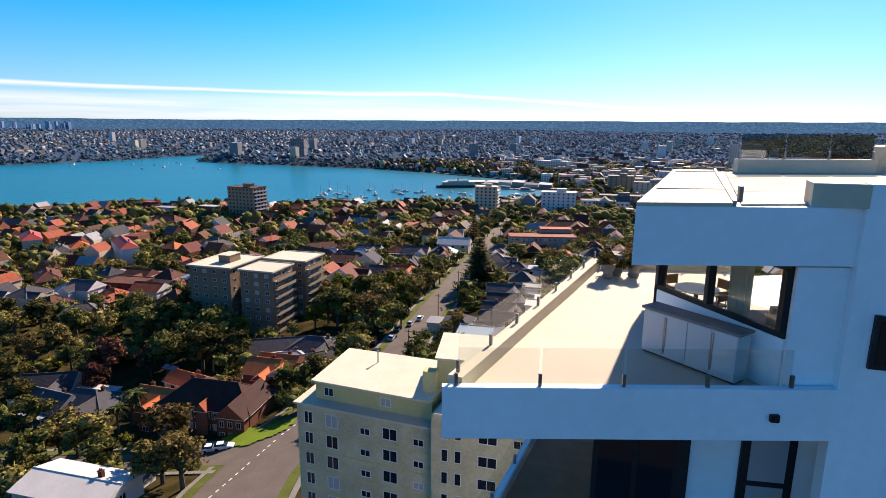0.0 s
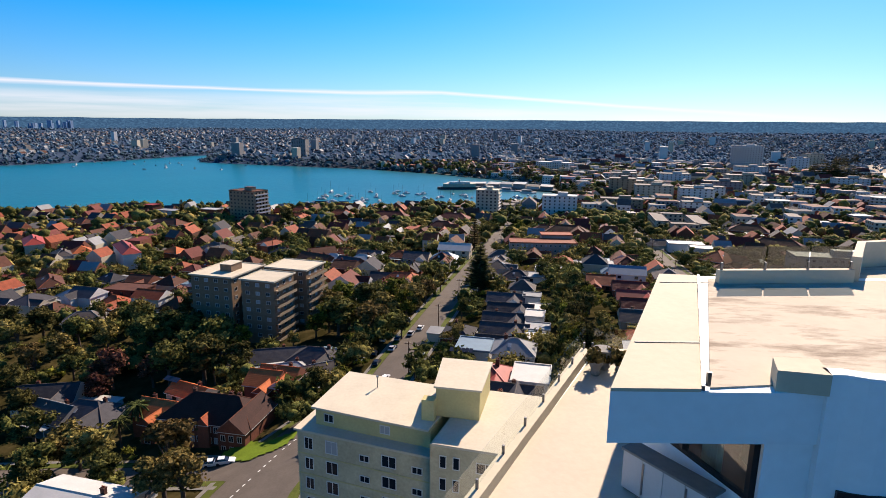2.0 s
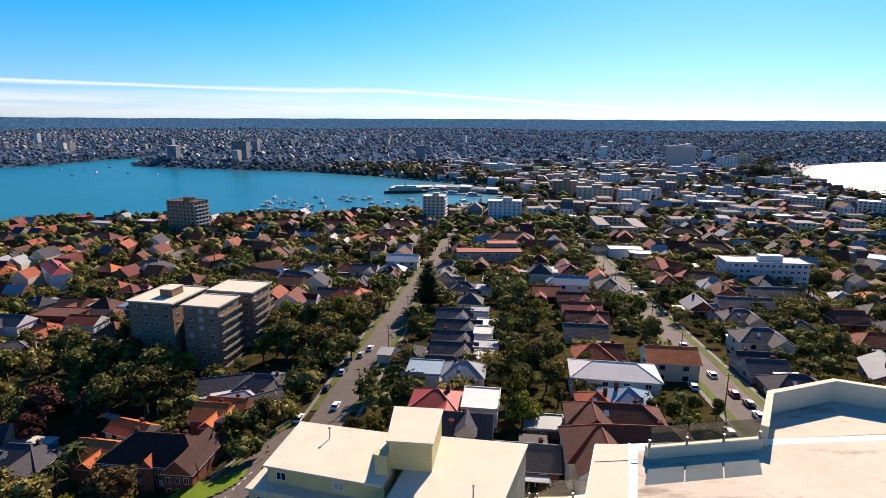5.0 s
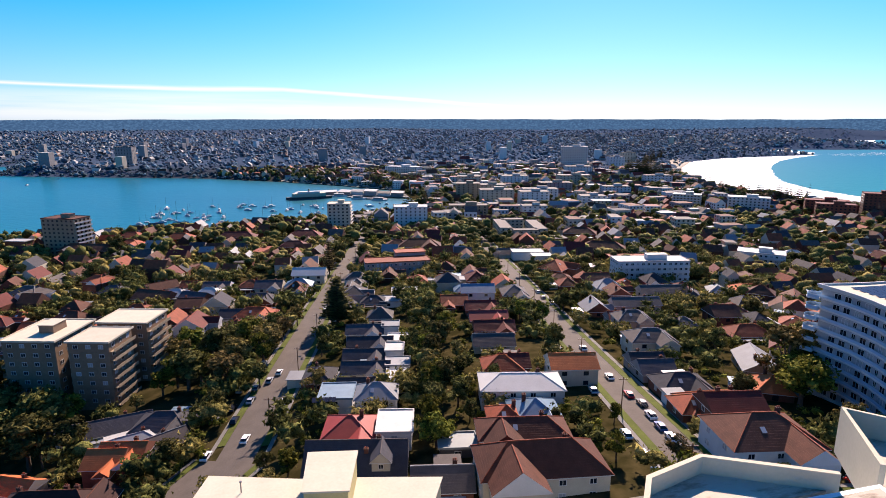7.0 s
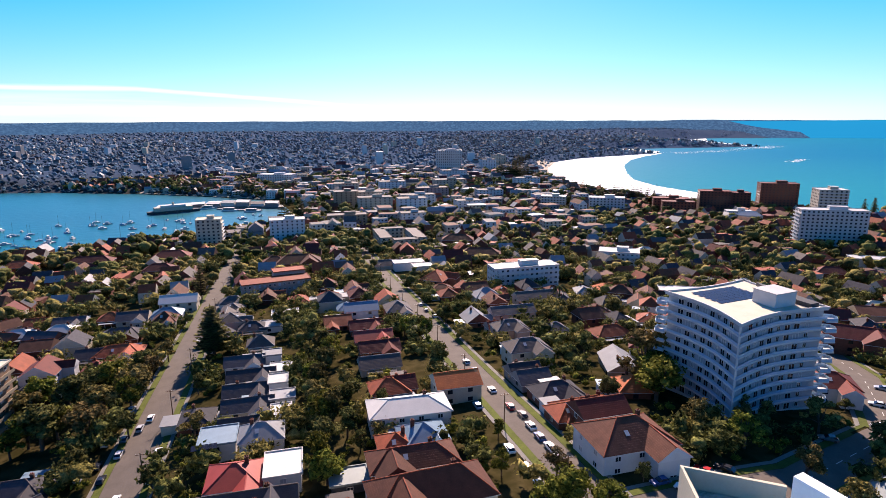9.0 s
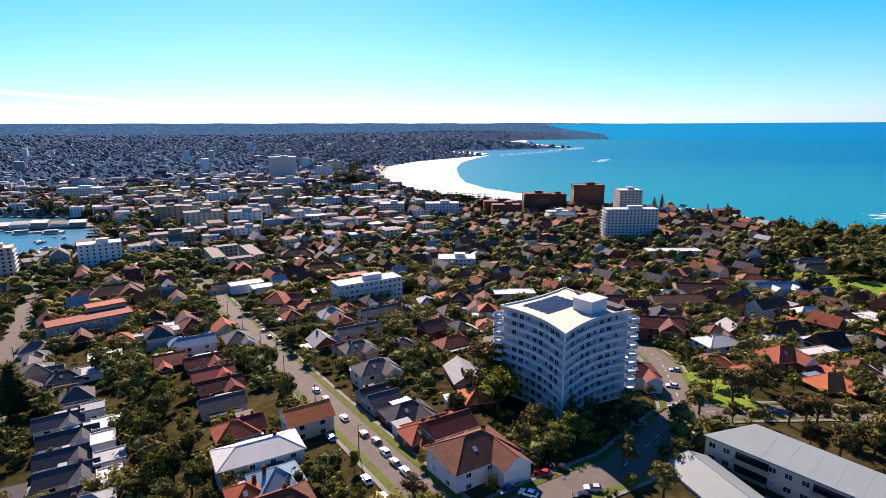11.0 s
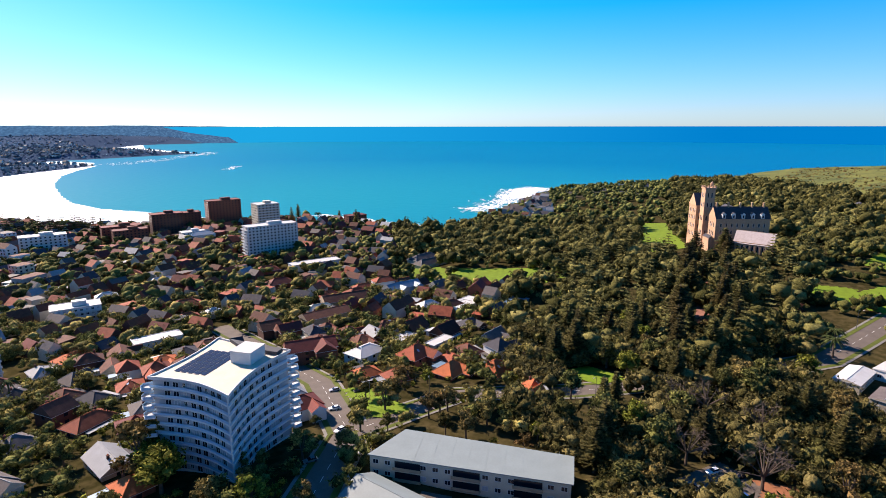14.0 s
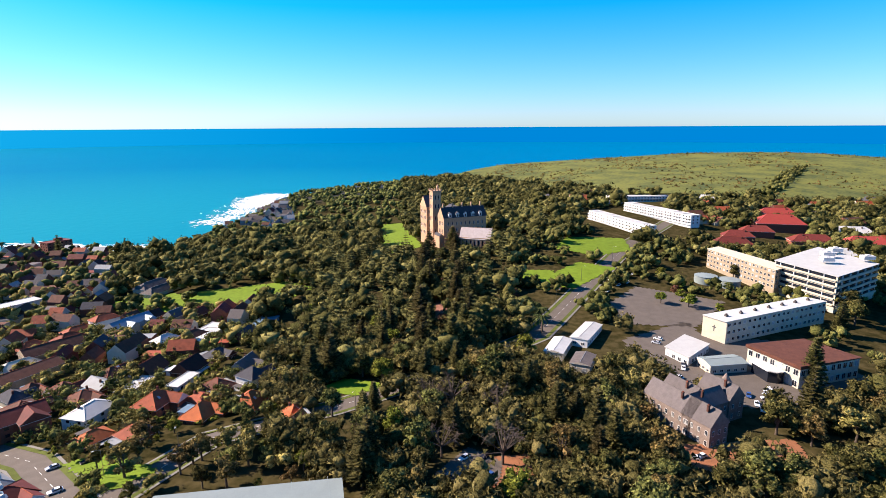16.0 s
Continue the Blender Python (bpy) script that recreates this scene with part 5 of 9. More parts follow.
def tower():
    base, sh, floors = 25.5, 2.95, 10
    ob = thing("apartment_tower", "white ten-storey apartment tower with concave fronts and stacked curved balconies", "apartment building")
    L, P, R, B = (135.2, 116.4), (128.6, 86.4), (162.2, 84.2), (167.6, 113.8)

    def bow(a, b, depth, n=10):
        """A line from a to b that curves inwards (towards the plan's middle)."""
        d = math.hypot(b[0] - a[0], b[1] - a[1])
        nx, ny = -(b[1] - a[1]) / d, (b[0] - a[0]) / d
        return [(a[0] + (b[0] - a[0]) * i / n + nx * depth * math.sin(math.pi * i / n), a[1] + (b[1] - a[1]) * i / n + ny * depth * math.sin(math.pi * i / n)) for i in range(n)]

    def plan(grow=0.0):
        pts = bow(L, P, 2.6) + bow(P, R, 2.6) + bow(R, B, 1.0) + bow(B, L, 1.6)
        cx, cy = 148.4, 100.2
        return [(cx + (x - cx) * (1 + grow), cy + (y - cy) * (1 + grow)) for x, y in pts]

    # grey instead of white puts the balcony recesses' shade into the wall colour
    part("core_wall", Geo().prism(plan(-0.055), base - 4, base + floors * sh - 0.01), mat("tower_shaded_render", (0.36, 0.36, 0.37), 0.85, vary=0.08, scale=0.5), ob)
    part("plinth", Geo().prism(plan(-0.03), base - 6, base + 0.2), WALL["white"], ob)
    for k in range(1, floors + 1):
        z = base + k * sh
        sl = part("floor_slab", Geo().prism(plan(0.0), z - 0.28, z + 0.2), WALL["white"], ob)
        if k < floors:
            part("balustrade", wall_run(plan(-0.004)[:21], 0.06, z + 0.205, z + 0.95), TOWER_GLASS, sl, "blue-tinted glass balustrade")
            for c, rz in ((L, 118), (R, -38)):
                eb = part("end_balcony", Geo().prism([(-1.2, -2.4), (1.8, -1.9), (2.4, 0), (1.8, 1.9), (-1.2, 2.4)], 0, 0.42), WALL["white"], sl, at=pose(c[0], c[1], z - 0.25, 0, 0, rz))
                part("rail", wall_run([(-1.1, -2.3), (1.75, -1.82), (2.3, 0), (1.75, 1.82), (-1.1, 2.3)], 0.06, 0.43, 1.2), TOWER_GLASS, eb)
    p = plan(-0.055)
    for k in range(floors):
        z = base + k * sh + 0.2
        for i in range(0, 20):
            (ax, ay), (bx, by) = p[i], p[i + 1]
            if i in (0, 9, 10, 19):
                continue
            rz = math.degrees(math.atan2(by - ay, bx - ax))
            wide = 2.3 if (i % 3) else 1.4
            part("window", window_mesh(wide * 0.85, 1.9 if i % 3 else 1.4, BLIND if (i * 7 + k * 3) % 5 == 0 else GLASS, TRIM, 1, False), None, ob, at=pose((ax + bx) / 2 + math.sin(math.radians(rz)) * 0.04, (ay + by) / 2 - math.cos(math.radians(rz)) * 0.04, z + (0.1 if i % 3 else 0.6), 0, 0, rz))
    part("corner_column", Geo().tube((P[0] + 0.5, P[1] + 0.5, base - 3), (P[0] + 0.5, P[1] + 0.5, base + floors * sh - 0.3), 0.3, n=10), WALL["white"], ob)
    zt = base + floors * sh
    part("roof_edge", wall_run(plan(0.012) + [plan(0.012)[0]], 0.35, zt + 0.205, zt + 0.75), WALL["white"], ob)
    part("roof_deck", Geo().prism(plan(-0.03), zt + 0.205, zt + 0.25), ROOF["cream"], ob)
    hut = part("lift_hut", Geo().prism([(149, 91), (157, 90.4), (157.8, 97.5), (149.6, 98.2)], zt + 0.21, zt + 4.1), WALL["white"], ob)
    part("roof", Geo().prism([(148.8, 90.8), (157.2, 90.2), (158, 97.7), (149.4, 98.4)], zt + 4.105, zt + 4.3), ROOF["white"], hut)
    part("plant_screen", Geo().prism([(157.5, 86.5), (161, 86.3), (165.5, 108), (159.6, 100)], zt + 0.21, zt + 1.5), WALL["dark"], ob)
    for i in range(8):
        for j in range(5):
            part("solar_panel", cached("tower_panel", lambda: Geo().box(-1.0, -0.85, 0.0, 1.0, 0.85, 0.06).mesh("solar_panel", SOLAR)), None, ob, at=pose(141.5 + i * 2.15 - j * 0.2, 110.6 - j * 2.3 - i * 0.17, zt + 0.4, 8, 0, -4.6))


tower()


# ---- brown flats ----
def flats():
    z = 9.0
    for k, (x, y, w, d, n, bal, hut) in enumerate(((-80.5, 205.5, 17, 20, 7, "l", True), (-63.0, 196.5, 13, 13, 7, "r", False), (-57.5, 214, 17, 14, 7, "r", False))):
        ob = block(x, y, w, d, n, -16, "brown", "cream", bal, "brown-brick apartment block with a pale flat roof and deep balconies", hut=hut, z=z, sh=3.05, over=0.6, seed=k, step=3.6)


flats()


# ---- college and hospital hill ----
def lancet(w, h):
    def make():
        g = Geo()
        n = 5
        arch = [(-w / 2, 0), (w / 2, 0), (w / 2, h * 0.7)] + [(w / 2 * math.cos(a), h * 0.7 + h * 0.3 * math.sin(a)) for a in (math.pi * i / (2 * n) for i in range(1, 2 * n))] + [(-w / 2, h * 0.7)]
        g.poly([(x, -0.05, z) for x, z in arch], 1)
        big = [(x * 1.25, z * 1.04 - 0.1) for x, z in arch]
        m = len(arch)
        for i in range(m):
            (ax, az), (bx, bz), (cx, cz), (dx, dz) = arch[i], arch[(i + 1) % m], big[(i + 1) % m], big[i]
            g.poly([(ax, -0.1, az), (dx, -0.1, dz), (cx, -0.1, cz), (bx, -0.1, bz)], 0)
        return g.mesh("window", [TRIM, GLASS])
    return cached(("lancet", w, h), make)


def castle():
    ob = thing("sandstone_college", "gothic sandstone college with a tall square tower and slate roofs", "college building", 478, -128, 31, -82)
    stone, slate = WALL["sandstone"], ROOF["slate"]

    def wing(name, x0, y0, x1, y1, eave, ridge, along, gablemat=stone):
        p = part(name, Geo().box(x0, y0, -6, x1, y1, eave), stone, ob)
        w, d = x1 - x0, y1 - y0
        if along == "x":
            geo, at, half = roof_geo(w, d, "gable", (ridge - eave) / (d / 2 + 0.4), 0.4), pose((x0 + x1) / 2, (y0 + y1) / 2, eave + 0.17), w
        else:
            geo, at, half = roof_geo(d, w, "gable", (ridge - eave) / (w / 2 + 0.4), 0.4), pose((x0 + x1) / 2, (y0 + y1) / 2, eave + 0.17, 0, 0, 90), d
        part("roof", geo, [slate, gablemat, stone, slate], p, at=at)
        return p

    def rows(owner, x0, x1, y, zs, n, rz, w=1.2, h=3.0):
        for z in zs:
            for i in range(n):
                t = (i + 0.5) / n
                px = x0 + (x1 - x0) * t
                part("window", lancet(w, h), None, owner, at=pose(px, y, z) if rz == 0 else pose(y, px, z, 0, 0, rz))

    main = wing("main_wing", 0, 0, 42, 14, 24, 33, "x")
    rows(main, 2, 40, -0.02, (2, 7, 12, 17.5), 9, 0)
    rows(main, 2, 12, -0.02, (3, 10, 17), 3, -90, 1.3, 4.0)
    for i in range(5):
        dm = part("dormer", Geo().box(-1.3, -1.4, 0, 1.3, 2.2, 3.2), TRIM, main, at=pose(6 + i * 7.5, 1.3, 24.4))
        part("roof", roof_geo(3.6, 2.6, "gable", 0.9, 0.2), [slate, TRIM, TRIM, slate], dm, at=pose(0, 0.4, 3.38, 0, 0, 90))
        part("window", lancet(1.2, 2.4), None, dm, at=pose(0, -1.42, 0.4))
        part("chimney", Geo().box(-0.6, -0.6, 0, 0.6, 0.6, 5.5).box(-0.8, -0.8, 5.0, 0.8, 0.8, 5.3), stone, main, at=pose(2.3 + i * 9.2, 7, 31))
    far = wing("far_wing", -3, 34, 12, 50, 30, 40, "x")
    rows(far, -2, 11, 33.98, (4, 11, 18, 24), 4, 0, 1.2, 3.5)
    rows(far, 35, 49, -3.02, (4, 11, 18, 24), 4, -90, 1.2, 3.5)
    link = wing("link_wing", 1, 14.01, 11, 33.98, 20, 27, "y")
    rows(link, 15, 33, 0.98, (2, 8, 14), 5, -90, 1.4, 3.8)
    back = wing("rear_wing", 12.02, 14.01, 40, 46, 22, 30, "y")
    tw = part("tower", Geo().box(-3.5, 17, -6, 4.5, 25, 46), stone, ob)
    rows(tw, -2.5, 3.5, 16.98, (8, 20, 31, 39), 2, 0, 1.2, 4.0)
    rows(tw, 18, 24, -3.52, (8, 20, 31, 39), 2, -90, 1.2, 4.0)
    part("parapet", Geo().box(-4, 16.5, 46.002, 5, 25.5, 47.2), stone, tw)
    for i in range(4):
        for sx, sy in ((-3.7 + i * 2.8, 16.8), (-3.7 + i * 2.8, 25.2), (-3.7, 16.8 + i * 2.8), (4.7, 16.8 + i * 2.8)):
            part("merlon", cached("merlon", lambda: Geo().box(-0.5, -0.3, 0, 0.5, 0.3, 1.4).mesh("merlon", stone)), None, tw, at=pose(sx, sy, 47.2))
    part("turret", Geo().tube((4.2, 24.6, 40), (4.2, 24.6, 50), 1.4, n=8).tube((4.2, 24.6, 50), (4.2, 24.6, 52), 1.4, 0.1, 8), stone, tw)
    ch = part("chapel", Geo().box(-13.5, -7, -6, 13.5, 7, 9), stone, ob, at=pose(23, -19, 0.5, 0, 0, -40))
    part("roof", roof_geo(27, 14, "gable", 1.2, 0.5), [mat("pale_slate", (0.50, 0.42, 0.385), 0.8, vary=0.15, scale=0.6, courses=1.4, bump=0.4), stone, stone, stone], ch, at=pose(0, 0, 7.89))
    rows(ch, -12.5, 12.5, -7.02, (2,), 7, 0, 1.2, 5)
    for i in range(8):
        part("buttress", Geo().prism([(-0.5, -1.6), (0.5, -1.6), (0.5, 0), (-0.5, 0)], -6, 7.5, 0, [(-0.5, -0.4), (0.5, -0.4), (0.5, 0), (-0.5, 0)]), stone, ch, at=pose(-12.6 + i * 3.6, -7.02, 0))
    porch = part("porch", Geo().box(-4, 1, -4, -0.02, 13, 8), stone, ob)
    part("roof", roof_geo(12, 4, "gable", 0.9, 0.3), [slate, stone, stone, slate], porch, at=pose(-2, 7, 8.17, 0, 0, 90))


castle()


def stone_school():
    ob = thing("stone_school_house", "old two-storey stone school house with steep gabled slate roofs", "school building", 160, -141, gz(160, -141), 11)
    st = mat("grey_pink_stone", (0.20, 0.155, 0.13), 0.9, vary=0.25, scale=0.8, bump=0.5, bscale=5)
    sl = mat("faded_slate", (0.105, 0.088, 0.085), 0.75, vary=0.2, scale=0.6, courses=1.4, bump=0.4)
    for k, (x, y, w, d, h, rz, pitch) in enumerate(((-2, 6, 9, 22, 8, 0, 1.1), (8, 2, 16, 9, 8, 0, 0.9), (20, 4, 8, 14, 8.5, 0, 1.1), (-2, -7, 9, 12, 8, 0, 1.1), (8, 11, 9, 14, 7.5, 0, 1.0))):
        p = part("wing", Geo().box(-w / 2, -d / 2, -4, w / 2, d / 2, h), st, ob, at=pose(y, -x + 6, 0, 0, 0, 90))
        long = w >= d
        part("roof", roof_geo(max(w, d), min(w, d), "gable", pitch, 0.35), [sl, st, st, sl], p, at=pose(0, 0, h + 0.17, 0, 0, 0 if long else 90))
        for s in range(2):
            n = max(2, int(w / 3))
            for i in range(n):
                for sy, rr in ((-d / 2 - 0.02, 0), (d / 2 + 0.02, 180)):
                    part("window", window_mesh(1.1, 1.9), None, p, at=pose((i + 0.5) / n * w - w / 2, sy, 0.8 + s * 3.8, 0, 0, rr))
            m = max(2, int(d / 3))
            for i in range(m):
                for sx, rr in ((-w / 2 - 0.02, -90), (w / 2 + 0.02, 90)):
                    part("window", window_mesh(1.1, 1.9), None, p, at=pose(sx, (i + 0.5) / m * d - d / 2, 0.8 + s * 3.8, 0, 0, rr))
        part("chimney", chimney_mesh(), None, p, at=pose(w * 0.2, d * 0.2, h + min(w, d) * 0.5 * pitch))
    part("turret", Geo().tube((6, -19, -3), (6, -19, 10), 2.2, n=8).tube((6, -19, 10), (6, -19, 14), 2.6, 0.15, 8), st, ob)


stone_school()


def shed(x, y, w, d, h, rz, roof, wall, label, kind="gable", pitch=0.25, category="building", name="low_building", base=None, wins=True, step=3.0, storeys=1, sh=3.0):
    z = min(gz(x + a * w / 3, y + b * d / 3) for a in (-1, 1) for b in (-1, 1)) if base is None else base
    occupy(x, y, w, d, rz)
    ob = thing(name, label, category, x, y, z, rz)
    part("wall", Geo().box(-w / 2, -d / 2, -3, w / 2, d / 2, h - 0.17), WALL[wall], ob)
    part("roof", roof_geo(w, d, kind, pitch, 0.35), roof_mats(roof, wall), ob, at=pose(0, 0, h))
    if wins:
        windows_on(ob, w, d, 0.1, storeys, sh, step, 1.6, 1.3, int(abs(x)), "fblr")
    return ob


def poly_block(name, corners, z0, z1, wall, roof, label, category, storeys, slope=0.0, over=0.35, sides=(0, 1), step=3.4, ww=1.6, wh=1.3):
    """A building on a free four-cornered plan (counter-clockwise), with windows along the named sides; slope: rise of the roof across it."""
    cx, cy = sum(p[0] for p in corners) / len(corners), sum(p[1] for p in corners) / len(corners)
    ob = thing(name, label, category, cx, cy, z0, 0)
    loc = [(x - cx, y - cy) for x, y in corners]
    h = z1 - z0
    part("wall", Geo().prism(loc, -4, h - 0.01), WALL[wall], ob)
    big = [(x * (1 + over / max(1, math.hypot(x, y)) * 1.4), y * (1 + over / max(1, math.hypot(x, y)) * 1.4)) for x, y in loc]
    g = Geo()
    n = len(big)
    lift = [0.0] * n
    for k in range(n):
        if k in (2, 3) and n == 4 or n == 5 and k in (2, 3):
            lift[k] = slope
    g.v = [(x, y, h) for x, y in big] + [(x, y, h + 0.3 + l) for (x, y), l in zip(big, lift)]
    g.f = [tuple(reversed(range(n))), tuple(range(n, 2 * n))] + [(i, (i + 1) % n, n + (i + 1) % n, n + i) for i in range(n)]
    g.m = [0] * len(g.f)
    part("roof", g, ROOF[roof], ob)
    for (x, y) in corners:
        OCC.append((x * 0.7 + cx * 0.3, y * 0.7 + cy * 0.3, 8))
    OCC.append((cx, cy, 10))
    sh = h / storeys
    for k in sides:
        (ax, ay), (bx, by) = loc[k], loc[(k + 1) % n]
        d = math.hypot(bx - ax, by - ay)
        rz = math.degrees(math.atan2(by - ay, bx - ax))
        m = max(1, int((d - 1) / step))
        ux, uy = (by - ay) / d, -(bx - ax) / d
        for s in range(storeys):
            for i in range(m):
                t = (i + 0.5) / m
                part("window", window_mesh(ww, wh, BLIND if (i + s) % 5 == 0 else GLASS, TRIM, 1), None, ob, at=pose(ax + (bx - ax) * t + ux * 0.02, ay + (by - ay) * t + uy * 0.02, s * sh + sh * 0.32, 0, 0, rz))
    return ob


def cross_on(ob, a, b, z, s):
    """A dark cross on the end wall that runs from a to b."""
    mx, my = (a[0] + b[0]) / 2 - ob.location.x, (a[1] + b[1]) / 2 - ob.location.y
    rz = math.degrees(math.atan2(b[1] - a[1], b[0] - a[0]))
    part("cross", Geo().box(-0.12 * s, -0.15, 0, 0.12 * s, -0.01, 2 * s).box(-0.6 * s, -0.15, 1.2 * s, 0.6 * s, -0.01, 1.42 * s), WALL["dark"], ob, at=pose(mx, my, z, 0, 0, rz))


hall = poly_block("chapel_hall", [(221.5, -204.4), (234.3, -281.1), (244.5, -276.7), (234.2, -200.8)], 27.5, 39, "cream", "white", "long cream school hall with a dark cross on its end wall", "school building", 3, 0, 0.4, (0, 2), 3.6, 2.0, 1.7)
cross_on(hall, (234.2, -200.8), (221.5, -204.4), 5.0, 1.6)
for k in range(7):
    part("roof_vent", Geo().box(-0.7, -0.7, 0, 0.7, 0.7, 0.9).tube((0, 0, 0.9), (0, 0, 1.5), 0.5, n=8), ROOF["grey"], hall, at=pose(228.5 + k * 1.7 - hall.location.x, -210 - k * 10.5 - hall.location.y, 11.8))
assembly = poly_block("assembly_hall", [(176.5, -235), (200.5, -230), (200, -197.5), (174, -200)], 25, 35, "cream", "brown", "cream assembly hall under a brown sloping roof", "school building", 2, 1.2, 0.7, (2, 3), 3.2, 2.2, 2.6)
part("bay", Geo().prism([(-7, -3), (-5, -6), (5, -6), (7, -3), (7, 0), (-7, 0)], -3, 6.5), GLASS, assembly, at=pose(187 - assembly.location.x, -198.8 - assembly.location.y, 0, 0, 0, 175))
part("porch_roof", Geo().prism([(-8, -4), (-5.5, -7), (5.5, -7), (8, -4), (8, 0), (-8, 0)], 6.55, 6.9), ROOF["white"], assembly, at=pose(187 - assembly.location.x, -198.8 - assembly.location.y, 0, 0, 0, 175))
poly_block("school_annexe", [(216, -190), (230, -187), (219, -168), (205, -170)], 25.5, 31, "white", "white", "small flat-roofed white school building", "school building", 1, 0, 0.5, (2, 3), 3.0, 1.8, 1.8)
shed(199, -183, 18, 10, 4.5, 84, "green", "cream", "low building with a grey steel roof", pitch=0.2, base=26.3)
shed(238, -121, 20, 9, 4.2, -40, "white", "cream", "low white-roofed classroom block", pitch=0.2)
shed(250, -143, 26, 9, 4.2, -46, "white", "white", "long low white-roofed classroom block", pitch=0.15)
shed(219, -124, 14, 9, 4.2, -40, "grey", "cream", "low classroom with a grey ribbed roof", pitch=0.2)
# hospital
poly_block("hospital_wing", [(285, -306.5), (349, -308), (344.7, -294.4), (280.4, -292.1)], 32, 45, "tan", "cream", "long tan-brick hospital wing with rows of windows", "hospital", 4, 0, 0.5, (2, 3), 3.2, 1.7, 1.6)
ob = poly_block("hospital_block", [(262, -352), (312, -360), (288, -298.5), (245, -300)], 31, 49, "cream", "white", "cream five-storey hospital block with long bands of windows", "hospital", 5, 0, 0.5, (), 3.2)
for k, ((ax, ay), (bx, by)) in enumerate((((288, -298.5), (245, -300)), ((245, -300), (262, -352)))):
    d = math.hypot(bx - ax, by - ay)
    rz = math.degrees(math.atan2(by - ay, bx - ax))
    for s in range(5):
        base = pose(ax - ob.location.x, ay - ob.location.y, s * 3.7 + 0.4, 0, 0, rz)
        band = part("window_band", Geo().box(1, -0.08, 0.9, d - 1, -0.02, 2.6), GLASS, ob, at=base)
        part("balcony", Geo().box(0.4, -1.0, -0.1, d - 0.4, -0.09, 0.1).box(0.4, -1.0, 0.1, d - 0.4, -0.9, 1.0), WALL["cream"], ob, at=base)
        for i in range(int(d / 10)):
            part("mullion", cached("mullion_post", lambda: Geo().box(-0.2, -0.88, 0.9, 0.2, -0.09, 2.65).mesh("mullion", WALL["white"])), None, band, at=pose(5 + i * 10, 0, 0))
for k, (x, y) in enumerate(((272, -322), (284, -336), (292, -352), (268, -350))):
    part("plant_unit", Geo().box(-3.5, -2.5, 0, 3.5, 2.5, 2.4).box(-1.2, -1.2, 2.4, 1.2, 1.2, 3.0), WALL["white"], ob, at=ob.matrix_basis.inverted() @ pose(x, y, 51, 0, 0, 70))
for x, y, w, d, r, n, c in ((447, -462, 44, 22, 60, 3, "red"), (395, -362, 30, 14, 60, 2, "maroon"), (418, -388, 26, 13, 60, 2, "maroon"), (394, -446, 36, 15, 62, 2, "maroon"), (371, -481, 36, 15, 62, 3, "red"), (411, -510, 40, 16, 62, 2, "white"), (432, -422, 28, 13, 60, 2, "maroon"), (480, -492, 36, 14, 60, 3, "red"), (350, -425, 28, 16, 62, 2, "white")):
    house(x, y, w, d, r, n, c, "brick", "hip", 0.6, 0, wins=True, group="hospital pavilions", label=f"brick hospital pavilion with a {WORDS[c]} roof")
# white terraces
for i in range(9):
    block(535 - i * 11.4, -311.5, 11, 11, 3, 180, "white", "white", "f", "white three-storey terrace house with a flat roof", "terrace house", z=36.5, hut=False, name="terrace_house", step=3.4)
for i in range(8):
    block(566 - i * 13.2, -375 - i * 0.9, 12.6, 11, 3, 184, "white", "white", "f", "white three-storey terrace house with a flat roof", "terrace house", z=38.5, hut=False, name="terrace_house", step=3.4)
block(618, -420, 16, 80, 3, -14, "white", "white", "l", "long white apartment building with grey balconies", z=39, hut=False, step=3.6)
block(578, -480, 34, 16, 4, -150, "white", "white", "f", "white four-storey apartment building beside the avenue", z=37, step=3.6)
shed(690, -330, 26, 14, 8, -20, "slate", "tan", "large house with a dark hipped roof among the trees", "hip", 0.6, "house", "house", storeys=2)
# water tanks
for x, y in ((311, -266), (301, -276)):
    t = thing("water_tank", "round pale-green water tank with a low roof", "water tank", x, y, gz(x, y), 0, "water tanks")
    part("wall", Geo().tube((0, 0, -1), (0, 0, 5), 7.2, n=32), ROOF["green"], t)
    part("roof", Geo().tube((0, 0, 5.0), (0, 0, 5.7), 7.4, 1.0, 32), ROOF["green"], t)
# gatehouse
g = shed(203, 4, 6, 5, 3.2, -30, "orange", "sandstone", "small stone gatehouse with a steep orange roof", "gable", 1.1, "gatehouse", "gatehouse")


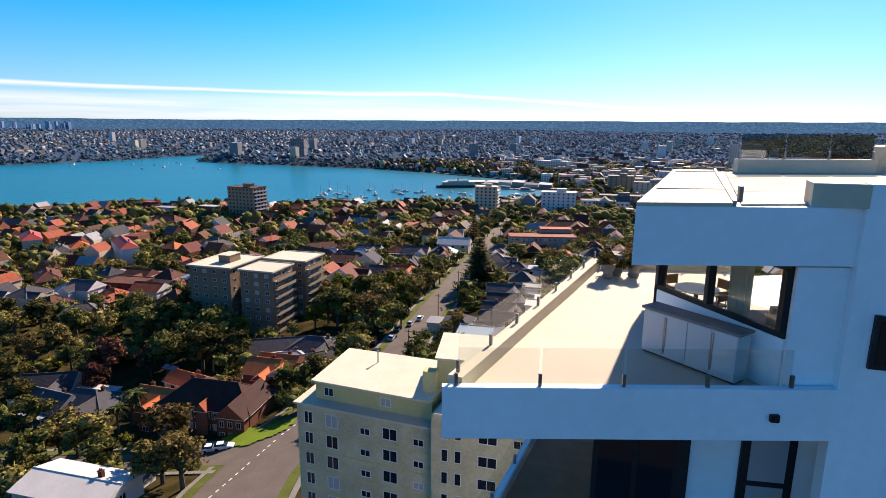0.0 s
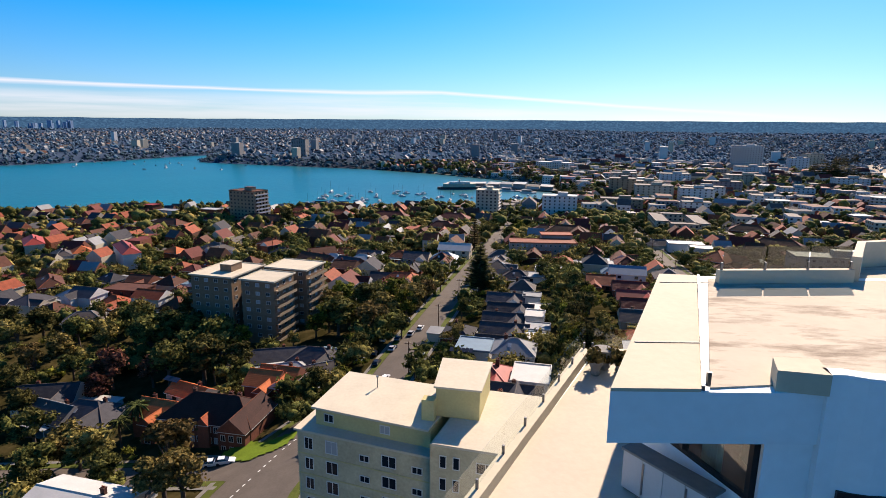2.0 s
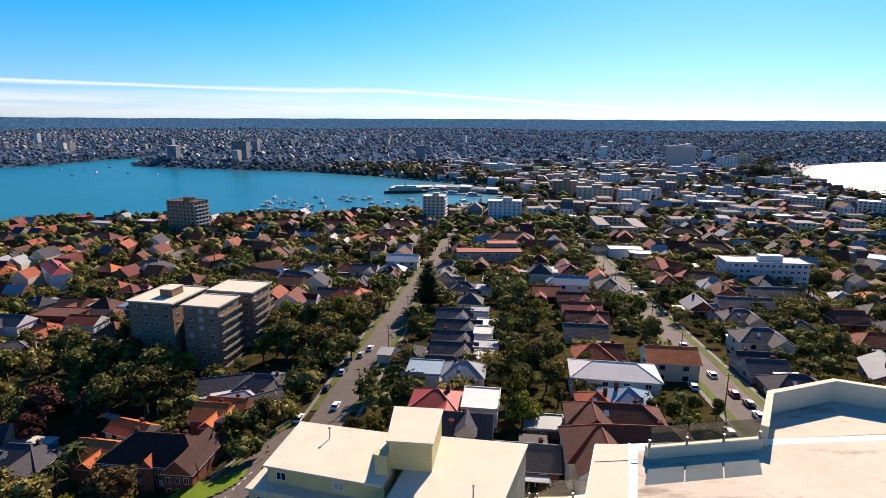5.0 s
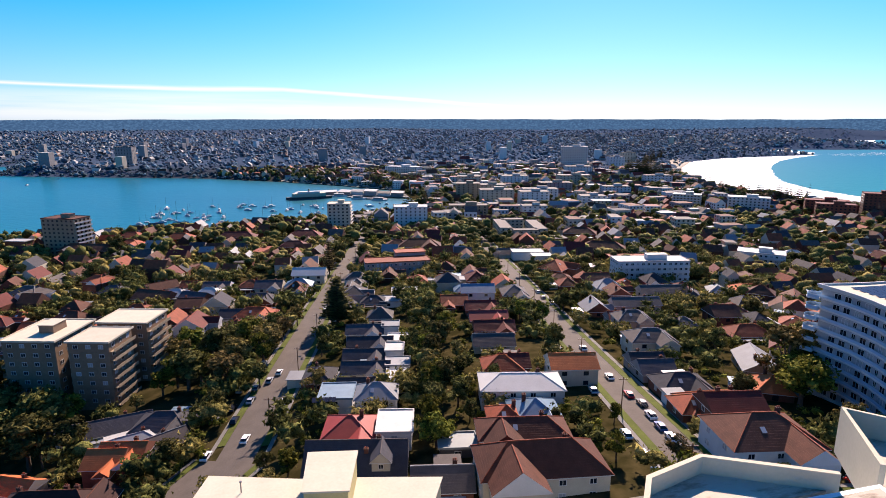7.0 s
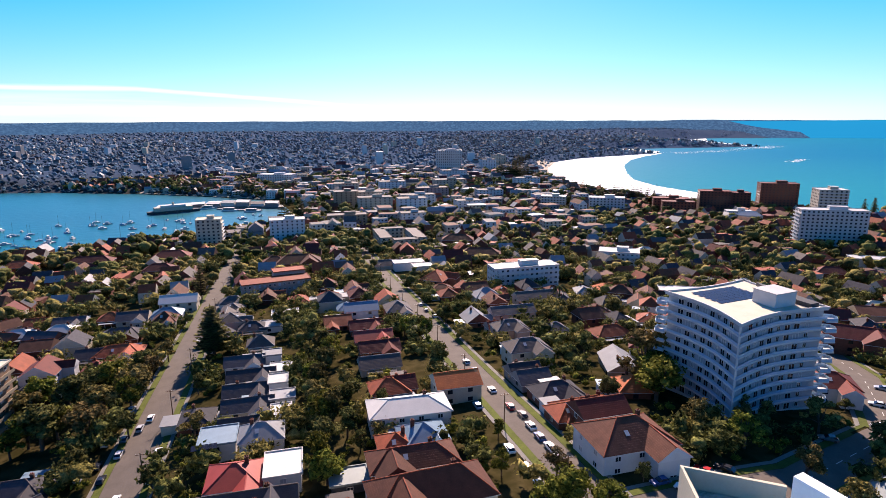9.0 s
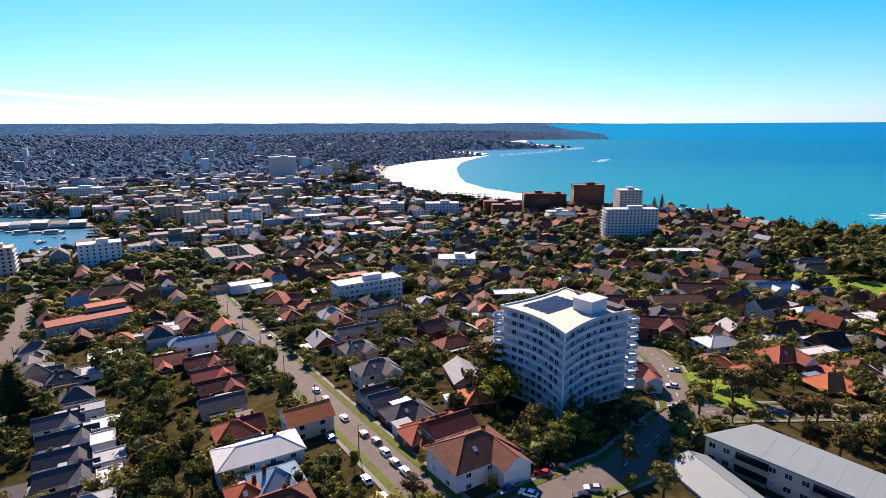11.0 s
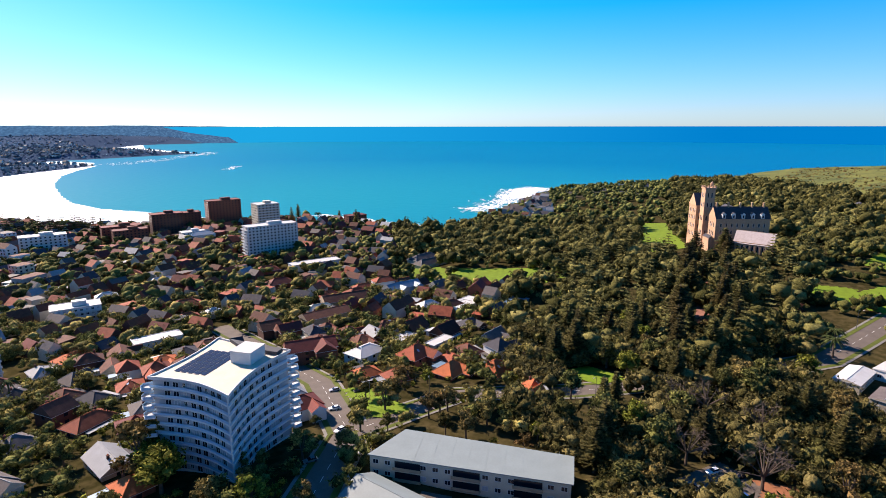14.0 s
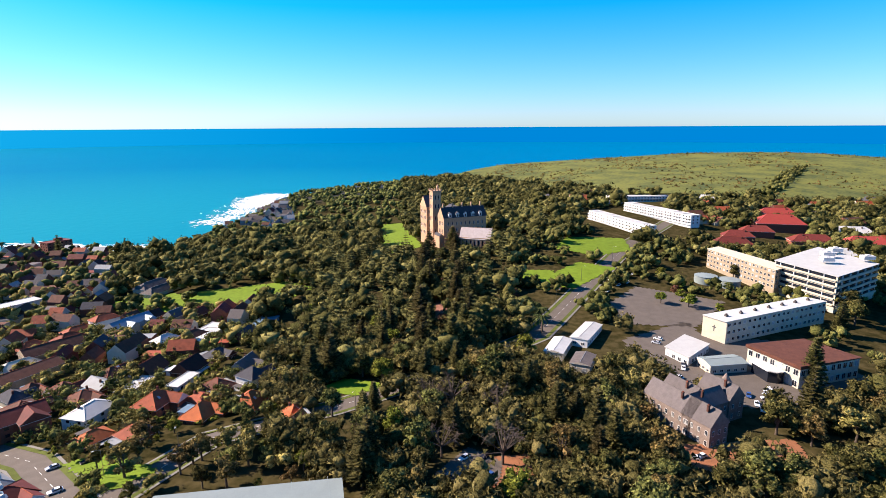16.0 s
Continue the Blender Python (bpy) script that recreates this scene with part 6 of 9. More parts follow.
def patch(name, pts, m, label, category, lift=0.3):
    """A flat area that follows the ground: a fan of small cells inside an outline."""
    xs, ys = [p[0] for p in pts], [p[1] for p in pts]
    g = Geo()
    step = 0.8 if (max(xs) - min(xs)) < 30 else 2.0 if (max(xs) - min(xs)) < 250 else 5.0
    x0, y0 = min(xs), min(ys)
    nx, ny = int((max(xs) - x0) / step) + 2, int((max(ys) - y0) / step) + 2
    gx, gy = np.meshgrid(np.arange(nx) * step + x0, np.arange(ny) * step + y0, indexing="ij")
    inside = shore(pts, gx, gy) < 0
    hz_ = np.maximum(land(gx, gy), 0.3 if lift > 0.1 else 0.0) + lift
    ids = {}
    for i in range(nx - 1):
        for j in range(ny - 1):
            if inside[i, j] or inside[i + 1, j + 1]:
                f = []
                for a, b in ((i, j), (i + 1, j), (i + 1, j + 1), (i, j + 1)):
                    if (a, b) not in ids:
                        ids[a, b] = len(g.v)
                        g.v.append((float(gx[a, b]), float(gy[a, b]), float(hz_[a, b])))
                    f.append(ids[a, b])
                g.f.append(tuple(f))
                g.m.append(0)
    structure(name, g, m, label, category)


LAWNS = [
    [(457, 140), (430, 120), (420, 60), (408, 15), (430, -12), (465, 10), (470, 80), (478, 135)],
    [(385, -225), (415, -205), (450, -235), (435, -280), (395, -262)],
    [(322, -172), (345, -160), (372, -205), (352, -222)],
    [(350, -148), (375, -150), (362, -178), (345, -165)],
    [(700, -100), (690, -130), (500, -112), (492, -85), (560, -80)],
    [(224, -20), (238, -4), (247, -18), (233, -34)],
    [(262, 20), (275, 5), (262, -12), (250, 0)],
    [(-49.5, 115.1), (-47, 121), (-41, 117), (-34, 120.5), (-34.5, 114), (-41.7, 109.5)],
    [(178, 62), (205, 84), (210, 72), (186, 50)],
]
for k, pts in enumerate(LAWNS):
    patch(f"lawn_{k + 1}", pts, GRASS, "mown bright-green lawn", "lawn", 0.35)
patch("forecourt", [(285, -175), (312, -215), (276, -250), (245, -205), (258, -176)], ASPHALT, "grey school forecourt", "forecourt", 0.2)
patch("flats_drive", [(119, -8), (135, -12), (138, 34), (124, 36)], ASPHALT, "grey drive beside the flats", "drive", 0.2)
patch("car_park", [(166, -168), (205, -148), (240, -160), (252, -205), (236, -200), (214, -240), (172, -240), (163, -200)], ASPHALT, "grey car park of the school", "car park", 0.2)
def surf_glare_mat():
    # foam, with the sun's glare off the water painted in as white
    m = water_material("foam_and_sun_glare", (0.10, 0.27, 0.30), (0.66, 0.70, 0.68), 0.5, 0.25, 1.0)
    ramp = [q for q in m.node_tree.nodes if q.type == "VALTORGB"][0].color_ramp
    ramp.elements[0].position, ramp.elements[1].position = 0.36, 0.46
    wide = [q for q in m.node_tree.nodes if q.type == "TEX_NOISE"][0]
    wide.inputs["Scale"].default_value, wide.inputs["Detail"].default_value = 0.018, 7
    m.node_tree.nodes["Principled BSDF"].inputs["Specular IOR Level"].default_value = 0.9
    return m


SURF_GLARE = surf_glare_mat()
for name, pts in (("surf_north_beach", [(1640, 1500), (1760, 1600), (1830, 1800), (1705, 1880), (1560, 1705)]), ("surf_far_beach", [(2520, 1720), (2950, 2330), (3573, 2835), (3100, 2640), (2700, 2500), (2400, 2010)])):
    patch(name, pts, SURF_GLARE, "white surf and painted sea glints off a far beach", "surf", 0.05)
# outline takes in the stretch of sea whitened by sun glare
patch("surf_shallows", [(690, 425), (642, 515), (610, 600), (642, 760), (722, 930), (852, 1120), (1012, 1290), (1213, 1400), (1640, 1482), (1450, 1380), (1280, 1270), (1130, 1140), (1010, 1020), (900, 900), (818, 800), (770, 700), (752, 610), (738, 540), (718, 480)], SURF_GLARE, "foaming shallows off the beach with the sun's glare painted white", "surf", 0.05)
DIRT = mat("orange_gravel", (0.232, 0.0963, 0.0451), 0.95, vary=0.2, scale=0.3, bump=0.4, bscale=4)
for k, pts in enumerate(([(128, -128), (140, -114), (149, -119), (143, -165), (131, -160)], [(140, -45), (158, -48), (155, -72), (142, -70)])):
    patch(f"gravel_{k + 1}", pts, DIRT, "orange gravel drive", "drive", 0.3)
patch("beach_sand", [(600, 590), (640, 515), (690, 420), (672, 405), (600, 500), (565, 590), (600, 770), (690, 950), (830, 1150), (1000, 1330), (1015, 1290), (850, 1110), (720, 925), (645, 760)], SAND, "pale sand of the surf beach", "beach", 0.6)
patch("harbour_beach", [(150, 842), (75, 932), (-20, 1028), (-20, 1040), (85, 945), (165, 850)], SAND, "pale strip of harbour beach", "beach", 0.5)


# ---- houses along the streets ----
OCC += [(-8, 110, 9), (-6, 122, 8), (-12, 133, 5), (147, -4, 12), (148, 10, 13), (149, 24, 13), (150, 40, 13), (134, 0, 9), (132, 14, 9), (131, 28, 9), (-4, 68, 20), (18, 17, 30), (148, 100, 24), (-70, 205, 26), (485, -145, 45), (160, -141, 22), (470, -290, 26), (440, -275, 22), (510, -320, 26), (540, -380, 22), (600, -420, 30), (480, -340, 26), (330, -262, 18), (425, -435, 34), (385, -405, 22), (400, -365, 22), (308, -268, 18), (268, -228, 18), (205, -26, 15), (190, -10, 11), (222, -150, 10), (210, -165, 12), (192, -190, 10), (137, -124, 8), (138, -140, 8), (137, -156, 8), (150, -58, 9), (-41, 115, 6), (-47, 118, 5), (-36, 116, 5)]
dark_house = house(10.5, 111.5, 21, 12, -13, 2, "slate", "dark", "gable", 0.6, 0)
dormer = part("dormer", Geo().box(-1.9, -3.2, -1.5, 1.9, 2.5, 1.5), WALL["cream"], dark_house, at=pose(5.5, -2.4, 7.2))
part("roof", roof_geo(6.0, 4.0, "gable", 1.0, 0.3), roof_mats("slate", "cream"), dormer, at=pose(0, -0.3, 1.68, 0, 0, 90))
part("window", window_mesh(1.1, 1.1), None, dormer, at=pose(0, -3.22, 0.1))
part("chimney", chimney_mesh(), None, dark_house, at=pose(2.2, -2.2, 8.6))
house(209.5, 5.5, 8, 6.5, 20, 1, "orange", "cream", "hip", 0.8, 0)
house(10.5, 127.0, 12, 11, -13, 2, "red", "white", "hip", 0.45, 1)
house(21.0, 124.0, 8, 10, -13, 2, "white", "white", "flat", 0.5, 0)
house(9.1, 150.6, 9, 9, -12, 2, "blue", "white", "flat", 0.5, 0)
house(19.5, 144.6, 11, 9, -12, 2, "steel", "white", "hip", 0.5, 0)
house(17.5, 158.3, 15, 8, -12, 1, "slate", "white", "gable", 0.5, 1)
house(19.8, 171.6, 15, 8, -12, 1, "slate", "cream", "gable", 0.5, 1)
house(21.4, 183.5, 15, 8, -12, 1, "slate", "white", "gable", 0.5, 1)
house(24.5, 196.0, 16, 8, -12, 1, "slate", "white", "gable", 0.5, 1)
house(24.5, 211.7, 14, 8, -12, 1, "slate", "white", "gable", 0.5, 1)
house(44.2, 253.3, 14, 9, -12, 1, "steel", "white", "flat", 0.5, 0)
house(33.9, 254.3, 12, 9, -12, 1, "slate", "cream", "hip", 0.5, 0)
house(51.1, 268.4, 12, 9, -12, 1, "white", "white", "flat", 0.5, 0)
house(45.0, 94.0, 25, 12, -9, 2, "brown", "cream", "hip", 0.58, -1)
house(47.0, 107.5, 20, 9, -12, 2, "brown", "brick", "hip", 0.5, -1)
house(48.2, 120.5, 9, 9, -12, 1, "terracotta", "cream", "hip", 0.5, 0)
house(55.6, 119.9, 12, 12, -12, 1, "blue", "cream", "hip", 0.5, 1)
house(57.5, 134.0, 22, 11, -14, 2, "white", "white", "hip", 0.35, 0)
house(60.2, 155.6, 12, 10, -12, 1, "terracotta", "brick", "hip", 0.5, 0)
house(64.2, 156.0, 9, 9, -12, 1, "maroon", "brick", "gable", 0.5, 0)
house(65.6, 178.2, 14, 9, -12, 1, "grey", "cream", "gable", 0.5, 0)
house(71.6, 194.4, 15, 9, -12, 1, "maroon", "brick", "gable", 0.5, 1)
house(74.1, 208.0, 15, 9, -12, 1, "red", "brick", "gable", 0.5, 1)
house(77.3, 224.2, 15, 9, -12, 1, "maroon", "brick", "gable", 0.5, 1)
house(81.3, 243.8, 15, 9, -12, 2, "blue", "white", "gable", 0.5, 0)
house(78.9, 258.8, 9, 9, -12, 1, "blue", "white", "hip", 0.5, 0)
house(92.9, 88.2, 19, 14, -12, 2, "brown", "white", "hip", 0.5, 1)
house(99.5, 108.3, 17, 12, -12, 1, "terracotta", "brick", "hip", 0.5, 1)
house(93.4, 109.6, 9, 9, -12, 1, "terracotta", "brick", "hip", 0.5, 1)
house(98.0, 102.6, 13, 9, -12, 2, "maroon", "brick", "gable", 0.5, 0)
house(100.7, 123.6, 14, 10, -12, 1, "slate", "brick", "hip", 0.5, 1)
house(102.7, 143.0, 10, 9, -12, 1, "slate", "grey", "gable", 0.5, 0)
house(101.2, 136.3, 10, 9, -12, 1, "slate", "grey", "gable", 0.5, 0)
house(114.0, 157.6, 15, 10, -12, 2, "grey", "cream", "hip", 0.5, 1)
house(123.8, 183.1, 13, 9, -12, 2, "grey", "pink", "hip", 0.5, 1)
house(125.7, 192.2, 12, 9, -12, 1, "maroon", "pink", "gable", 0.5, 0)
house(139.5, 204.7, 20, 8, -12, 2, "grey", "pink", "gable", 0.5, 0)
house(168.5, 226.1, 22, 9, -12, 2, "grey", "cream", "gable", 0.5, 0)
house(145.0, 180.4, 10, 9, -12, 1, "grey", "cream", "hip", 0.5, 0)
house(136.6, 135.1, 16, 10, 60, 1, "steel", "tan", "gable", 0.5, 0)
house(123.3, 115.9, 10, 9, 60, 1, "orange", "brick", "hip", 0.5, 0)
house(163.4, 167.4, 16, 10, -12, 1, "terracotta", "brick", "hip", 0.5, 0)
house(186.1, 226.6, 14, 9, 60, 1, "grey", "cream", "hip", 0.5, 0)
house(209.1, 236.7, 12, 9, 60, 1, "steel", "cream", "hip", 0.5, 0)
house(143.5, 289.5, 17, 14, 40, 2, "terracotta", "brick", "hip", 0.5, 1)
house(137.6, 356.9, 16, 10, -12, 1, "grey", "cream", "gable", 0.5, 0)
house(149.8, 345.7, 20, 10, -12, 2, "white", "white", "flat", 0.5, 0)
house(210.6, 351.9, 30, 14, -30, 2, "brown", "brick", "hip", 0.5, 0)
house(210.5, 318.4, 28, 9, -12, 2, "terracotta", "brick", "flat", 0.5, 0)
house(225.9, 414.7, 26, 14, -30, 2, "brown", "brick", "hip", 0.5, 0)
house(152.3, 328.2, 12, 9, -12, 2, "white", "white", "flat", 0.5, 0)
house(85.6, 389.6, 30, 15, -12, 2, "brown", "brick", "hip", 0.5, 1)
house(70.9, 397.6, 16, 12, -12, 2, "brown", "brick", "hip", 0.5, 0)
house(7.5, 461.3, 26, 14, -12, 2, "maroon", "brick", "hip", 0.5, 0)
house(-1.3, 418.6, 20, 12, -12, 2, "maroon", "brick", "hip", 0.5, 0)
house(-45.6, 473.2, 30, 12, -12, 2, "maroon", "brick", "hip", 0.5, 0)
house(-88.8, 480.5, 20, 12, -12, 2, "terracotta", "brick", "hip", 0.5, 0)
house(-127.1, 496.5, 18, 12, -12, 2, "terracotta", "brick", "hip", 0.5, 0)
house(6.6, 321.6, 18, 10, -12, 2, "white", "cream", "gable", 0.5, 0)
house(0.4, 308.8, 14, 10, -12, 1, "blue", "white", "hip", 0.5, 0)
house(-15.0, 312.2, 14, 10, -12, 1, "slate", "cream", "gable", 0.5, 1)
house(-25.0, 318.4, 12, 10, -12, 1, "terracotta", "brick", "hip", 0.5, 0)
house(-19.3, 285.8, 18, 10, -12, 1, "slate", "brick", "hip", 0.5, 1)
house(-19.2, 259.7, 18, 10, -12, 1, "terracotta", "brick", "hip", 0.5, 1)
house(-28.6, 261.9, 12, 9, -12, 1, "slate", "grey", "gable", 0.5, 0)
house(-43.0, 323.1, 14, 9, -12, 1, "slate", "white", "gable", 0.5, 1)
house(-45.7, 311.2, 13, 9, -12, 1, "white", "white", "hip", 0.5, 0)
house(-62.9, 315.6, 13, 9, -12, 1, "white", "cream", "hip", 0.5, 0)
house(-57.5, 331.5, 10, 9, -12, 1, "terracotta", "brick", "gable", 0.5, 0)
house(-73.9, 334.6, 16, 10, 30, 1, "brown", "cream", "gable", 0.5, 0)
house(-98.3, 336.2, 14, 10, -12, 1, "slate", "brick", "hip", 0.5, 0)
house(-75.5, 290.8, 14, 10, -12, 1, "terracotta", "brick", "hip", 0.5, 0)
house(-114.0, 366.1, 14, 10, -12, 1, "brown", "brick", "hip", 0.5, 0)
house(-57.0, 172.6, 24, 9, 12, 1, "slate", "white", "gable", 0.5, 0)
house(-39.1, 165.6, 16, 11, -12, 1, "slate", "grey", "hip", 0.5, 1)
house(-40.5, 152.4, 18, 10, 30, 1, "grey", "cream", "gable", 0.5, 0)
house(-46.8, 158.0, 16, 9, 20, 1, "steel", "cream", "hip", 0.5, 0)
house(-45.1, 148.1, 11, 9, -12, 2, "orange", "brick", "gable", 0.5, 1)
house(-48.7, 146.6, 9, 9, -12, 2, "orange", "brick", "gable", 0.5, 1)
house(26.3, 99.5, 12, 9, -12, 1, "grey", "brick", "gable", 0.5, 0)
house(33.3, 112.8, 8, 6, -12, 1, "green", "dark", "flat", 0.5, 0)
house(-70.3, 146.9, 12, 7, -25, 2, "orange", "cream", "gable", 0.5, 0)
house(-74.5, 137.5, 10, 9, -15, 2, "orange", "brick", "gable", 0.5, 1)
house(-114.8, 153.2, 16, 12, 10, 1, "slate", "white", "gable", 0.5, 1)
house(-97.5, 143.8, 18, 12, -10, 1, "slate", "dark", "hip", 0.5, 1)
house(-106.9, 143.8, 14, 10, -20, 1, "grey", "grey", "gable", 0.5, 0)
white_house = house(-66.5, 92.5, 19, 10, -14, 2, "white", "white", "gable", 0.22, 0, lift=1.0)
for px in (4.5, 9.3):
    part("veranda_post", Geo().box(-0.18, -0.18, -2, 0.18, 0.18, 5.9), WALL["white"], white_house, at=pose(px, -7.6, 0))
part("veranda_roof", Geo().prism([(4.0, -8.0), (9.8, -8.0), (9.8, -5.6), (4.0, -5.6)], 5.9, 6.1), ROOF["white"], white_house)
part("veranda_floor", Geo().prism([(4.0, -8.0), (9.8, -8.0), (9.8, -5.01), (4.0, -5.01)], 2.9, 3.1), WALL["white"], white_house)
house(-252.5, 340.8, 26, 10, -52, 3, "red", "cream", "hip", 0.5, 0)
house(-184.4, 321.4, 34, 9, -52, 3, "red", "white", "hip", 0.5, 0)
house(-214.4, 327.1, 12, 10, -52, 2, "orange", "white", "hip", 0.5, 0)
house(-220.9, 319.0, 14, 9, -52, 2, "grey", "white", "hip", 0.5, 0)
house(-165.6, 340.5, 12, 10, -20, 1, "orange", "brick", "hip", 0.5, 0)
house(-137.3, 335.3, 18, 12, -30, 2, "grey", "white", "hip", 0.5, 1)
house(-109.9, 352.4, 14, 10, -30, 2, "terracotta", "brick", "hip", 0.5, 1)
house(-122.3, 336.2, 10, 9, -30, 1, "white", "white", "flat", 0.5, 0)
house(-186.0, 258.1, 20, 10, -52, 2, "brown", "brick", "hip", 0.5, 0)
house(-167.6, 245.9, 12, 8, -30, 1, "blue", "white", "hip", 0.5, 0)
house(-143.1, 248.5, 18, 11, -10, 2, "brown", "brick", "flat", 0.5, 0)
house(-142.4, 213.8, 14, 9, 20, 1, "grey", "cream", "hip", 0.5, 0)
house(-166.9, 275.9, 12, 9, -30, 1, "slate", "cream", "hip", 0.5, 0)
house(-102.5, 288.5, 18, 12, -30, 1, "brown", "brick", "hip", 0.5, 0)
house(-72.6, 314.3, 20, 12, -30, 1, "brown", "brick", "gable", 0.5, 0)
house(-51.5, 303.3, 14, 10, -30, 1, "slate", "brick", "gable", 0.5, 0)
house(-200.2, 483.4, 16, 9, -20, 3, "white", "brick", "flat", 0.5, 0)
house(-263.6, 508.1, 10, 10, -20, 3, "red", "brick", "flat", 0.5, 0)
house(-242.3, 494.6, 20, 10, -20, 2, "steel", "white", "flat", 0.5, 0)
house(-210.5, 427.7, 26, 12, -20, 2, "brown", "brick", "hip", 0.5, 0)
house(-144.5, 452.3, 40, 12, -20, 2, "brown", "darkbrick", "hip", 0.5, 0)
house(-119.5, 462.3, 16, 12, -10, 2, "terracotta", "brick", "hip", 0.5, 1)
house(-331.6, 432.7, 26, 10, -40, 1, "grey", "cream", "hip", 0.5, 0)
house(-277.0, 429.9, 20, 10, -40, 2, "brown", "brick", "hip", 0.5, 0)
house(245.8, 115.7, 24, 12, -55, 3, "maroon", "brick", "gable", 0.5, 1)
house(354.6, 139.4, 30, 12, -50, 2, "brown", "tan", "gable", 0.5, 0)
house(338.5, 150.1, 20, 10, -50, 1, "cream", "tan", "hip", 0.5, 0)
house(393.6, 138.5, 18, 10, -50, 1, "terracotta", "brick", "hip", 0.5, 0)
house(405.2, 126.4, 16, 10, -50, 2, "terracotta", "white", "hip", 0.5, 0)
house(395.1, 103.0, 14, 10, -40, 2, "blue", "blue", "gable", 0.5, 1)
house(354.2, 79.9, 14, 9, -40, 1, "white", "cream", "hip", 0.5, 0)
house(353.1, 63.9, 16, 12, -35, 1, "brown", "brick", "hip", 0.5, 0)
house(481.8, 105.3, 34, 12, -35, 1, "grey", "cream", "hip", 0.5, 0)
house(259.4, 212.4, 24, 10, -40, 2, "white", "white", "flat", 0.5, 0)
house(306.7, 226.5, 14, 10, -40, 1, "terracotta", "brick", "hip", 0.5, 0)
house(318.5, 216.2, 12, 10, -40, 1, "white", "white", "hip", 0.5, 0)
house(340.6, 316.1, 14, 10, -45, 1, "white", "cream", "hip", 0.5, 0)
house(398.8, 348.4, 24, 12, -45, 1, "terracotta", "brick", "hip", 0.5, 0)
house(386.5, 304.7, 20, 10, -45, 1, "white", "cream", "hip", 0.5, 0)
house(332.4, 245.8, 20, 12, -45, 1, "terracotta", "brick", "hip", 0.5, 0)
house(435.1, 239.6, 20, 12, -45, 1, "terracotta", "brick", "hip", 0.5, 0)
house(398.6, 209.4, 20, 12, -45, 1, "maroon", "brick", "hip", 0.5, 0)
house(459.0, 206.1, 44, 12, -45, 2, "white", "white", "flat", 0.5, 0)
house(560.7, 384.2, 26, 12, -45, 2, "white", "white", "hip", 0.5, 0)
house(351.7, 57.2, 22, 10, -25, 1, "white", "white", "flat", 0.5, 0)
house(359.6, 22.3, 20, 11, -20, 1, "blue", "blue", "flat", 0.5, 0)
house(498.3, 116.3, 30, 12, -30, 1, "grey", "cream", "hip", 0.5, 0)
house(384.6, 111.7, 14, 11, -35, 2, "blue", "cream", "gable", 0.5, 1)
house(370.4, 136.1, 16, 11, -40, 2, "terracotta", "white", "hip", 0.5, 0)
house(370.5, 156.6, 16, 11, -40, 1, "terracotta", "brick", "hip", 0.5, 0)

for args in ((248, 88, 17, 12, -28, 2, "white", "white", "hip", 0.38, 0), (245, 62, 15, 12, -28, 2, "terracotta", "brick", "hip", 0.6, 1), (229, 42, 14, 11, -28, 1, "orange", "brick", "hip", 0.6, 1), (232, 23, 14, 12, -28, 1, "orange", "brick", "hip", 0.6, 0), (281, 29, 15, 12, -28, 1, "grey", "grey", "gable", 0.7, 1), (303, 77, 14, 12, -28, 1, "brown", "darkbrick", "gable", 0.7, 0), (295, 57, 14, 12, -28, 1, "darkbrown", "darkbrick", "gable", 0.7, 0), (281, 79, 18, 7, -28, 1, "white", "white", "flat", 0.5, 0), (277, 57, 16, 6, -28, 1, "white", "white", "flat", 0.5, 0), (363, 56, 20, 9, -28, 1, "white", "white", "flat", 0.5, 0), (318, 138, 30, 12, -40, 2, "brown", "tan", "gable", 0.4, 0), (410, 112, 11, 10, -35, 1, "brown", "darkbrick", "gable", 0.6, 0), (409, 98, 11, 10, -35, 1, "darkbrown", "brick", "gable", 0.6, 0), (405, 83, 11, 10, -35, 1, "grey", "cream", "gable", 0.6, 0), (401, 68, 11, 10, -35, 1, "brown", "darkbrick", "gable", 0.6, 0)):
    house(*args)


# red-brick mansion on the corner
def mansion():
    ob = house(-55.0, 128.0, 24, 12, -11, 2, "darkbrown", "brick", "hip", 0.6, 0, lift=2.2, wins=False, label="large dark red-brick house with rows of white windows")
    for s in range(2):
        for i in range(7):
            part("window", window_mesh(1.7, 1.6, BLIND if (i + s) % 3 == 0 else GLASS, TRIM, 2), None, ob, at=pose(-10.6 + i * 2.3, -6.02, 1.0 + s * 2.8))
    w = part("side_wing", Geo().box(5, -8.4, -3, 11.9, 5.9, 5.9), WALL["brick"], ob)
    part("roof", roof_geo(14.3, 6.9, "gable", 0.85, 0.4), roof_mats("darkbrown", "brick"), w, at=pose(8.45, -1.25, 6.07, 0, 0, 90))
    for s in range(2):
        for i in range(3):
            part("window", window_mesh(1.2, 1.6), None, w, at=pose(6.3 + i * 2.1, -8.42, 0.8 + s * 2.8))
    for x in (-7, 3):
        part("chimney", chimney_mesh(), None, ob, at=pose(x, 1.5, 9.4))
    gb = part("front_gable", Geo().box(-1.5, -6.7, 0, 1.5, -5.8, 5.9), WALL["brick"], ob)
    part("roof", roof_geo(3.6, 3.0, "gable", 1.1, 0.2), roof_mats("terracotta", "brick"), gb, at=pose(0, -5.1, 6.07, 0, 0, 90))


mansion()
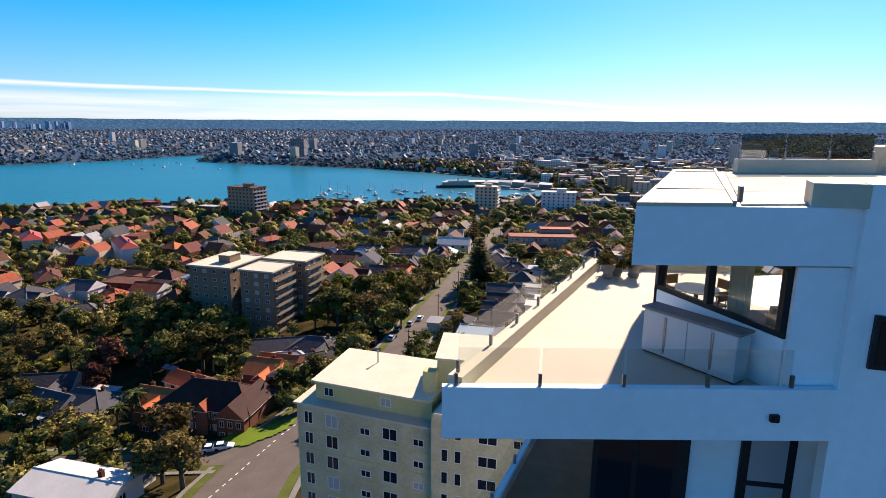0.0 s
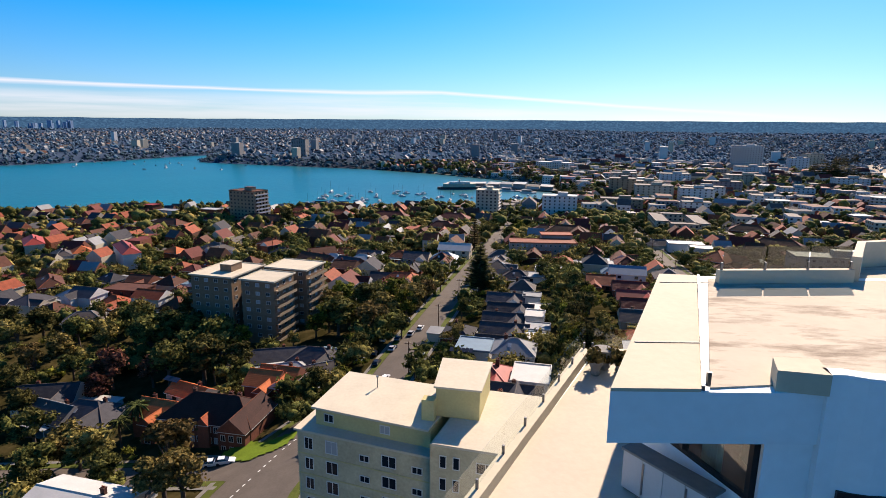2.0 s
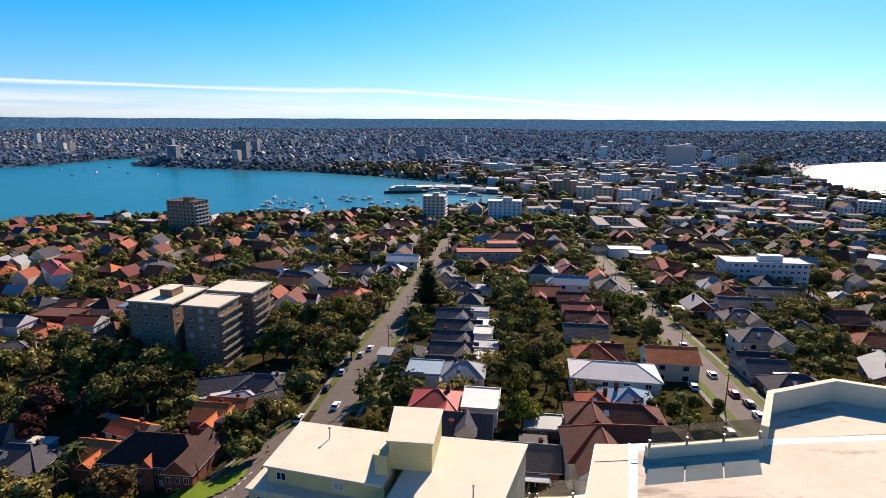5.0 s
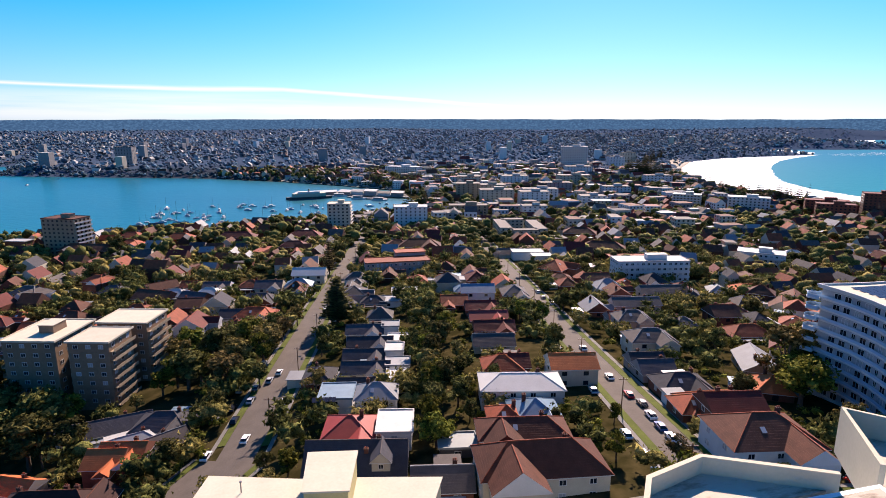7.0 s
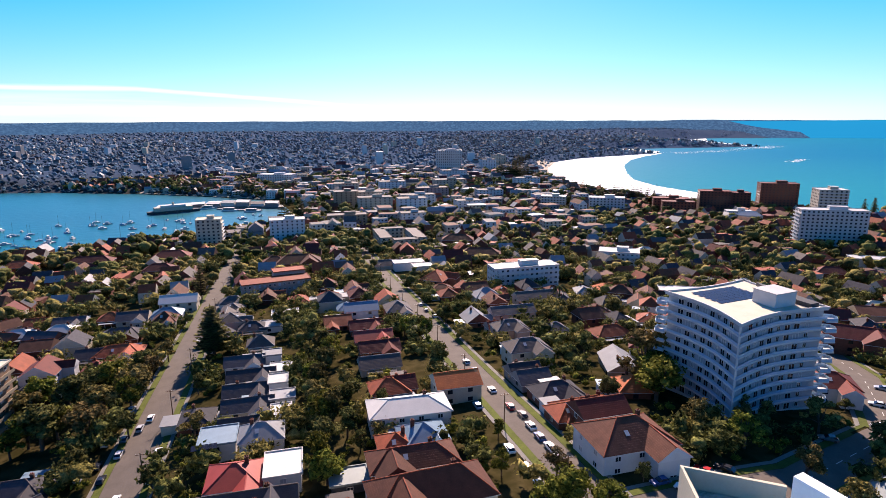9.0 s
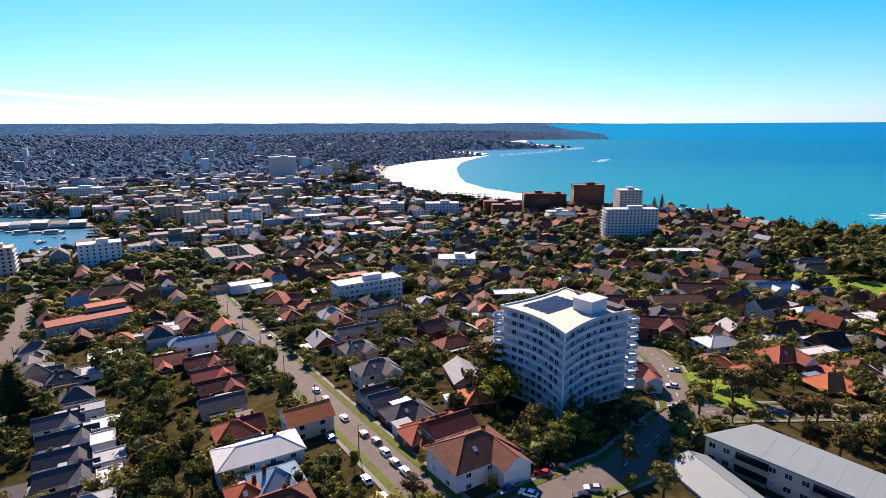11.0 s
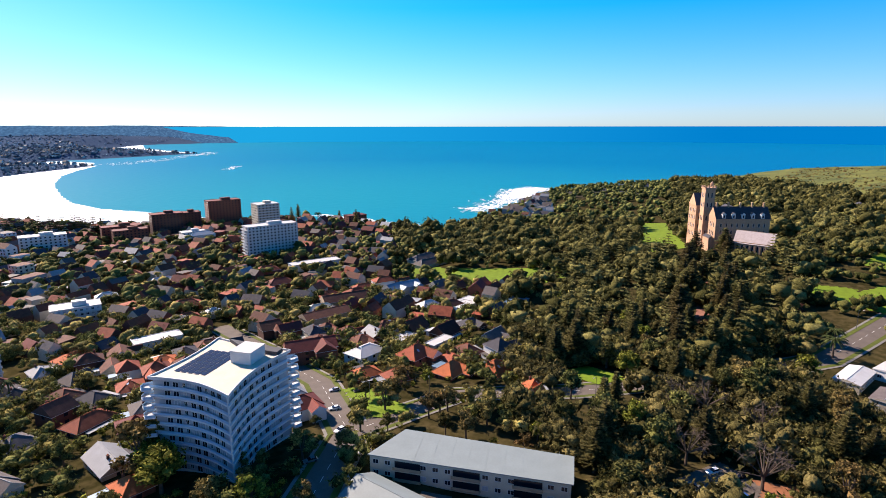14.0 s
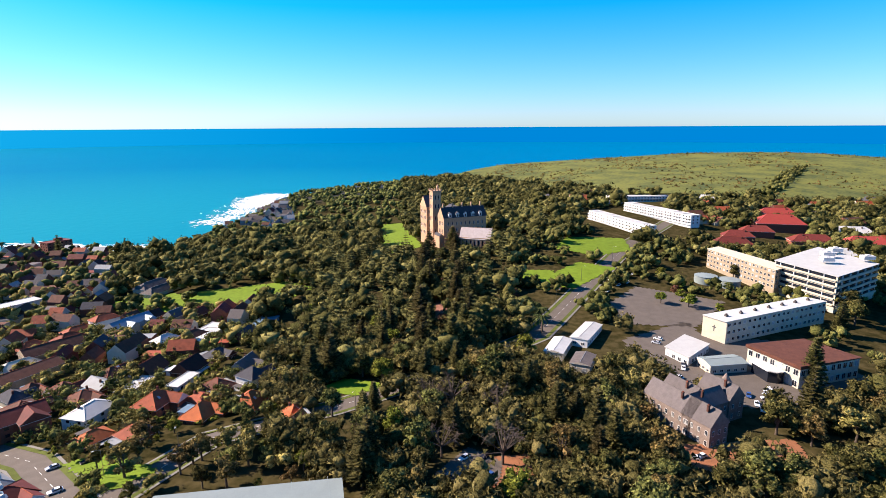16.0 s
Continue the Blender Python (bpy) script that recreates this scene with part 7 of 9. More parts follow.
# white rear extensions behind the row of dark gables
for x, y, w, d, h, c in ((27.0, 157.0, 5.5, 8.0, 4.6, "white"), (30.0, 170.5, 7.5, 6.5, 3.8, "steel"), (31.0, 181.8, 6.0, 7.0, 4.9, "white"), (35.0, 195.4, 8.0, 7.5, 3.6, "white"), (34.4, 210.9, 6.5, 6.0, 4.4, "steel")):
    shed(x, y, w, d, h, -12, c, "white", "white flat-roofed rear extension of a house", "flat", category="extension", name="house_extension")
# solar panels on the roofs that carry them
for hx, hy, hz_, rz, n in ((-78, 149, 9.6, -25, 5), (2.5, 146, 6.5, -12, 6)):
    s = thing("solar_array", "row of dark blue rooftop solar panels", "solar panels", hx, hy, gz(hx, hy) + hz_, rz)
    for i in range(n):
        part("panel", Geo().box(-0.5, -0.85, 0, 0.5, 0.85, 0.05), SOLAR, s, at=pose(i * 1.08, 0, 0.02 * i, 22, 0, 0))

# ---- larger blocks of flats ----
ob = poly_block("long_flats", [(139.0, -7.0), (152.5, -7.5), (158.0, 43.5), (142.5, 51.0)], 22.5, 33.0, "cream", "green", "long block of flats with tan balconies under a grey-green steel roof", "apartment building", 3, 0, 0.5, (3, 2), 3.4, 1.8, 1.5)
for s_ in range(3):
    for t in (0.2, 0.5, 0.8):
        bal = part("balcony", Geo().box(-4.2, -1.3, 0, 4.2, 0, 0.15).box(-4.2, -1.3, 0.15, 4.2, -1.22, 1.0), WALL["tan"], ob, at=pose(142.5 - 3.5 * t - ob.location.x - 0.05, 51.0 - 58 * t - ob.location.y, s_ * 3.5 + 0.6, 0, 0, -93.45))
        # dark sheet added to stand for the shade inside the recess
        part("balcony_door", Geo().box(-3.9, -0.12, 0.16, 3.9, -0.05, 2.3), GLASS, bal, "dark sheet for the shade in the balcony recess")
for k in range(9):
    part("roof_seam", Geo().box(-0.05, -6.8, 0, 0.05, 6.8, 0.03), ROOF["green"], ob, at=pose(-0.5 + 0.12 * k, -24 + k * 5.2, 10.8, 0, 0, 90))
shed(129.5, 43, 20, 13, 7.2, 64, "green", "white", "house with a grey-green steel gable roof and a timber deck", "gable", 0.45, "house", "house", base=22, storeys=2)
block(57, 322, 38, 13, 3, -3, "pink", "terracotta", "", "salmon three-storey block of flats with rows of small windows", z=10.2, hut=False, step=2.6, ww=1.2)
shed(67, 334, 18, 10, 12, -3, "terracotta", "pink", "salmon rear wing of the flats", "flat", category="apartment building", name="apartment_building", base=9.5, storeys=3)
block(190, 268, 40, 13, 4, -12, "white", "white", "f", "white four-storey apartment block with long balconies", z=12, hut=True, step=3.0)
block(297, 300, 28, 16, 3, -45, "white", "white", "f", "white modern apartment block with set-back upper storey", z=6, step=3.0)
for x, y, w, d, r in ((172, 452, 10, 46, -12), (198, 440, 10, 46, -12), (189, 472, 20, 10, -12), (180, 420, 20, 10, -12)):
    block(x, y, w, d, 3, r, "cream", "grey", "", "pale three-storey wing of flats round a courtyard", z=5, hut=False, step=3.4)
block(103, 505, 30, 16, 7, -12, "white", "white", "", "white seven-storey apartment block with small square windows", z=3.6, step=4.0, ww=1.3)
block(40, 520, 20, 16, 8, -12, "cream", "cream", "r", "cream eight-storey apartment block with balconies by the harbour", z=3.6, step=3.2)
block(-163, 470, 27, 16, 9, -24, "tan", "brown", "r", "tan-brick seven-storey apartment block with balconies", z=3.6, step=3.4)
block(548, 1045, 52, 18, 13, -30, "white", "white", "f", "tall white hotel slab by the beach", z=11, sh=3.3, step=4.0)
block(190, 990, 60, 24, 6, -35, "white", "white", "f", "white six-storey building with rounded bands of windows", z=7, step=4.0)
block(-335, 1330, 34, 20, 14, -10, "grey", "grey", "", "grey apartment tower above the harbour", z=10, step=5.0)
ob = block(508, 273, 50, 16, 10, -42, "white", "white", "fl", "white nine-storey apartment block with a stepped roof", z=3.6, step=3.4)
for x, y, w, d, n, c in ((650, 412, 40, 18, 11, "brick"), (608, 331, 26, 22, 12, "cream"), (588, 448, 34, 18, 8, "darkbrick"), (620, 440, 24, 16, 7, "darkbrick"), (548, 476, 40, 16, 5, "brick"), (560, 395, 26, 14, 3, "white"), (690, 250, 26, 14, 4, "brick"), (530, 450, 34, 16, 5, "brick"), (470, 500, 40, 18, 6, "white"), (440, 560, 30, 18, 5, "cream"), (700, 170, 16, 14, 3, "white"), (688, 195, 14, 12, 3, "cream")):
    if shore(OCEAN, x, y) > 4:
        block(x, y, w, d, n, -42, c, "maroon" if "brick" in c else "white", "" if "brick" in c else "f", z=max(3.5, gz(x, y)), step=3.6)
for x, y, w, d, n, c in ((235, 640, 40, 20, 6, "cream"), (270, 610, 34, 20, 6, "white"), (215, 690, 30, 22, 7, "tan"), (300, 660, 44, 20, 5, "white"), (255, 720, 40, 24, 5, "cream"), (340, 600, 30, 20, 4, "white"), (350, 720, 44, 22, 5, "grey"), (420, 680, 36, 20, 4, "white"), (175, 560, 40, 16, 4, "tan"), (240, 540, 26, 16, 4, "white"), (420, 800, 50, 24, 5, "cream"), (330, 820, 40, 24, 5, "white"), (480, 900, 44, 24, 6, "white"), (260, 830, 36, 24, 5, "cream"), (540, 760, 40, 20, 5, "white"), (620, 1010, 30, 20, 8, "white"), (690, 1080, 30, 20, 9, "cream")):
    block(x, y, w, d, n, -14, c, "grey", "", f"{COLS[c]} town building of {n} storeys with a flat roof", "town building", z=gz(x, y), step=5.0, name="town_building")

# ---- wharf, ferry and boats ----
def wharf():
    ob = thing("ferry_wharf", "long white-roofed ferry wharf on piles in the harbour", "wharf", 0, 0, 0)
    deck = [(-2, 790), (60, 800), (150, 745), (152, 775), (66, 838), (4, 818)]
    part("deck", Geo().prism(deck, 1.2, 1.9), CONCRETE, ob)
    for k in range(5):
        t0, t1 = k / 5 + 0.008, (k + 1) / 5 - 0.008
        a, b = (60 + 85 * t0, 806 - 50 * t0), (60 + 85 * t1, 806 - 50 * t1)
        c, d = (68 + 82 * t1, 830 - 56 * t1), (68 + 82 * t0, 830 - 56 * t0)
        top = 5.2 + (k % 3) * 1.1
        hall = part("hall", Geo().prism([a, b, c, d], 1.905, top), WALL["white" if k % 2 else "grey"], ob)
        mid = [((p[0] + q[0]) / 2, (p[1] + q[1]) / 2) for p, q in ((a, d), (b, c))]
        part("roof", Geo().prism([(a[0] - 1, a[1] - 2), (b[0] - 1, b[1] - 2), (c[0] + 1, c[1] + 2), (d[0] + 1, d[1] + 2)], top + 0.005, top + 1.4, 0, [(mid[0][0] - 1, mid[0][1] - 3), (mid[1][0] - 1, mid[1][1] - 3), (mid[1][0] + 1, mid[1][1] + 3), (mid[0][0] + 1, mid[0][1] + 3)]), ROOF[("white", "steel", "white", "grey", "white")[k]], hall)
    part("pontoon", Geo().prism([(92, 752), (118, 738), (121, 744), (95, 758)], -0.5, 1.6), CONCRETE, ob)
    part("pontoon", Geo().prism([(70, 776), (88, 766), (90, 771), (72, 781)], -0.5, 1.6), CONCRETE, ob)
    part("gallery", Geo().prism([(2, 796), (58, 806), (60, 822), (6, 814)], 1.905, 5.0), WALL["grey"], ob)
    part("roof", Geo().prism([(0, 793), (58, 802), (61, 826), (4, 817)], 5.005, 5.7), ROOF["white"], ob)
    pm = Geo().tube((0, 0, -4), (0, 0, 1.2), 0.35, n=6).mesh("pile", TIMBER)
    for i in range(18):
        part("pile", pm, None, ob, at=pose(0 + i * 8.2, 789 - max(0, i - 7) * 4.2 + min(i, 7) * 1.3, 0))
    for bx, by, rz in ((108, 735, -28), (84, 757, -28), (62, 792, 8)):
        c = thing("harbour_boat", "white harbour cruise boat moored at the wharf", "boat", bx, by, 0, rz)
        part("hull", Geo().prism([(-10, -2.5), (6, -2.5), (11, 0), (6, 2.5), (-10, 2.5)], -0.6, 1.8), WALL["white"], c)
        part("cabin", Geo().prism([(-8, -2), (4, -2), (5.5, 0), (4, 2), (-8, 2)], 1.805, 4.0), WALL["grey"], c)
        part("roof", Geo().prism([(-8.4, -2.2), (4.4, -2.2), (6, 0), (4.4, 2.2), (-8.4, 2.2)], 4.005, 4.3), ROOF["white"], c)
    f = thing("ferry", "green and cream double-ended ferry at the wharf", "ferry", 20, 778, 0, 8)
    part("hull", Geo().prism([(-30, -3), (-24, -5.5), (24, -5.5), (30, -3), (30, 3), (24, 5.5), (-24, 5.5), (-30, 3)], -0.8, 3.0, 0), WALL["dark"], f)
    part("cabin", Geo().box(-22, -4.8, 3.005, 22, 4.8, 7.5), WALL["cream"], f)
    part("upper_deck", Geo().box(-14, -3.6, 7.505, 14, 3.6, 9.8), WALL["white"], f)
    part("funnel", Geo().tube((0, 0, 9.8), (0, 0, 13), 1.2, n=12), WALL["cream"], f)


wharf()


def boat_parts(n):
    hull = Geo().prism([(-4, -1.1), (1.5, -1.3), (4.5, 0), (1.5, 1.3), (-4, 1.1)], -0.3, 1.1)
    cab = Geo().prism([(-2.2, -0.8), (1.0, -0.8), (1.6, 0), (1.0, 0.8), (-2.2, 0.8)], 1.1, 1.9 if n else 2.6)
    mast = Geo().tube((0.4, 0, 1.1), (0.4, 0, 11.5), 0.09, n=5).tube((0.4, 0, 2.4), (-3.4, 0, 2.5), 0.12, n=5)
    return hull.mesh("hull", TRIM if n != 2 else WALL["blue"]), cab.mesh("cabin", TRIM), mast.mesh("mast", STEEL)


rng = random.Random(11)
MODELS = [boat_parts(k) for k in range(3)]
for k in range(95):
    x, y = rng.uniform(-150, 130), rng.uniform(585, 735)
    if k > 75:
        x, y = rng.uniform(-800, -400), rng.uniform(1050, 1300)
    if shore(HARBOUR, x, y) > -14 or (y > 720 and x > -20 and k < 76):
        continue
    h, c, m = MODELS[k % 3]
    b = thing("boat", "white moored yacht with a bare mast" if k % 3 else "white moored motor boat in the harbour", "boat", x, y, 0, rng.uniform(0, 360), "moored boats")
    s = rng.uniform(0.7, 1.3)
    b.scale = (s, s, s)
    part("hull", h, None, b)
    part("cabin", c, None, b)
    if k % 3:
        part("mast", m, None, b)


# ---- trees that stand out ----
tree("olive", -21.7, 198.8, 13, 1.2)
tree("bright", -33.4, 193.8, 12, 1.2)
tree("green", -32.4, 215.2, 12, 1.2)
tree("bright", -13.7, 202.2, 12, 1.1)
tree("olive", -43.5, 214.0, 12, 1.2)
tree("bright", -44.9, 189.9, 9, 1.2)
tree("green", -10.7, 229.8, 11, 1.1)
tree("olive", -1.3, 240.2, 10, 1)
tree("green", -25.5, 166.7, 8, 1.2)
tree("green", -98.1, 192.1, 15, 1.3)
tree("green", -85.5, 201.4, 15, 1.3)
tree("green", -110.8, 200.8, 13, 1.2)
tree("bright", -70.8, 183.7, 11, 1.2)
tree("green", -81.9, 173.6, 14, 1.2)
tree("russet", -89.7, 162.9, 11, 1.2)
tree("green", -123.2, 211.7, 10, 1.1)
tree("olive", -132.4, 212.1, 10, 1.1)
tree("green", -103.8, 130.8, 12, 1.2)
tree("olive", -84.6, 118.8, 11, 1.2)
tree("olive", -54.0, 98.1, 12, 1.3)
tree("palm", -80.2, 128.4, 9, 1)
tree("green", -90.1, 111.8, 11, 1.3)
tree("green", -163.6, 203.2, 12, 1.2)
tree("green", -133.9, 184.3, 10, 1.1)
tree("palm", -69.8, 161.3, 9, 1)
tree("green", -33.9, 141.0, 9, 1.1)
tree("olive", -50.7, 181.4, 7, 1.1)
tree("pine", 15.6, 235.5, 22, 1.5)
tree("pine", -225.6, 482.4, 18, 1)
tree("green", -125.0, 447.9, 16, 1.3)
tree("green", -118.5, 368.7, 14, 1.2)
tree("bright", 41.5, 176.0, 11, 1)
tree("green", 52.6, 207.1, 11, 1)
tree("green", 45.8, 255.6, 10, 1)
tree("olive", 131.4, 118.8, 19, 1.25)
tree("bright", 132.6, 114.7, 13, 1.1)
tree("olive", 134.1, 88.4, 9, 1)
tree("olive", 138.4, 82.9, 8, .9)
tree("bright", 29.1, 122.5, 12, .8)
tree("green", 38.6, 144.1, 12, .9)
tree("green", 41.5, 168.3, 12, 1)
tree("bright", 52.7, 195.4, 12, 1)
tree("green", 39.4, 184.0, 11, 1)
tree("green", 52.9, 222.9, 11, 1)
tree("green", 81.7, 163.5, 12, .9)
tree("bright", 95.3, 201.7, 10, .9)
tree("bright", 87.0, 205.9, 10, .8)
tree("green", 111.3, 215.3, 10, 1)
tree("green", 129.0, 235.0, 9, 1)
tree("palm", 178.4, 219.2, 13, .9)
tree("green", 135.9, 151.5, 10, 1)
tree("green", 193.9, 196.2, 9, 1)
tree("green", 167.3, 195.3, 9, 1)
tree("green", -7.5, 143.8, 7, 1.1)
tree("green", -0.0, 139.7, 6, 1.1)
tree("green", -13.7, 179.6, 9, 1.1)
tree("green", 6.9, 198.0, 8, .9)
tree("bright", 68.6, 77.1, 10, 1.2)
tree("bright", 63.7, 78.2, 9, 1.2)
tree("bright", 72.7, 71.9, 9, 1.2)
tree("bright", 63.5, 95.5, 7, .9)
tree("olive", 56.3, 96.3, 6, .9)
tree("bright", 72.6, 111.2, 6, .8)
tree("green", 88.1, 77.5, 5, 1)
tree("palm", 170.2, 165.2, 7, 1)
tree("olive", -68.7, 230.9, 14, 1.3)
tree("bright", -69.7, 209.2, 13, 1.3)
tree("bright", -41.0, 221.5, 13, 1.2)
tree("green", -30.0, 214.8, 13, 1.3)
tree("bright", -19.1, 219.8, 13, 1.3)
tree("olive", -7.3, 221.8, 11, 1.2)
tree("bright", -41.0, 193.9, 12, 1.2)
tree("green", 43.9, 373.6, 12, 1)
tree("bright", 55.2, 414.4, 12, 1.2)
tree("pine", 18.6, 338.3, 22, .9)
tree("green", 30.2, 381.7, 12, 1)
tree("olive", 119.9, 61.9, 9, 1.1)
tree("olive", 127.8, 83.0, 8, 1)
tree("bright", 141.3, 125.3, 15, 1.2)
tree("bright", 146.9, 117.0, 12, 1.1)
tree("olive", 184.9, 59.1, 12, 1.2)
tree("olive", 207.2, 57.5, 12, 1.2)
tree("olive", 166.5, 62.4, 11, 1.1)
tree("olive", 195.6, 70.2, 10, 1)
tree("green", 220.4, 88.6, 8, 1)
tree("olive", 189.1, 28.0, 11, 1.2)
tree("olive", 187.6, 36.0, 10, 1.2)
tree("olive", 180.4, 41.5, 10, 1.1)
tree("green", 169.7, 80.0, 4, 1.4)
tree("olive", 178.3, 20.4, 12, 1)
tree("olive", 264.3, 110.0, 8, 1)
tree("olive", 193.4, 56.8, 12, 1.2)
tree("olive", 186.1, 38.6, 10, 1.1)
tree("olive", 168.5, 26.2, 11, 1.1)
tree("bright", 170.4, 2.9, 7, 1.1)
tree("olive", 163.5, 6.8, 7, 1.1)
tree("green", 175.9, 14.1, 8, 1)
tree("pine", 166.3, -14.3, 16, 1)
tree("pine", 204.1, -25.1, 14, 1)
tree("green", 234.2, -1.2, 10, 1)
tree("green", 202.0, 22.5, 7, 1.2)
tree("bright", 216.6, 49.9, 7, 1.1)
tree("green", 459.1, -5.1, 14, 1.2)
tree("bright", 140.0, 110.3, 13, 1.1)
tree("pine", 154.1, -14.2, 22, 1)
tree("bright", 180.2, -28.1, 12, 1)
tree("bare", 198.9, -55.7, 11, 1.3)
tree("bare", 161.6, -41.1, 11, 1.2)
tree("bare", 186.7, -70.1, 10, 1.2)
tree("pine", 222.6, -50.1, 20, 1)
tree("olive", 255.2, -44.0, 14, 1.1)
tree("bright", 233.4, -33.2, 13, 1.1)
tree("pine", 169.0, -86.1, 20, 1)
tree("pine", 152.0, -92.0, 24, 1)
tree("pine", 197.6, -87.4, 18, 1)
tree("pine", 314.7, -99.9, 24, 1)
tree("pine", 374.9, -95.7, 26, 1)
tree("pine", 347.8, -79.1, 22, 1)
tree("pine", 144.4, -94.1, 20, 1)
tree("pine", 186.8, -19.0, 18, 1)
tree("green", 267.9, -102.5, 13, 1.2)
tree("palm", 277.6, -130.4, 10, 1.3)
tree("bright", 308.0, -43.0, 11, 1.2)
tree("bright", 351.1, -5.6, 12, 1.2)
tree("russet", 310.8, -126.7, 11, 1.2)
tree("russet", 293.3, -76.7, 10, 1.2)
tree("pine", 349.9, -83.3, 28, 1)
tree("pine", 354.8, -108.1, 24, 1)
tree("pine", 151.9, -182.0, 24, 1)
tree("pine", 217.4, -272.6, 20, 1)
tree("pine", 162.8, -17.3, 20, 1)
tree("bare", 198.2, -46.1, 12, 1.2)
tree("bare", 151.7, -58.8, 12, 1.3)
tree("green", 236.2, -50.1, 13, 1.2)
tree("bright", 272.8, -46.3, 13, 1)
tree("green", 131.2, -100.0, 13, 1.2)
tree("pine", 139.3, -85.5, 18, 1)
tree("pine", 168.3, -93.4, 16, 1)
tree("green", 125.9, -100.1, 12, 1.2)
tree("green", 122.3, -129.0, 13, 1.3)
tree("green", 119.8, -116.7, 12, 1.2)
tree("olive", 136.4, -185.8, 14, 1.2)
tree("olive", 138.4, -168.3, 12, 1.2)
tree("green", 173.7, -110.4, 16, 1)
tree("palm", 265.1, -125.0, 11, 1.3)
tree("bright", 238.4, -103.7, 12, 1.2)
tree("bright", 272.1, -222.6, 9, 1.3)
tree("bright", 281.9, -210.3, 8, 1.3)
tree("green", 285.2, -262.1, 9, 1.2)
tree("olive", 202.4, -177.5, 5, 1)
tree("bright", 130.8, -54.1, 11, 1.3)
tree("green", 141.2, -22.3, 12, 1.3)
tree("green", -98.2, 180.4, 17, 1.3)
tree("green", -88.7, 185.0, 18, 1.3)
tree("green", -73.8, 176.9, 17, 1.3)
tree("green", -84.5, 163.3, 15, 1.3)
tree("green", -73.3, 162.0, 16, 1.3)
tree("green", -63.1, 162.5, 13, 1.2)
tree("green", -98.4, 211.6, 14, 1.2)
tree("olive", -117.6, 211.8, 12, 1.2)
tree("russet", -101.9, 162.3, 14, 1.25)
tree("russet", -101.5, 154.3, 10, 1.2)
tree("olive", -151.6, 190.1, 13, 1.3)
tree("green", -148.4, 198.6, 13, 1.3)
tree("olive", -127.4, 177.6, 12, 1.2)
tree("green", -130.7, 191.9, 12, 1.2)
tree("olive", -130.9, 169.2, 12, 1.2)
tree("green", -117.7, 168.0, 10, 1.2)
tree("olive", -118.4, 188.2, 11, 1.2)
tree("green", -126.5, 154.6, 12, 1.2)
tree("green", -116.8, 144.3, 10, 1.2)
tree("olive", -90.4, 121.5, 12, 1.3)
tree("olive", -79.8, 115.8, 13, 1.3)
tree("green", -70.5, 104.6, 10, 1.3)
tree("olive", -56.4, 105.5, 14, 1.3)
tree("olive", -48.0, 93.8, 12, 1.3)
tree("palm", -79.3, 136.1, 10, 1.3)
tree("pine", 736.1, 350.6, 24, .9)
tree("pine", 682.4, 334.5, 22, .9)
tree("pine", 663.9, 239.5, 24, .9)
tree("pine", 708.3, 278.7, 18, .9)
tree("palm", 697.8, 304.6, 14, 1)
tree("pine", 696.8, 463.7, 26, .9)
tree("pine", 571.3, 522.9, 20, .9)
tree("green", 574.3, 496.3, 14, 1.2)
tree("bright", 325, -241, 8, 1.3)
tree("bright", 283, -226, 8, 1.3)
tree("bright", 300, -238, 7, 1.3)
tree("bright", 258, -232, 7, 1.2)
tree("russet", 292, -228, 7, 1.2)
tree("pine", 174, -207, 24, 1)
tree("green", 240, -306, 17, 1.3)
tree("green", 228, -296, 14, 1.2)
tree("green", 315, -292, 11, 1.2)
for kind, x, y, h, wide in (("olive", -8, 113, 8, 1.2), ("bright", -4.5, 121, 7, 1.2), ("green", -10, 126, 6, 1.3), ("bright", 29.5, 117, 10, 1.2), ("green", 33, 131, 11, 1.2), ("bright", 37, 146, 12, 1.25), ("olive", 38, 158, 11, 1.2), ("green", 47, 183, 12, 1.2), ("bright", 124, 107, 14, 1.5), ("bright", 130, 113, 13, 1.4), ("olive", -24.7, 186, 13, 1.5), ("green", -37, 190, 14, 1.5), ("olive", -12, 208, 13, 1.4), ("olive", 73, 88, 8, 1.1), ("olive", 117, 88, 10, 1.1), ("olive", 146, 74, 10, 1.2), ("olive", 152, 62, 9, 1.2)):
    tree(kind, x, y, h, wide)
OCC += [(o.location.x, o.location.y, o.scale.z * 3.2 if o.scale.x > 0.9 else 3.0) for o in scene.objects if o.name.startswith("tree")]


# ---- further houses, filling the blocks ----
def road_gap(x, y):
    return min(gap_to(line, x, y) for line, _ in ROADS.values())


def free(x, y, r, ro=7.0):
    if road_gap(x, y) < ro + r * 0.5:
        return False
    return all((x - a) ** 2 + (y - b) ** 2 > (r + c) ** 2 for a, b, c in OCC)


COURT = [(141, -40), (152, -37), (165, -52), (153, -59), (142, -53)]
YARDS = [[(166, -168), (205, -148), (240, -160), (252, -205), (240, -288), (220, -292), (212, -242), (172, -240), (163, -200)], [(208, -114), (240, -104), (272, -138), (256, -162), (214, -136)], [(285, -175), (312, -215), (276, -250), (245, -205), (258, -176)], [(230, -150), (245, -165), (185, -215), (165, -180)], [(119, -8), (135, -12), (138, 34), (124, 36)], [(440, -275), (560, -280), (600, -400), (430, -400), (405, -330)], COURT, [(131, -113), (143, -113), (146, -129), (134, -129)], [(125, -143), (138, -152), (140, -167), (128, -158)]]


def on_lawn(x, y):
    return any(shore(p, x, y) < 1 for p in LAWNS) or any(shore(p, x, y) < 4 for p in YARDS) or -10 < x < 60 and y < 45


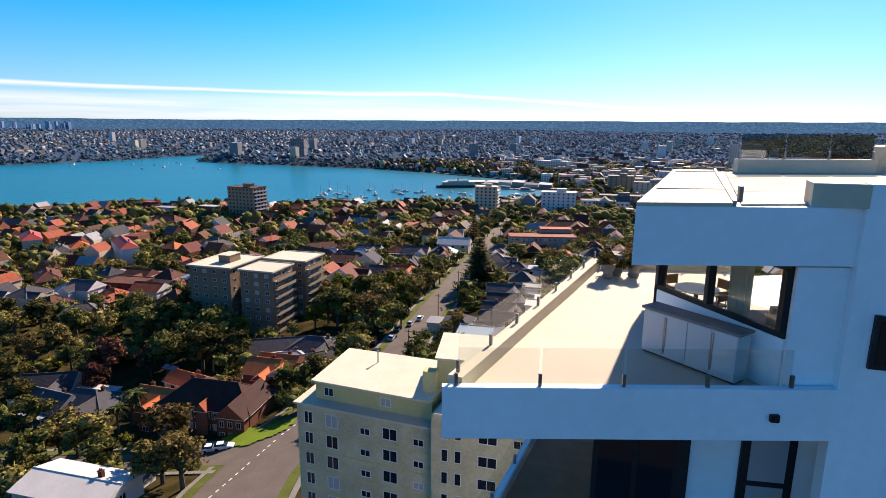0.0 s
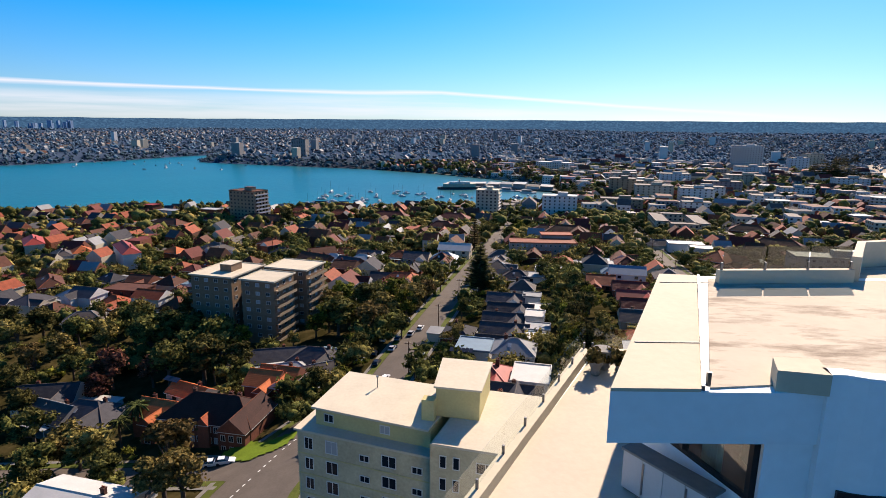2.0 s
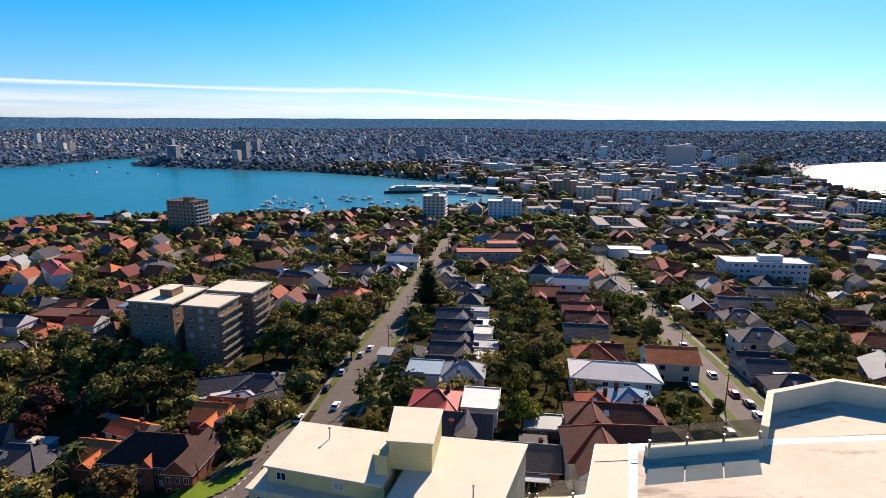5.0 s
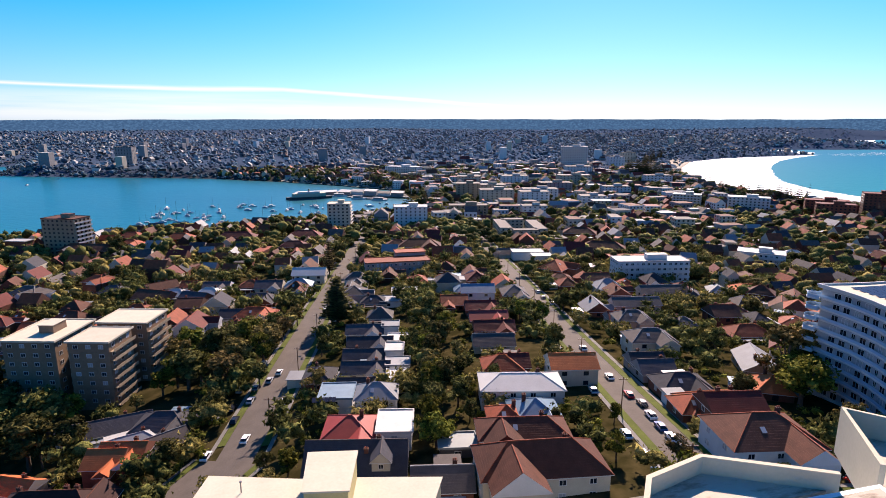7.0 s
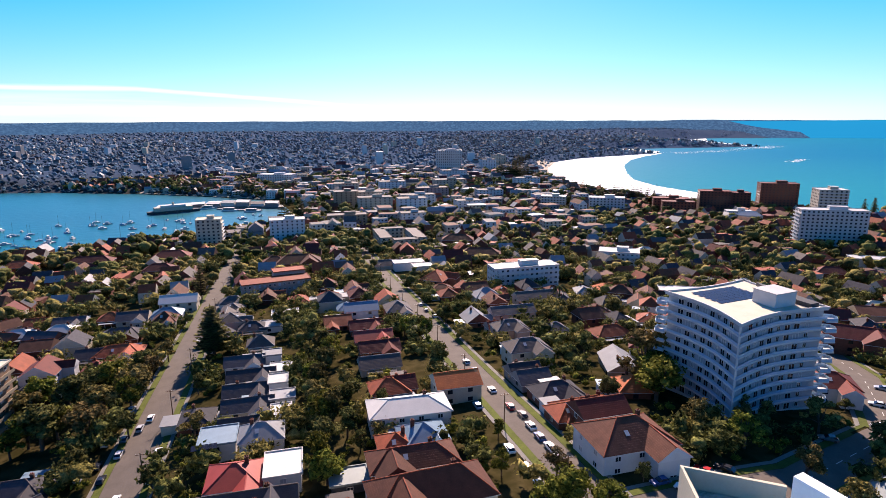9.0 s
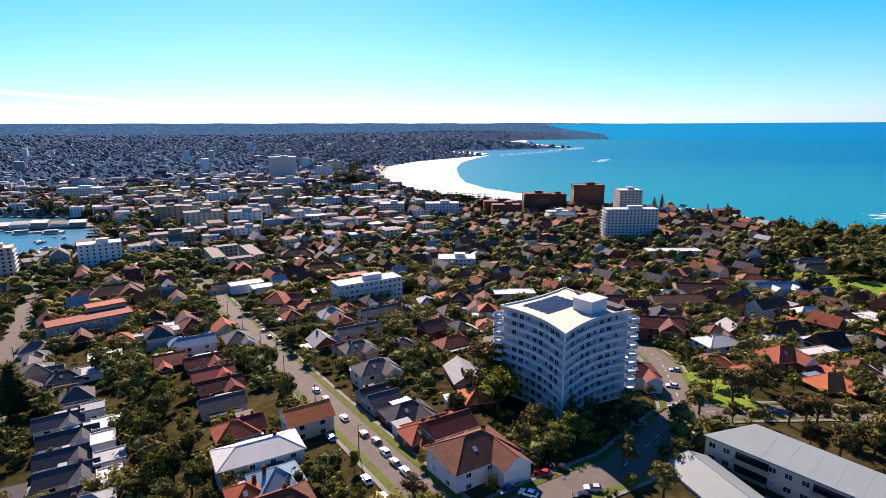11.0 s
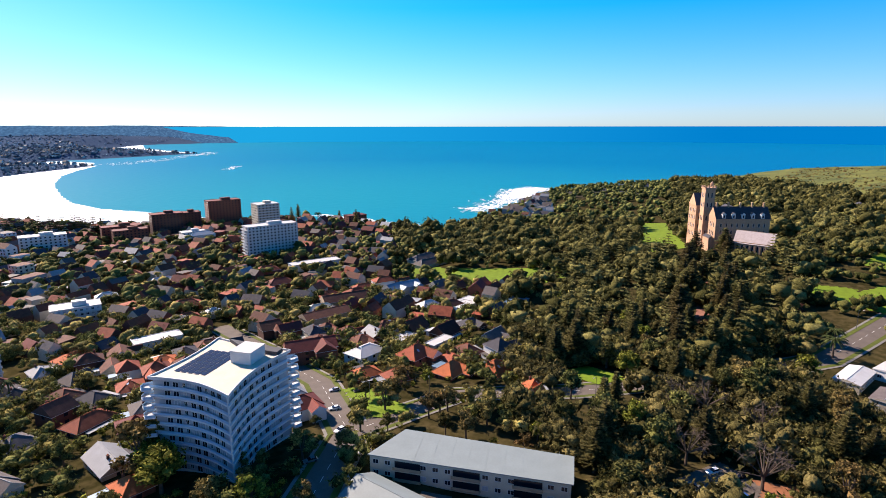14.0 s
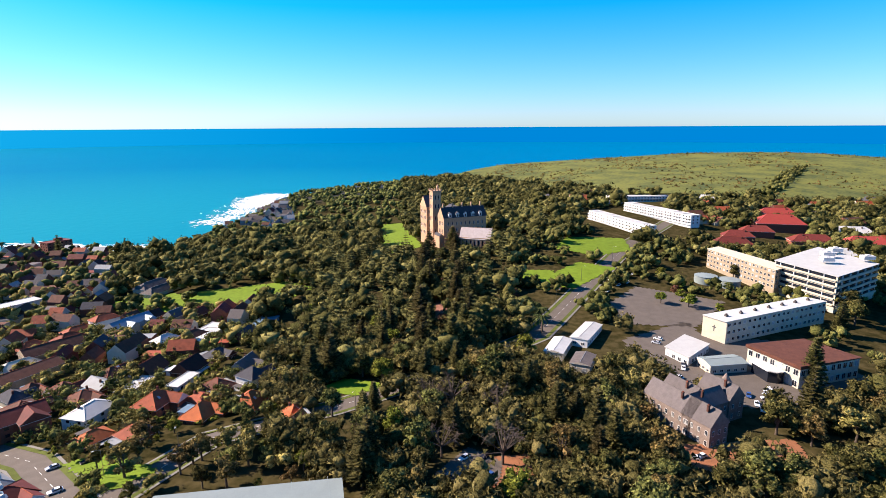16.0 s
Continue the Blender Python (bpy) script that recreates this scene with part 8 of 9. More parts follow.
def heath_edge(az):
    """Distance at which the open heath begins, by bearing in degrees."""
    return np.interp(az, (99, 108.8, 111.6, 117, 122.5, 131.8, 136.7, 143, 152), (1500, 1193, 1087, 892, 797, 780, 800, 883, 900))


def wooded(x, y):
    az, r = math.degrees(math.atan2(x, y)), math.hypot(x, y)
    if az > 99 and r > heath_edge(az) - 12:
        return False
    return (az > 86 and r < 1250 and not (az > 113 and r > 290)) or (az > 74 and r > 475)


rng = random.Random(21)
ROOFS = ["terracotta", "terracotta", "brown", "brown", "maroon", "slate", "grey", "slate", "steel", "brown", "orange", "terracotta"]
WALLS = ["brick", "brick", "cream", "white", "darkbrick", "cream", "white"]
for i in range(-40, 60):
    for j in range(3, 45):
        u, v = j * 15.5 + rng.uniform(-2, 2), i * 15.5 + rng.uniform(-2, 2)
        x, y = uv(u, v)
        r, az = math.hypot(x, y), math.degrees(math.atan2(x, y))
        if r > 330 or r < 95 or az < -50 or az > 96 or (az < -8 and r < 235) or wooded(x, y) or on_lawn(x, y):
            continue
        if shore(HARBOUR, x, y) < 18 or shore(OCEAN, x, y) < 22 or not free(x, y, 6.0, 8.0) or rng.random() < 0.16:
            continue
        w, d = rng.uniform(10, 13.5), rng.uniform(9, 12)
        house(x, y, w, d, (-12 if az < 45 else -45) + rng.choice((0, 90)), rng.choice((1, 1, 2)), rng.choice(ROOFS), rng.choice(WALLS), rng.choice(("hip", "hip", "gable")), rng.uniform(0.42, 0.6), rng.choice((0, 1, -1)), chim=rng.random() < 0.4, wins=r < 260)


# ---- distance: joined houses, trees and scrub ----
def joined(name, verts, faces, mats, mi, label, category, soft=0):
    """One mesh of many pieces; the first `soft` faces are shaded smooth."""
    me = bpy.data.meshes.new(name)
    me.vertices.add(len(verts))
    me.vertices.foreach_set("co", np.asarray(verts, np.float32).ravel())
    faces = np.asarray(faces, np.int32)
    n, k = faces.shape
    me.loops.add(n * k)
    me.loops.foreach_set("vertex_index", faces.ravel())
    me.polygons.add(n)
    me.polygons.foreach_set("loop_start", np.arange(n, dtype=np.int32) * k)
    for m in mats:
        me.materials.append(m)
    if mi is not None:
        me.polygons.foreach_set("material_index", np.asarray(mi, np.int32))
    me.polygons.foreach_set("use_smooth", np.arange(n) < soft)
    me.update(calc_edges=True)
    me.validate()
    return tagged(new(name, me), label, category, "", "stuff")


RN = np.random.default_rng(7)


def spots(count, a0, a1, r0, r1, gap=12.0, power=1.0):
    """Random places on land between two bearings and two distances."""
    az = np.radians(RN.uniform(a0, a1, count))
    r = np.sqrt(RN.uniform(0, 1, count) ** power * (r1 * r1 - r0 * r0) + r0 * r0)
    x, y = r * np.sin(az), r * np.cos(az)
    keep = (shore(HARBOUR, x, y) > gap) & (shore(OCEAN, x, y) > gap)
    return x[keep], y[keep]


def clear_of(x, y, pad):
    keep = np.ones(len(x), bool)
    for a, b, c in OCC:
        keep &= (x - a) ** 2 + (y - b) ** 2 > (c + pad) ** 2
    return keep


def far_houses(name, x, y, mats, label, lo=(9, 14), hi=(3, 6), pitch=0.45, flat=0.0, glazed=False):
    """Many small gabled or flat houses in one mesh; six walls and roof slopes each, all as quads."""
    n = len(x)
    w, d = RN.uniform(*lo, n) / 2, RN.uniform(*lo, n) / 2 * 0.8
    h = RN.uniform(*hi, n)
    a = np.radians(-12 + 90 * RN.integers(0, 2, n) + RN.uniform(-12, 12, n))
    ridge = np.where(RN.uniform(0, 1, n) < flat, 0.05, d * 2 * pitch)
    z = land(x, y)
    px = np.stack([-w, w, w, -w, -w, w, w, -w, -w, w], 1)
    py = np.stack([-d, -d, d, d, -d, -d, d, d, 0 * d, 0 * d], 1)
    pz = np.stack([0 * h - 2] * 4 + [h] * 4 + [h + ridge] * 2, 1) + z[:, None]
    X = x[:, None] + px * np.cos(a)[:, None] - py * np.sin(a)[:, None]
    Y = y[:, None] + px * np.sin(a)[:, None] + py * np.cos(a)[:, None]
    V = np.stack([X, Y, pz], 2).reshape(-1, 3)
    F = np.array([(0, 1, 5), (0, 5, 4), (1, 2, 6), (1, 6, 5), (2, 3, 7), (2, 7, 6), (3, 0, 4), (3, 4, 7), (5, 6, 9), (7, 4, 8), (4, 5, 9), (4, 9, 8), (6, 7, 8), (6, 8, 9)])
    tris = (F[None] + 10 * np.arange(n)[:, None, None]).reshape(-1, 3)
    wall = RN.integers(0, 3, n)
    roof = RN.integers(3, len(mats), n)
    mi = np.stack([wall] * 10 + [roof] * 4, 1).ravel()
    ob = joined(name, V, tris, mats, mi, label, "houses")
    if glazed:
        # rows of small dark panes on all four walls
        quads = []
        for i in range(n):
            c, s = math.cos(a[i]), math.sin(a[i])
            for k, (half, off) in enumerate(((w[i], d[i]), (d[i], w[i]), (w[i], d[i]), (d[i], w[i]))):
                qx, qy = ((c, s), (-s, c), (-c, -s), (s, -c))[k]
                cols = max(1, int(half * 2 / 3.6))
                for row in range(int(h[i] / 3.0)):
                    for col in range(cols):
                        t = ((col + 0.5) / cols - 0.5) * half * 2
                        bx, by, bz = x[i] + qx * t + qy * (off + 0.06), y[i] + qy * t - qx * (off + 0.06), z[i] + row * 3.0 + 0.9
                        quads += [(bx - qx * 0.85, by - qy * 0.85, bz), (bx + qx * 0.85, by + qy * 0.85, bz), (bx + qx * 0.85, by + qy * 0.85, bz + 1.5), (bx - qx * 0.85, by - qy * 0.85, bz + 1.5)]
        joined(name + "_panes", quads, np.arange(len(quads)).reshape(-1, 4), [GLASS], None, "rows of dark window panes on the town buildings", "windows")
    return ob


def unit_lump(sub):
    if sub == 0:
        return np.array([(1, 0, 0), (-1, 0, 0), (0, 1, 0), (0, -1, 0), (0, 0, 1), (0, 0, -1)], float), np.array([(0, 2, 4), (2, 1, 4), (1, 3, 4), (3, 0, 4), (2, 0, 5), (1, 2, 5), (3, 1, 5), (0, 3, 5)])
    bm = bmesh.new()
    bmesh.ops.create_icosphere(bm, subdivisions=sub, radius=1)
    v = np.array([tuple(q.co) for q in bm.verts])
    f = np.array([[q.index for q in p.verts] for p in bm.faces])
    bm.free()
    return v, f


def far_trees(name, x, y, size, leaf, label, lumps=3, sub=1, sprays=0, tall=1.0, core=1.0, leaf_size=0.095):
    """Many crowns in one mesh: a few uneven lumps for each tree, with loose sprays on them."""
    lv, lf = unit_lump(sub)
    n = len(x)
    s = RN.uniform(size[0], size[1], n)
    z = land(x, y)
    cx = np.repeat(x, lumps) + np.repeat(s, lumps) * RN.uniform(-0.45, 0.45, n * lumps)
    cy = np.repeat(y, lumps) + np.repeat(s, lumps) * RN.uniform(-0.42, 0.42, n * lumps)
    r = np.repeat(s, lumps) * (0.17 + 0.28 * RN.uniform(0, 1, n * lumps) ** 1.5)
    cz = np.repeat(z, lumps) + np.repeat(s, lumps) * RN.uniform(0.25, 0.75, n * lumps) * tall
    m = n * lumps
    jit = RN.uniform(0.5, 1.38, (m, len(lv), 1))
    V = (lv[None] * np.array([1, 1, 0.85]) * jit * core * r[:, None, None] + np.stack([cx, cy, cz], 1)[:, None]).reshape(-1, 3)
    F = (lf[None] + len(lv) * np.arange(m)[:, None, None]).reshape(-1, 3)
    if sprays:
        k = m * sprays
        d = RN.normal(size=(k, 3))
        d[:, 2] = np.abs(d[:, 2]) * 0.9 - 0.2
        d /= np.linalg.norm(d, axis=1)[:, None]
        c = np.repeat(np.stack([cx, cy, cz], 1), sprays, 0) + d * (np.repeat(r, sprays) * RN.uniform(0.85, 1.15, k))[:, None]
        q = leaf_size * np.repeat(np.repeat(s, lumps), sprays)[:, None, None]
        tri = c[:, None] + RN.normal(size=(k, 3, 3)) * q * 0.75
        F = np.concatenate([F, len(V) + np.arange(3 * k).reshape(-1, 3)])
        V = np.concatenate([V, tri.reshape(-1, 3)])
    return joined(name, V, F, [LEAF[leaf]], None, label, "trees", m * len(lf))


def far_pines(name, x, y, size, label):
    """Many far Norfolk pines in one mesh: a stem and shrinking star-shaped tiers of level branches."""
    V, F = [], []
    for px, py, pz in zip(x, y, land(x, y)):
        h = RN.uniform(*size)
        wide = h * RN.uniform(0.17, 0.22)
        k = len(V)
        V += [(px + 0.35 * math.cos(a), py + 0.35 * math.sin(a), pz - 1) for a in (0, 2.1, 4.2)] + [(px, py, pz + h)]
        F += [(k, k + 1, k + 3), (k + 1, k + 2, k + 3), (k + 2, k, k + 3)]
        for t in range(9):
            q = t / 9
            z, r, turn = pz + h * (0.14 + 0.84 * q), wide * (1.0 - q) ** 0.75 + 0.3, RN.uniform(0, 6.28)
            k = len(V)
            V.append((px, py, z + r * 0.12))
            for i in range(12):
                rr = r * (RN.uniform(0.85, 1.15) if i % 2 == 0 else 0.42)
                V.append((px + rr * math.cos(turn + i * 0.5236), py + rr * math.sin(turn + i * 0.5236), z + (0.10 * r if i % 2 == 0 else -0.05 * r)))
            F += [(k, k + 1 + i, k + 1 + (i + 1) % 12) for i in range(12)]
    return joined(name, V, F, [LEAF["pine"]], None, label, "trees")


SMALL = [WALL["darkbrick"], WALL["brick"], WALL["cream"], ROOF["terracotta"], ROOF["brown"], ROOF["grey"], ROOF["brown"], ROOF["slate"], ROOF["maroon"], ROOF["steel"], ROOF["terracotta"]]
TOWN = [WALL["cream"], WALL["grey"], WALL["white"], ROOF["grey"], ROOF["brown"], ROOF["steel"], ROOF["grey"], ROOF["maroon"], ROOF["slate"], ROOF["grey"]]
HAZY = [WALL["grey"], WALL["white"], WALL["grey"], ROOF["brown"], ROOF["grey"], ROOF["grey"], ROOF["steel"], ROOF["slate"], ROOF["grey"]]
gx, gy = np.meshgrid(np.arange(-50, 60) * 16.0, np.arange(5, 75) * 16.5)
gx, gy = gx.ravel() + RN.uniform(-3, 3, gx.size), gy.ravel() + RN.uniform(-3, 3, gy.size)
x, y = gy * SA + gx * CA, gy * CA - gx * SA
ar, aa = np.hypot(x, y), np.degrees(np.arctan2(x, y))
k = (ar > 330) & (ar < 1150) & (aa > -46) & (aa < 88) & (RN.uniform(0, 1, len(x)) < 0.78) & (shore(HARBOUR, x, y) > 14) & (shore(OCEAN, x, y) > 16)
k &= np.array([not (wooded(a, b) or on_lawn(a, b)) and road_gap(a, b) > 11 for a, b in zip(x, y)])
x, y = x[k], y[k]
k = clear_of(x, y, 7)
far_houses("far_houses", x[k], y[k], SMALL, "many small tiled and white-roofed houses across the flat", (9, 15), (3.5, 7), 0.42, 0.2)
x, y = spots(520, 5, 42, 520, 1250, 14)
k = clear_of(x, y, 10)
far_houses("town_centre_roofs", x[k], y[k], TOWN, "pale flat-roofed shops and flats of the town centre", (11, 22), (5, 13), 0.4, 0.85, True)
x, y = spots(3600, -46, 66, 1100, 3600, 20)
far_houses("hillside_houses", x, y, HAZY, "specks of houses over the far hillsides", (9, 15), (3.0, 7), 0.4, 0.3)
x, y = spots(36, -30, 40, 1250, 2600, 40)
far_houses("far_towers", x, y, [WALL["white"], WALL["grey"], WALL["cream"], ROOF["white"], ROOF["grey"]], "far pale apartment towers on the hills", (14, 22), (14, 34), 0.4, 1.0)
# distance haze is put into the towers' blue-grey base colour
CITY_HAZE = mat("hazy_city_glass", (0.16, 0.24, 0.36), 0.5, vary=0.1, scale=0.02)
x, y = -2716 + RN.uniform(-200, 200, 16), 3836 + RN.uniform(-160, 160, 16)
far_houses("city_towers", x, y, [CITY_HAZE, CITY_HAZE, CITY_HAZE, ROOF["slate"], ROOF["slate"]], "city towers on the far horizon", (12, 22), (26, 58), 0.4, 1.0)
x, y = spots(70, 83, 90, 760, 1010, 14)
far_houses("headland_houses", x, y, TOWN, "houses along the headland over the bay", (9, 16), (3.5, 7), 0.42, 0.3)
x, y = spots(260, 118, 150, 520, 1100, 20)
k = clear_of(x, y, 14) & (np.hypot(x, y) < heath_edge(np.degrees(np.arctan2(x, y))) - 30)
far_houses("upland_houses", x[k][:60], y[k][:60], SMALL, "low houses beyond the hospital", (12, 24), (3.5, 6), 0.35, 0.2)

x, y = spots(6600, -46, 80, 440, 1150, 9)
k = clear_of(x, y, 3)
far_trees("suburb_trees", x[k], y[k], (6, 13), "green", "dark street and garden trees across the flat", 4, 1, 10, 1.0, 0.95, 0.05)
x, y = spots(1500, -46, 86, 330, 640, 9)
k = clear_of(x, y, 2) & np.array([road_gap(a, b) > 6 and not on_lawn(a, b) for a, b in zip(x, y)])
far_trees("suburb_gums", x[k], y[k], (6, 11), "olive", "olive-green garden trees across the flat", 5, 1, 10, 1.0, 0.95, 0.05)
x, y = spots(16000, -46, 66, 1100, 2900, 3)
far_trees("hillside_trees", x, y, (7, 14), "hazed_gum", "dark bush and trees over the far hillsides", 1, 0, 4, 0.7, 1.25, 0.09)
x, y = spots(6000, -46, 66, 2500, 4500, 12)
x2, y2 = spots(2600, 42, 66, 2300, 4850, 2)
far_trees("far_woods", x, y, (14, 26), "hazed_gum", "far wooded ridges", 1, 0, 3, 0.4)
far_trees("coast_woods", x2, y2, (8, 14), "hazed_gum", "low woods on the far coast", 1, 0, 3, 0.4)
x, y = RN.uniform(-1500, 160, 16000), RN.uniform(850, 1750, 16000)
d = shore(HARBOUR, x, y)
k = (d > 1) & (d < 45)
far_trees("shore_bush", x[k], y[k], (6, 12), "hazed_gum", "dark bush along the far harbour shore", 2, 0, 6, 0.6)
az = np.radians(RN.uniform(4, 26, 260))
r = RN.uniform(880, 1020, 260)
x, y = r * np.sin(az) - 60, r * np.cos(az)
k = (shore(HARBOUR, x, y) > 8) & (shore(HARBOUR, x, y) < 70)
far_pines("shore_pines", x[k], y[k], (16, 27), "row of tall dark pines behind the harbour beach")

line = np.array([(575, 520), (545, 600), (575, 770), (662, 955), (800, 1160), (960, 1330)], float)
t = np.sort(RN.uniform(0, 4.999, 150))
i = t.astype(int)
x = line[i, 0] + (line[i + 1, 0] - line[i, 0]) * (t - i) + RN.uniform(-16, 6, 150)
y = line[i, 1] + (line[i + 1, 1] - line[i, 1]) * (t - i) + RN.uniform(-8, 8, 150)
far_pines("beach_pines", x, y, (17, 30), "row of tall dark pines along the surf beach")
x, y = 572 + RN.uniform(-14, 14, 34), 835 + RN.uniform(-40, 40, 34)
far_pines("park_pines", x, y, (34, 44), "dense stand of tall dark pines behind the beach")
x, y = RN.uniform(118, 160, 16), RN.uniform(590, 640, 16)
far_pines("wharf_pines", x, y, (22, 32), "tall dark pines beside the ferry wharf")

# heath on the high headland, and the wooded park
HEATH = mat("coastal_heath", (0.120, 0.122, 0.026), 0.95, vary=0.25, scale=0.02, bump=0.8, bscale=0.3, rand=0.0, contrast=2.4, color2=(0.050, 0.062, 0.018), spec=0.1)


def heath():
    """Open heath over the high ground, as fans of cells between bearings and distances."""
    g = Geo()
    A, R = np.radians(np.linspace(99, 152, 90)), np.geomspace(640, 2600, 44)
    aa, rr = np.meshgrid(A, R, indexing="ij")
    px, py = rr * np.sin(aa), rr * np.cos(aa)
    ok = (shore(OCEAN, px, py) > 8) & (rr > heath_edge(np.degrees(aa)))
    z = land(px, py) + 0.8
    n = len(R)
    g.v = [(float(a), float(b), float(c)) for a, b, c in zip(px.ravel(), py.ravel(), z.ravel())]
    for i in range(len(A) - 1):
        for j in range(n - 1):
            if ok[i, j] and ok[i + 1, j] and ok[i, j + 1] and ok[i + 1, j + 1]:
                a = i * n + j
                g.f.append((a, a + 1, a + n + 1, a + n))
                g.m.append(0)
    structure("heath", g, HEATH, "low olive-green coastal heath on the headland", "heath", True)


heath()
# brick drive from the gate up to the college, between rows of tall pines
COLLEGE_DRIVE = [(283, -72), (330, -86), (400, -103), (462, -121)]


def DRIVE_GAP(x, y):
    return min(math.hypot(x - a - t * (c - a), y - b - t * (d - b)) for (a, b), (c, d) in zip(COLLEGE_DRIVE, COLLEGE_DRIVE[1:]) for t in (0, 0.2, 0.4, 0.6, 0.8, 1))


structure("drive_college", strip(COLLEGE_DRIVE, 7, 0.25), mat("red_brick_paving", (0.21, 0.095, 0.065), 0.9, vary=0.2, scale=0.5, bump=0.2), "red-brown brick drive up to the college", "drive")
HEDGE = [(565.0, -551.0), (636.0, -642.0), (734.0, -768.0), (803.0, -866.0)]
x, y = spots(8000, 100, 152, 760, 1700, 10)
k = clear_of(x, y, 8) & (np.hypot(x, y) > heath_edge(np.degrees(np.arctan2(x, y))))
k &= np.sin(x * 0.021 + 2 * np.sin(y * 0.013)) + np.sin(y * 0.027 + x * 0.008) + RN.normal(0, 0.5, len(x)) > 0.1
far_trees("heath_scrub", x[k], y[k], (3.5, 8.0), "heath", "low olive scrub over the headland", 2, 0, 4, 0.25, 1.0, 0.05)
line = np.array(HEDGE, float)
t = np.sort(RN.uniform(0, len(HEDGE) - 1.001, 120))
i = t.astype(int)
x = line[i, 0] + (line[i + 1, 0] - line[i, 0]) * (t - i) + RN.uniform(-9, 9, 120)
y = line[i, 1] + (line[i + 1, 1] - line[i, 1]) * (t - i) + RN.uniform(-9, 9, 120)
far_trees("roadside_trees", x, y, (5, 10), "green", "dark line of trees along the road over the heath", 5, 1, 12, 1.0, 1.0, 0.05)
x, y = spots(1150, 112, 150, 290, 800, 10)
k = clear_of(x, y, 3) & np.array([road_gap(a, b) > 8 and not on_lawn(a, b) and math.hypot(a, b) < heath_edge(math.degrees(math.atan2(a, b))) - 15 for a, b in zip(x, y)])
far_trees("hill_trees", x[k], y[k], (6, 11), "green", "scattered trees among the hospital and terraces", 6, 1, 18, 1.0, 0.95, 0.05)
x, y = spots(5600, 70, 148, 250, 1250, 10)
k = np.array([wooded(a, b) and not on_lawn(a, b) and (math.hypot(a, b) > 255) and road_gap(a, b) > 8 and DRIVE_GAP(a, b) > 5 for a, b in zip(x, y)]) & clear_of(x, y, 3.0)
x, y = x[k], y[k]
r, az = np.hypot(x, y), np.degrees(np.arctan2(x, y))
coast = (r > 690) & (az < 101)
thin = coast & (RN.uniform(0, 1, len(x)) < 0.12)
inner = ~coast
half = np.arange(len(x)) % 2 == 0
far_trees("park_trees", x[inner & half], y[inner & half], (10, 19), "green", "dense dark trees of the college park", 9, 1, 16, 1.0, 0.82, 0.07)
far_trees("park_broadleaves", x[inner & ~half], y[inner & ~half], (9, 15), "park", "lighter green trees of the college park", 9, 1, 16, 1.0, 0.82, 0.07)
far_trees("headland_trees", x[coast & ~thin], y[coast & ~thin], (6, 11), "green", "low wind-shorn trees among the headland houses", 6, 1, 10, 0.8, 1.0, 0.05)


az, r = np.radians(RN.uniform(91, 113, 150)), RN.uniform(268, 540, 150)
x, y = r * np.sin(az), r * np.cos(az)
k = clear_of(x, y, 4) & np.array([not on_lawn(a, b) and DRIVE_GAP(a, b) > 6 for a, b in zip(x, y)])
far_pines("park_conifers", x[k][:85], y[k][:85], (17, 27), "tall dark conifers standing out of the college park")

# ---- trees near by ----
rng = random.Random(31)
grown = [(o.location.x, o.location.y, 3.2) for o in scene.objects if o.name.startswith("tree")]


def scatter(count, a0, a1, r0, r1, kinds, hi, gap=3.4, test=None):
    """Trees at random over a sector, off roads, roofs, lawns and other trees."""
    done = tries = 0
    while done < count and tries < count * 30:
        tries += 1
        az, r = radians(rng.uniform(a0, a1)), math.sqrt(rng.uniform(r0 * r0, r1 * r1))
        x, y = r * math.sin(az), r * math.cos(az)
        if shore(HARBOUR, x, y) < 8 or shore(OCEAN, x, y) < 8 or on_lawn(x, y) or (test and not test(x, y)):
            continue
        h = rng.uniform(*hi)
        if not free(x, y, h * 0.12, 5.5) or any((x - a) ** 2 + (y - b) ** 2 < (gap + c * 0.3) ** 2 for a, b, c in grown):
            continue
        tree(rng.choice(kinds), x, y, h, rng.uniform(0.9, 1.25))
        grown.append((x, y, h * 0.3))
        done += 1


for side in (-1, 1):
    for k in range(8):
        t = k / 7 * 2.999
        (ax, ay), (bx, by) = COLLEGE_DRIVE[int(t)], COLLEGE_DRIVE[int(t) + 1]
        x, y = ax + (bx - ax) * (t % 1), ay + (by - ay) * (t % 1) + side * rng.uniform(9, 13)
        tree("pine", x, y, rng.uniform(19, 27), rng.uniform(1.15, 1.5))
        grown.append((x, y, 4))
scatter(16, 88, 108, 150, 300, ["pine"], (17, 24), 7.0)
scatter(62, 86, 146, 105, 262, ["green", "green", "olive", "olive", "green", "green"], (10, 17), 3.6)
scatter(12, -46, 86, 95, 180, ["green", "green", "olive", "bright", "green"], (6, 10), 3.2)


def garden_fill(name, count, a0, a1, r0, r1, size, leaf, label):
    """Smaller garden trees and shrubs between the houses."""
    xs, ys = [], []
    fx, fy = spots(count, a0, a1, r0, r1, 8)
    ok = clear_of(fx, fy, 0.8)
    for a, b in zip(fx[ok], fy[ok]):
        if road_gap(a, b) > 7.0 and not on_lawn(a, b) and all((a - p) ** 2 + (b - q) ** 2 > 9 for p, q, _ in grown):
            xs.append(a)
            ys.append(b)
    far_trees(name, np.array(xs), np.array(ys), size, leaf, label, 7 if size[1] > 5 else 4, 1, 30, 0.95, 0.74, 0.072)


garden_fill("garden_trees", 1500, -46, 88, 104, 460, (5, 9.5), "green", "dark-green garden trees and hedges between the houses")
garden_fill("garden_gums", 700, -46, 88, 104, 460, (5, 9), "olive", "olive-green garden trees between the houses")
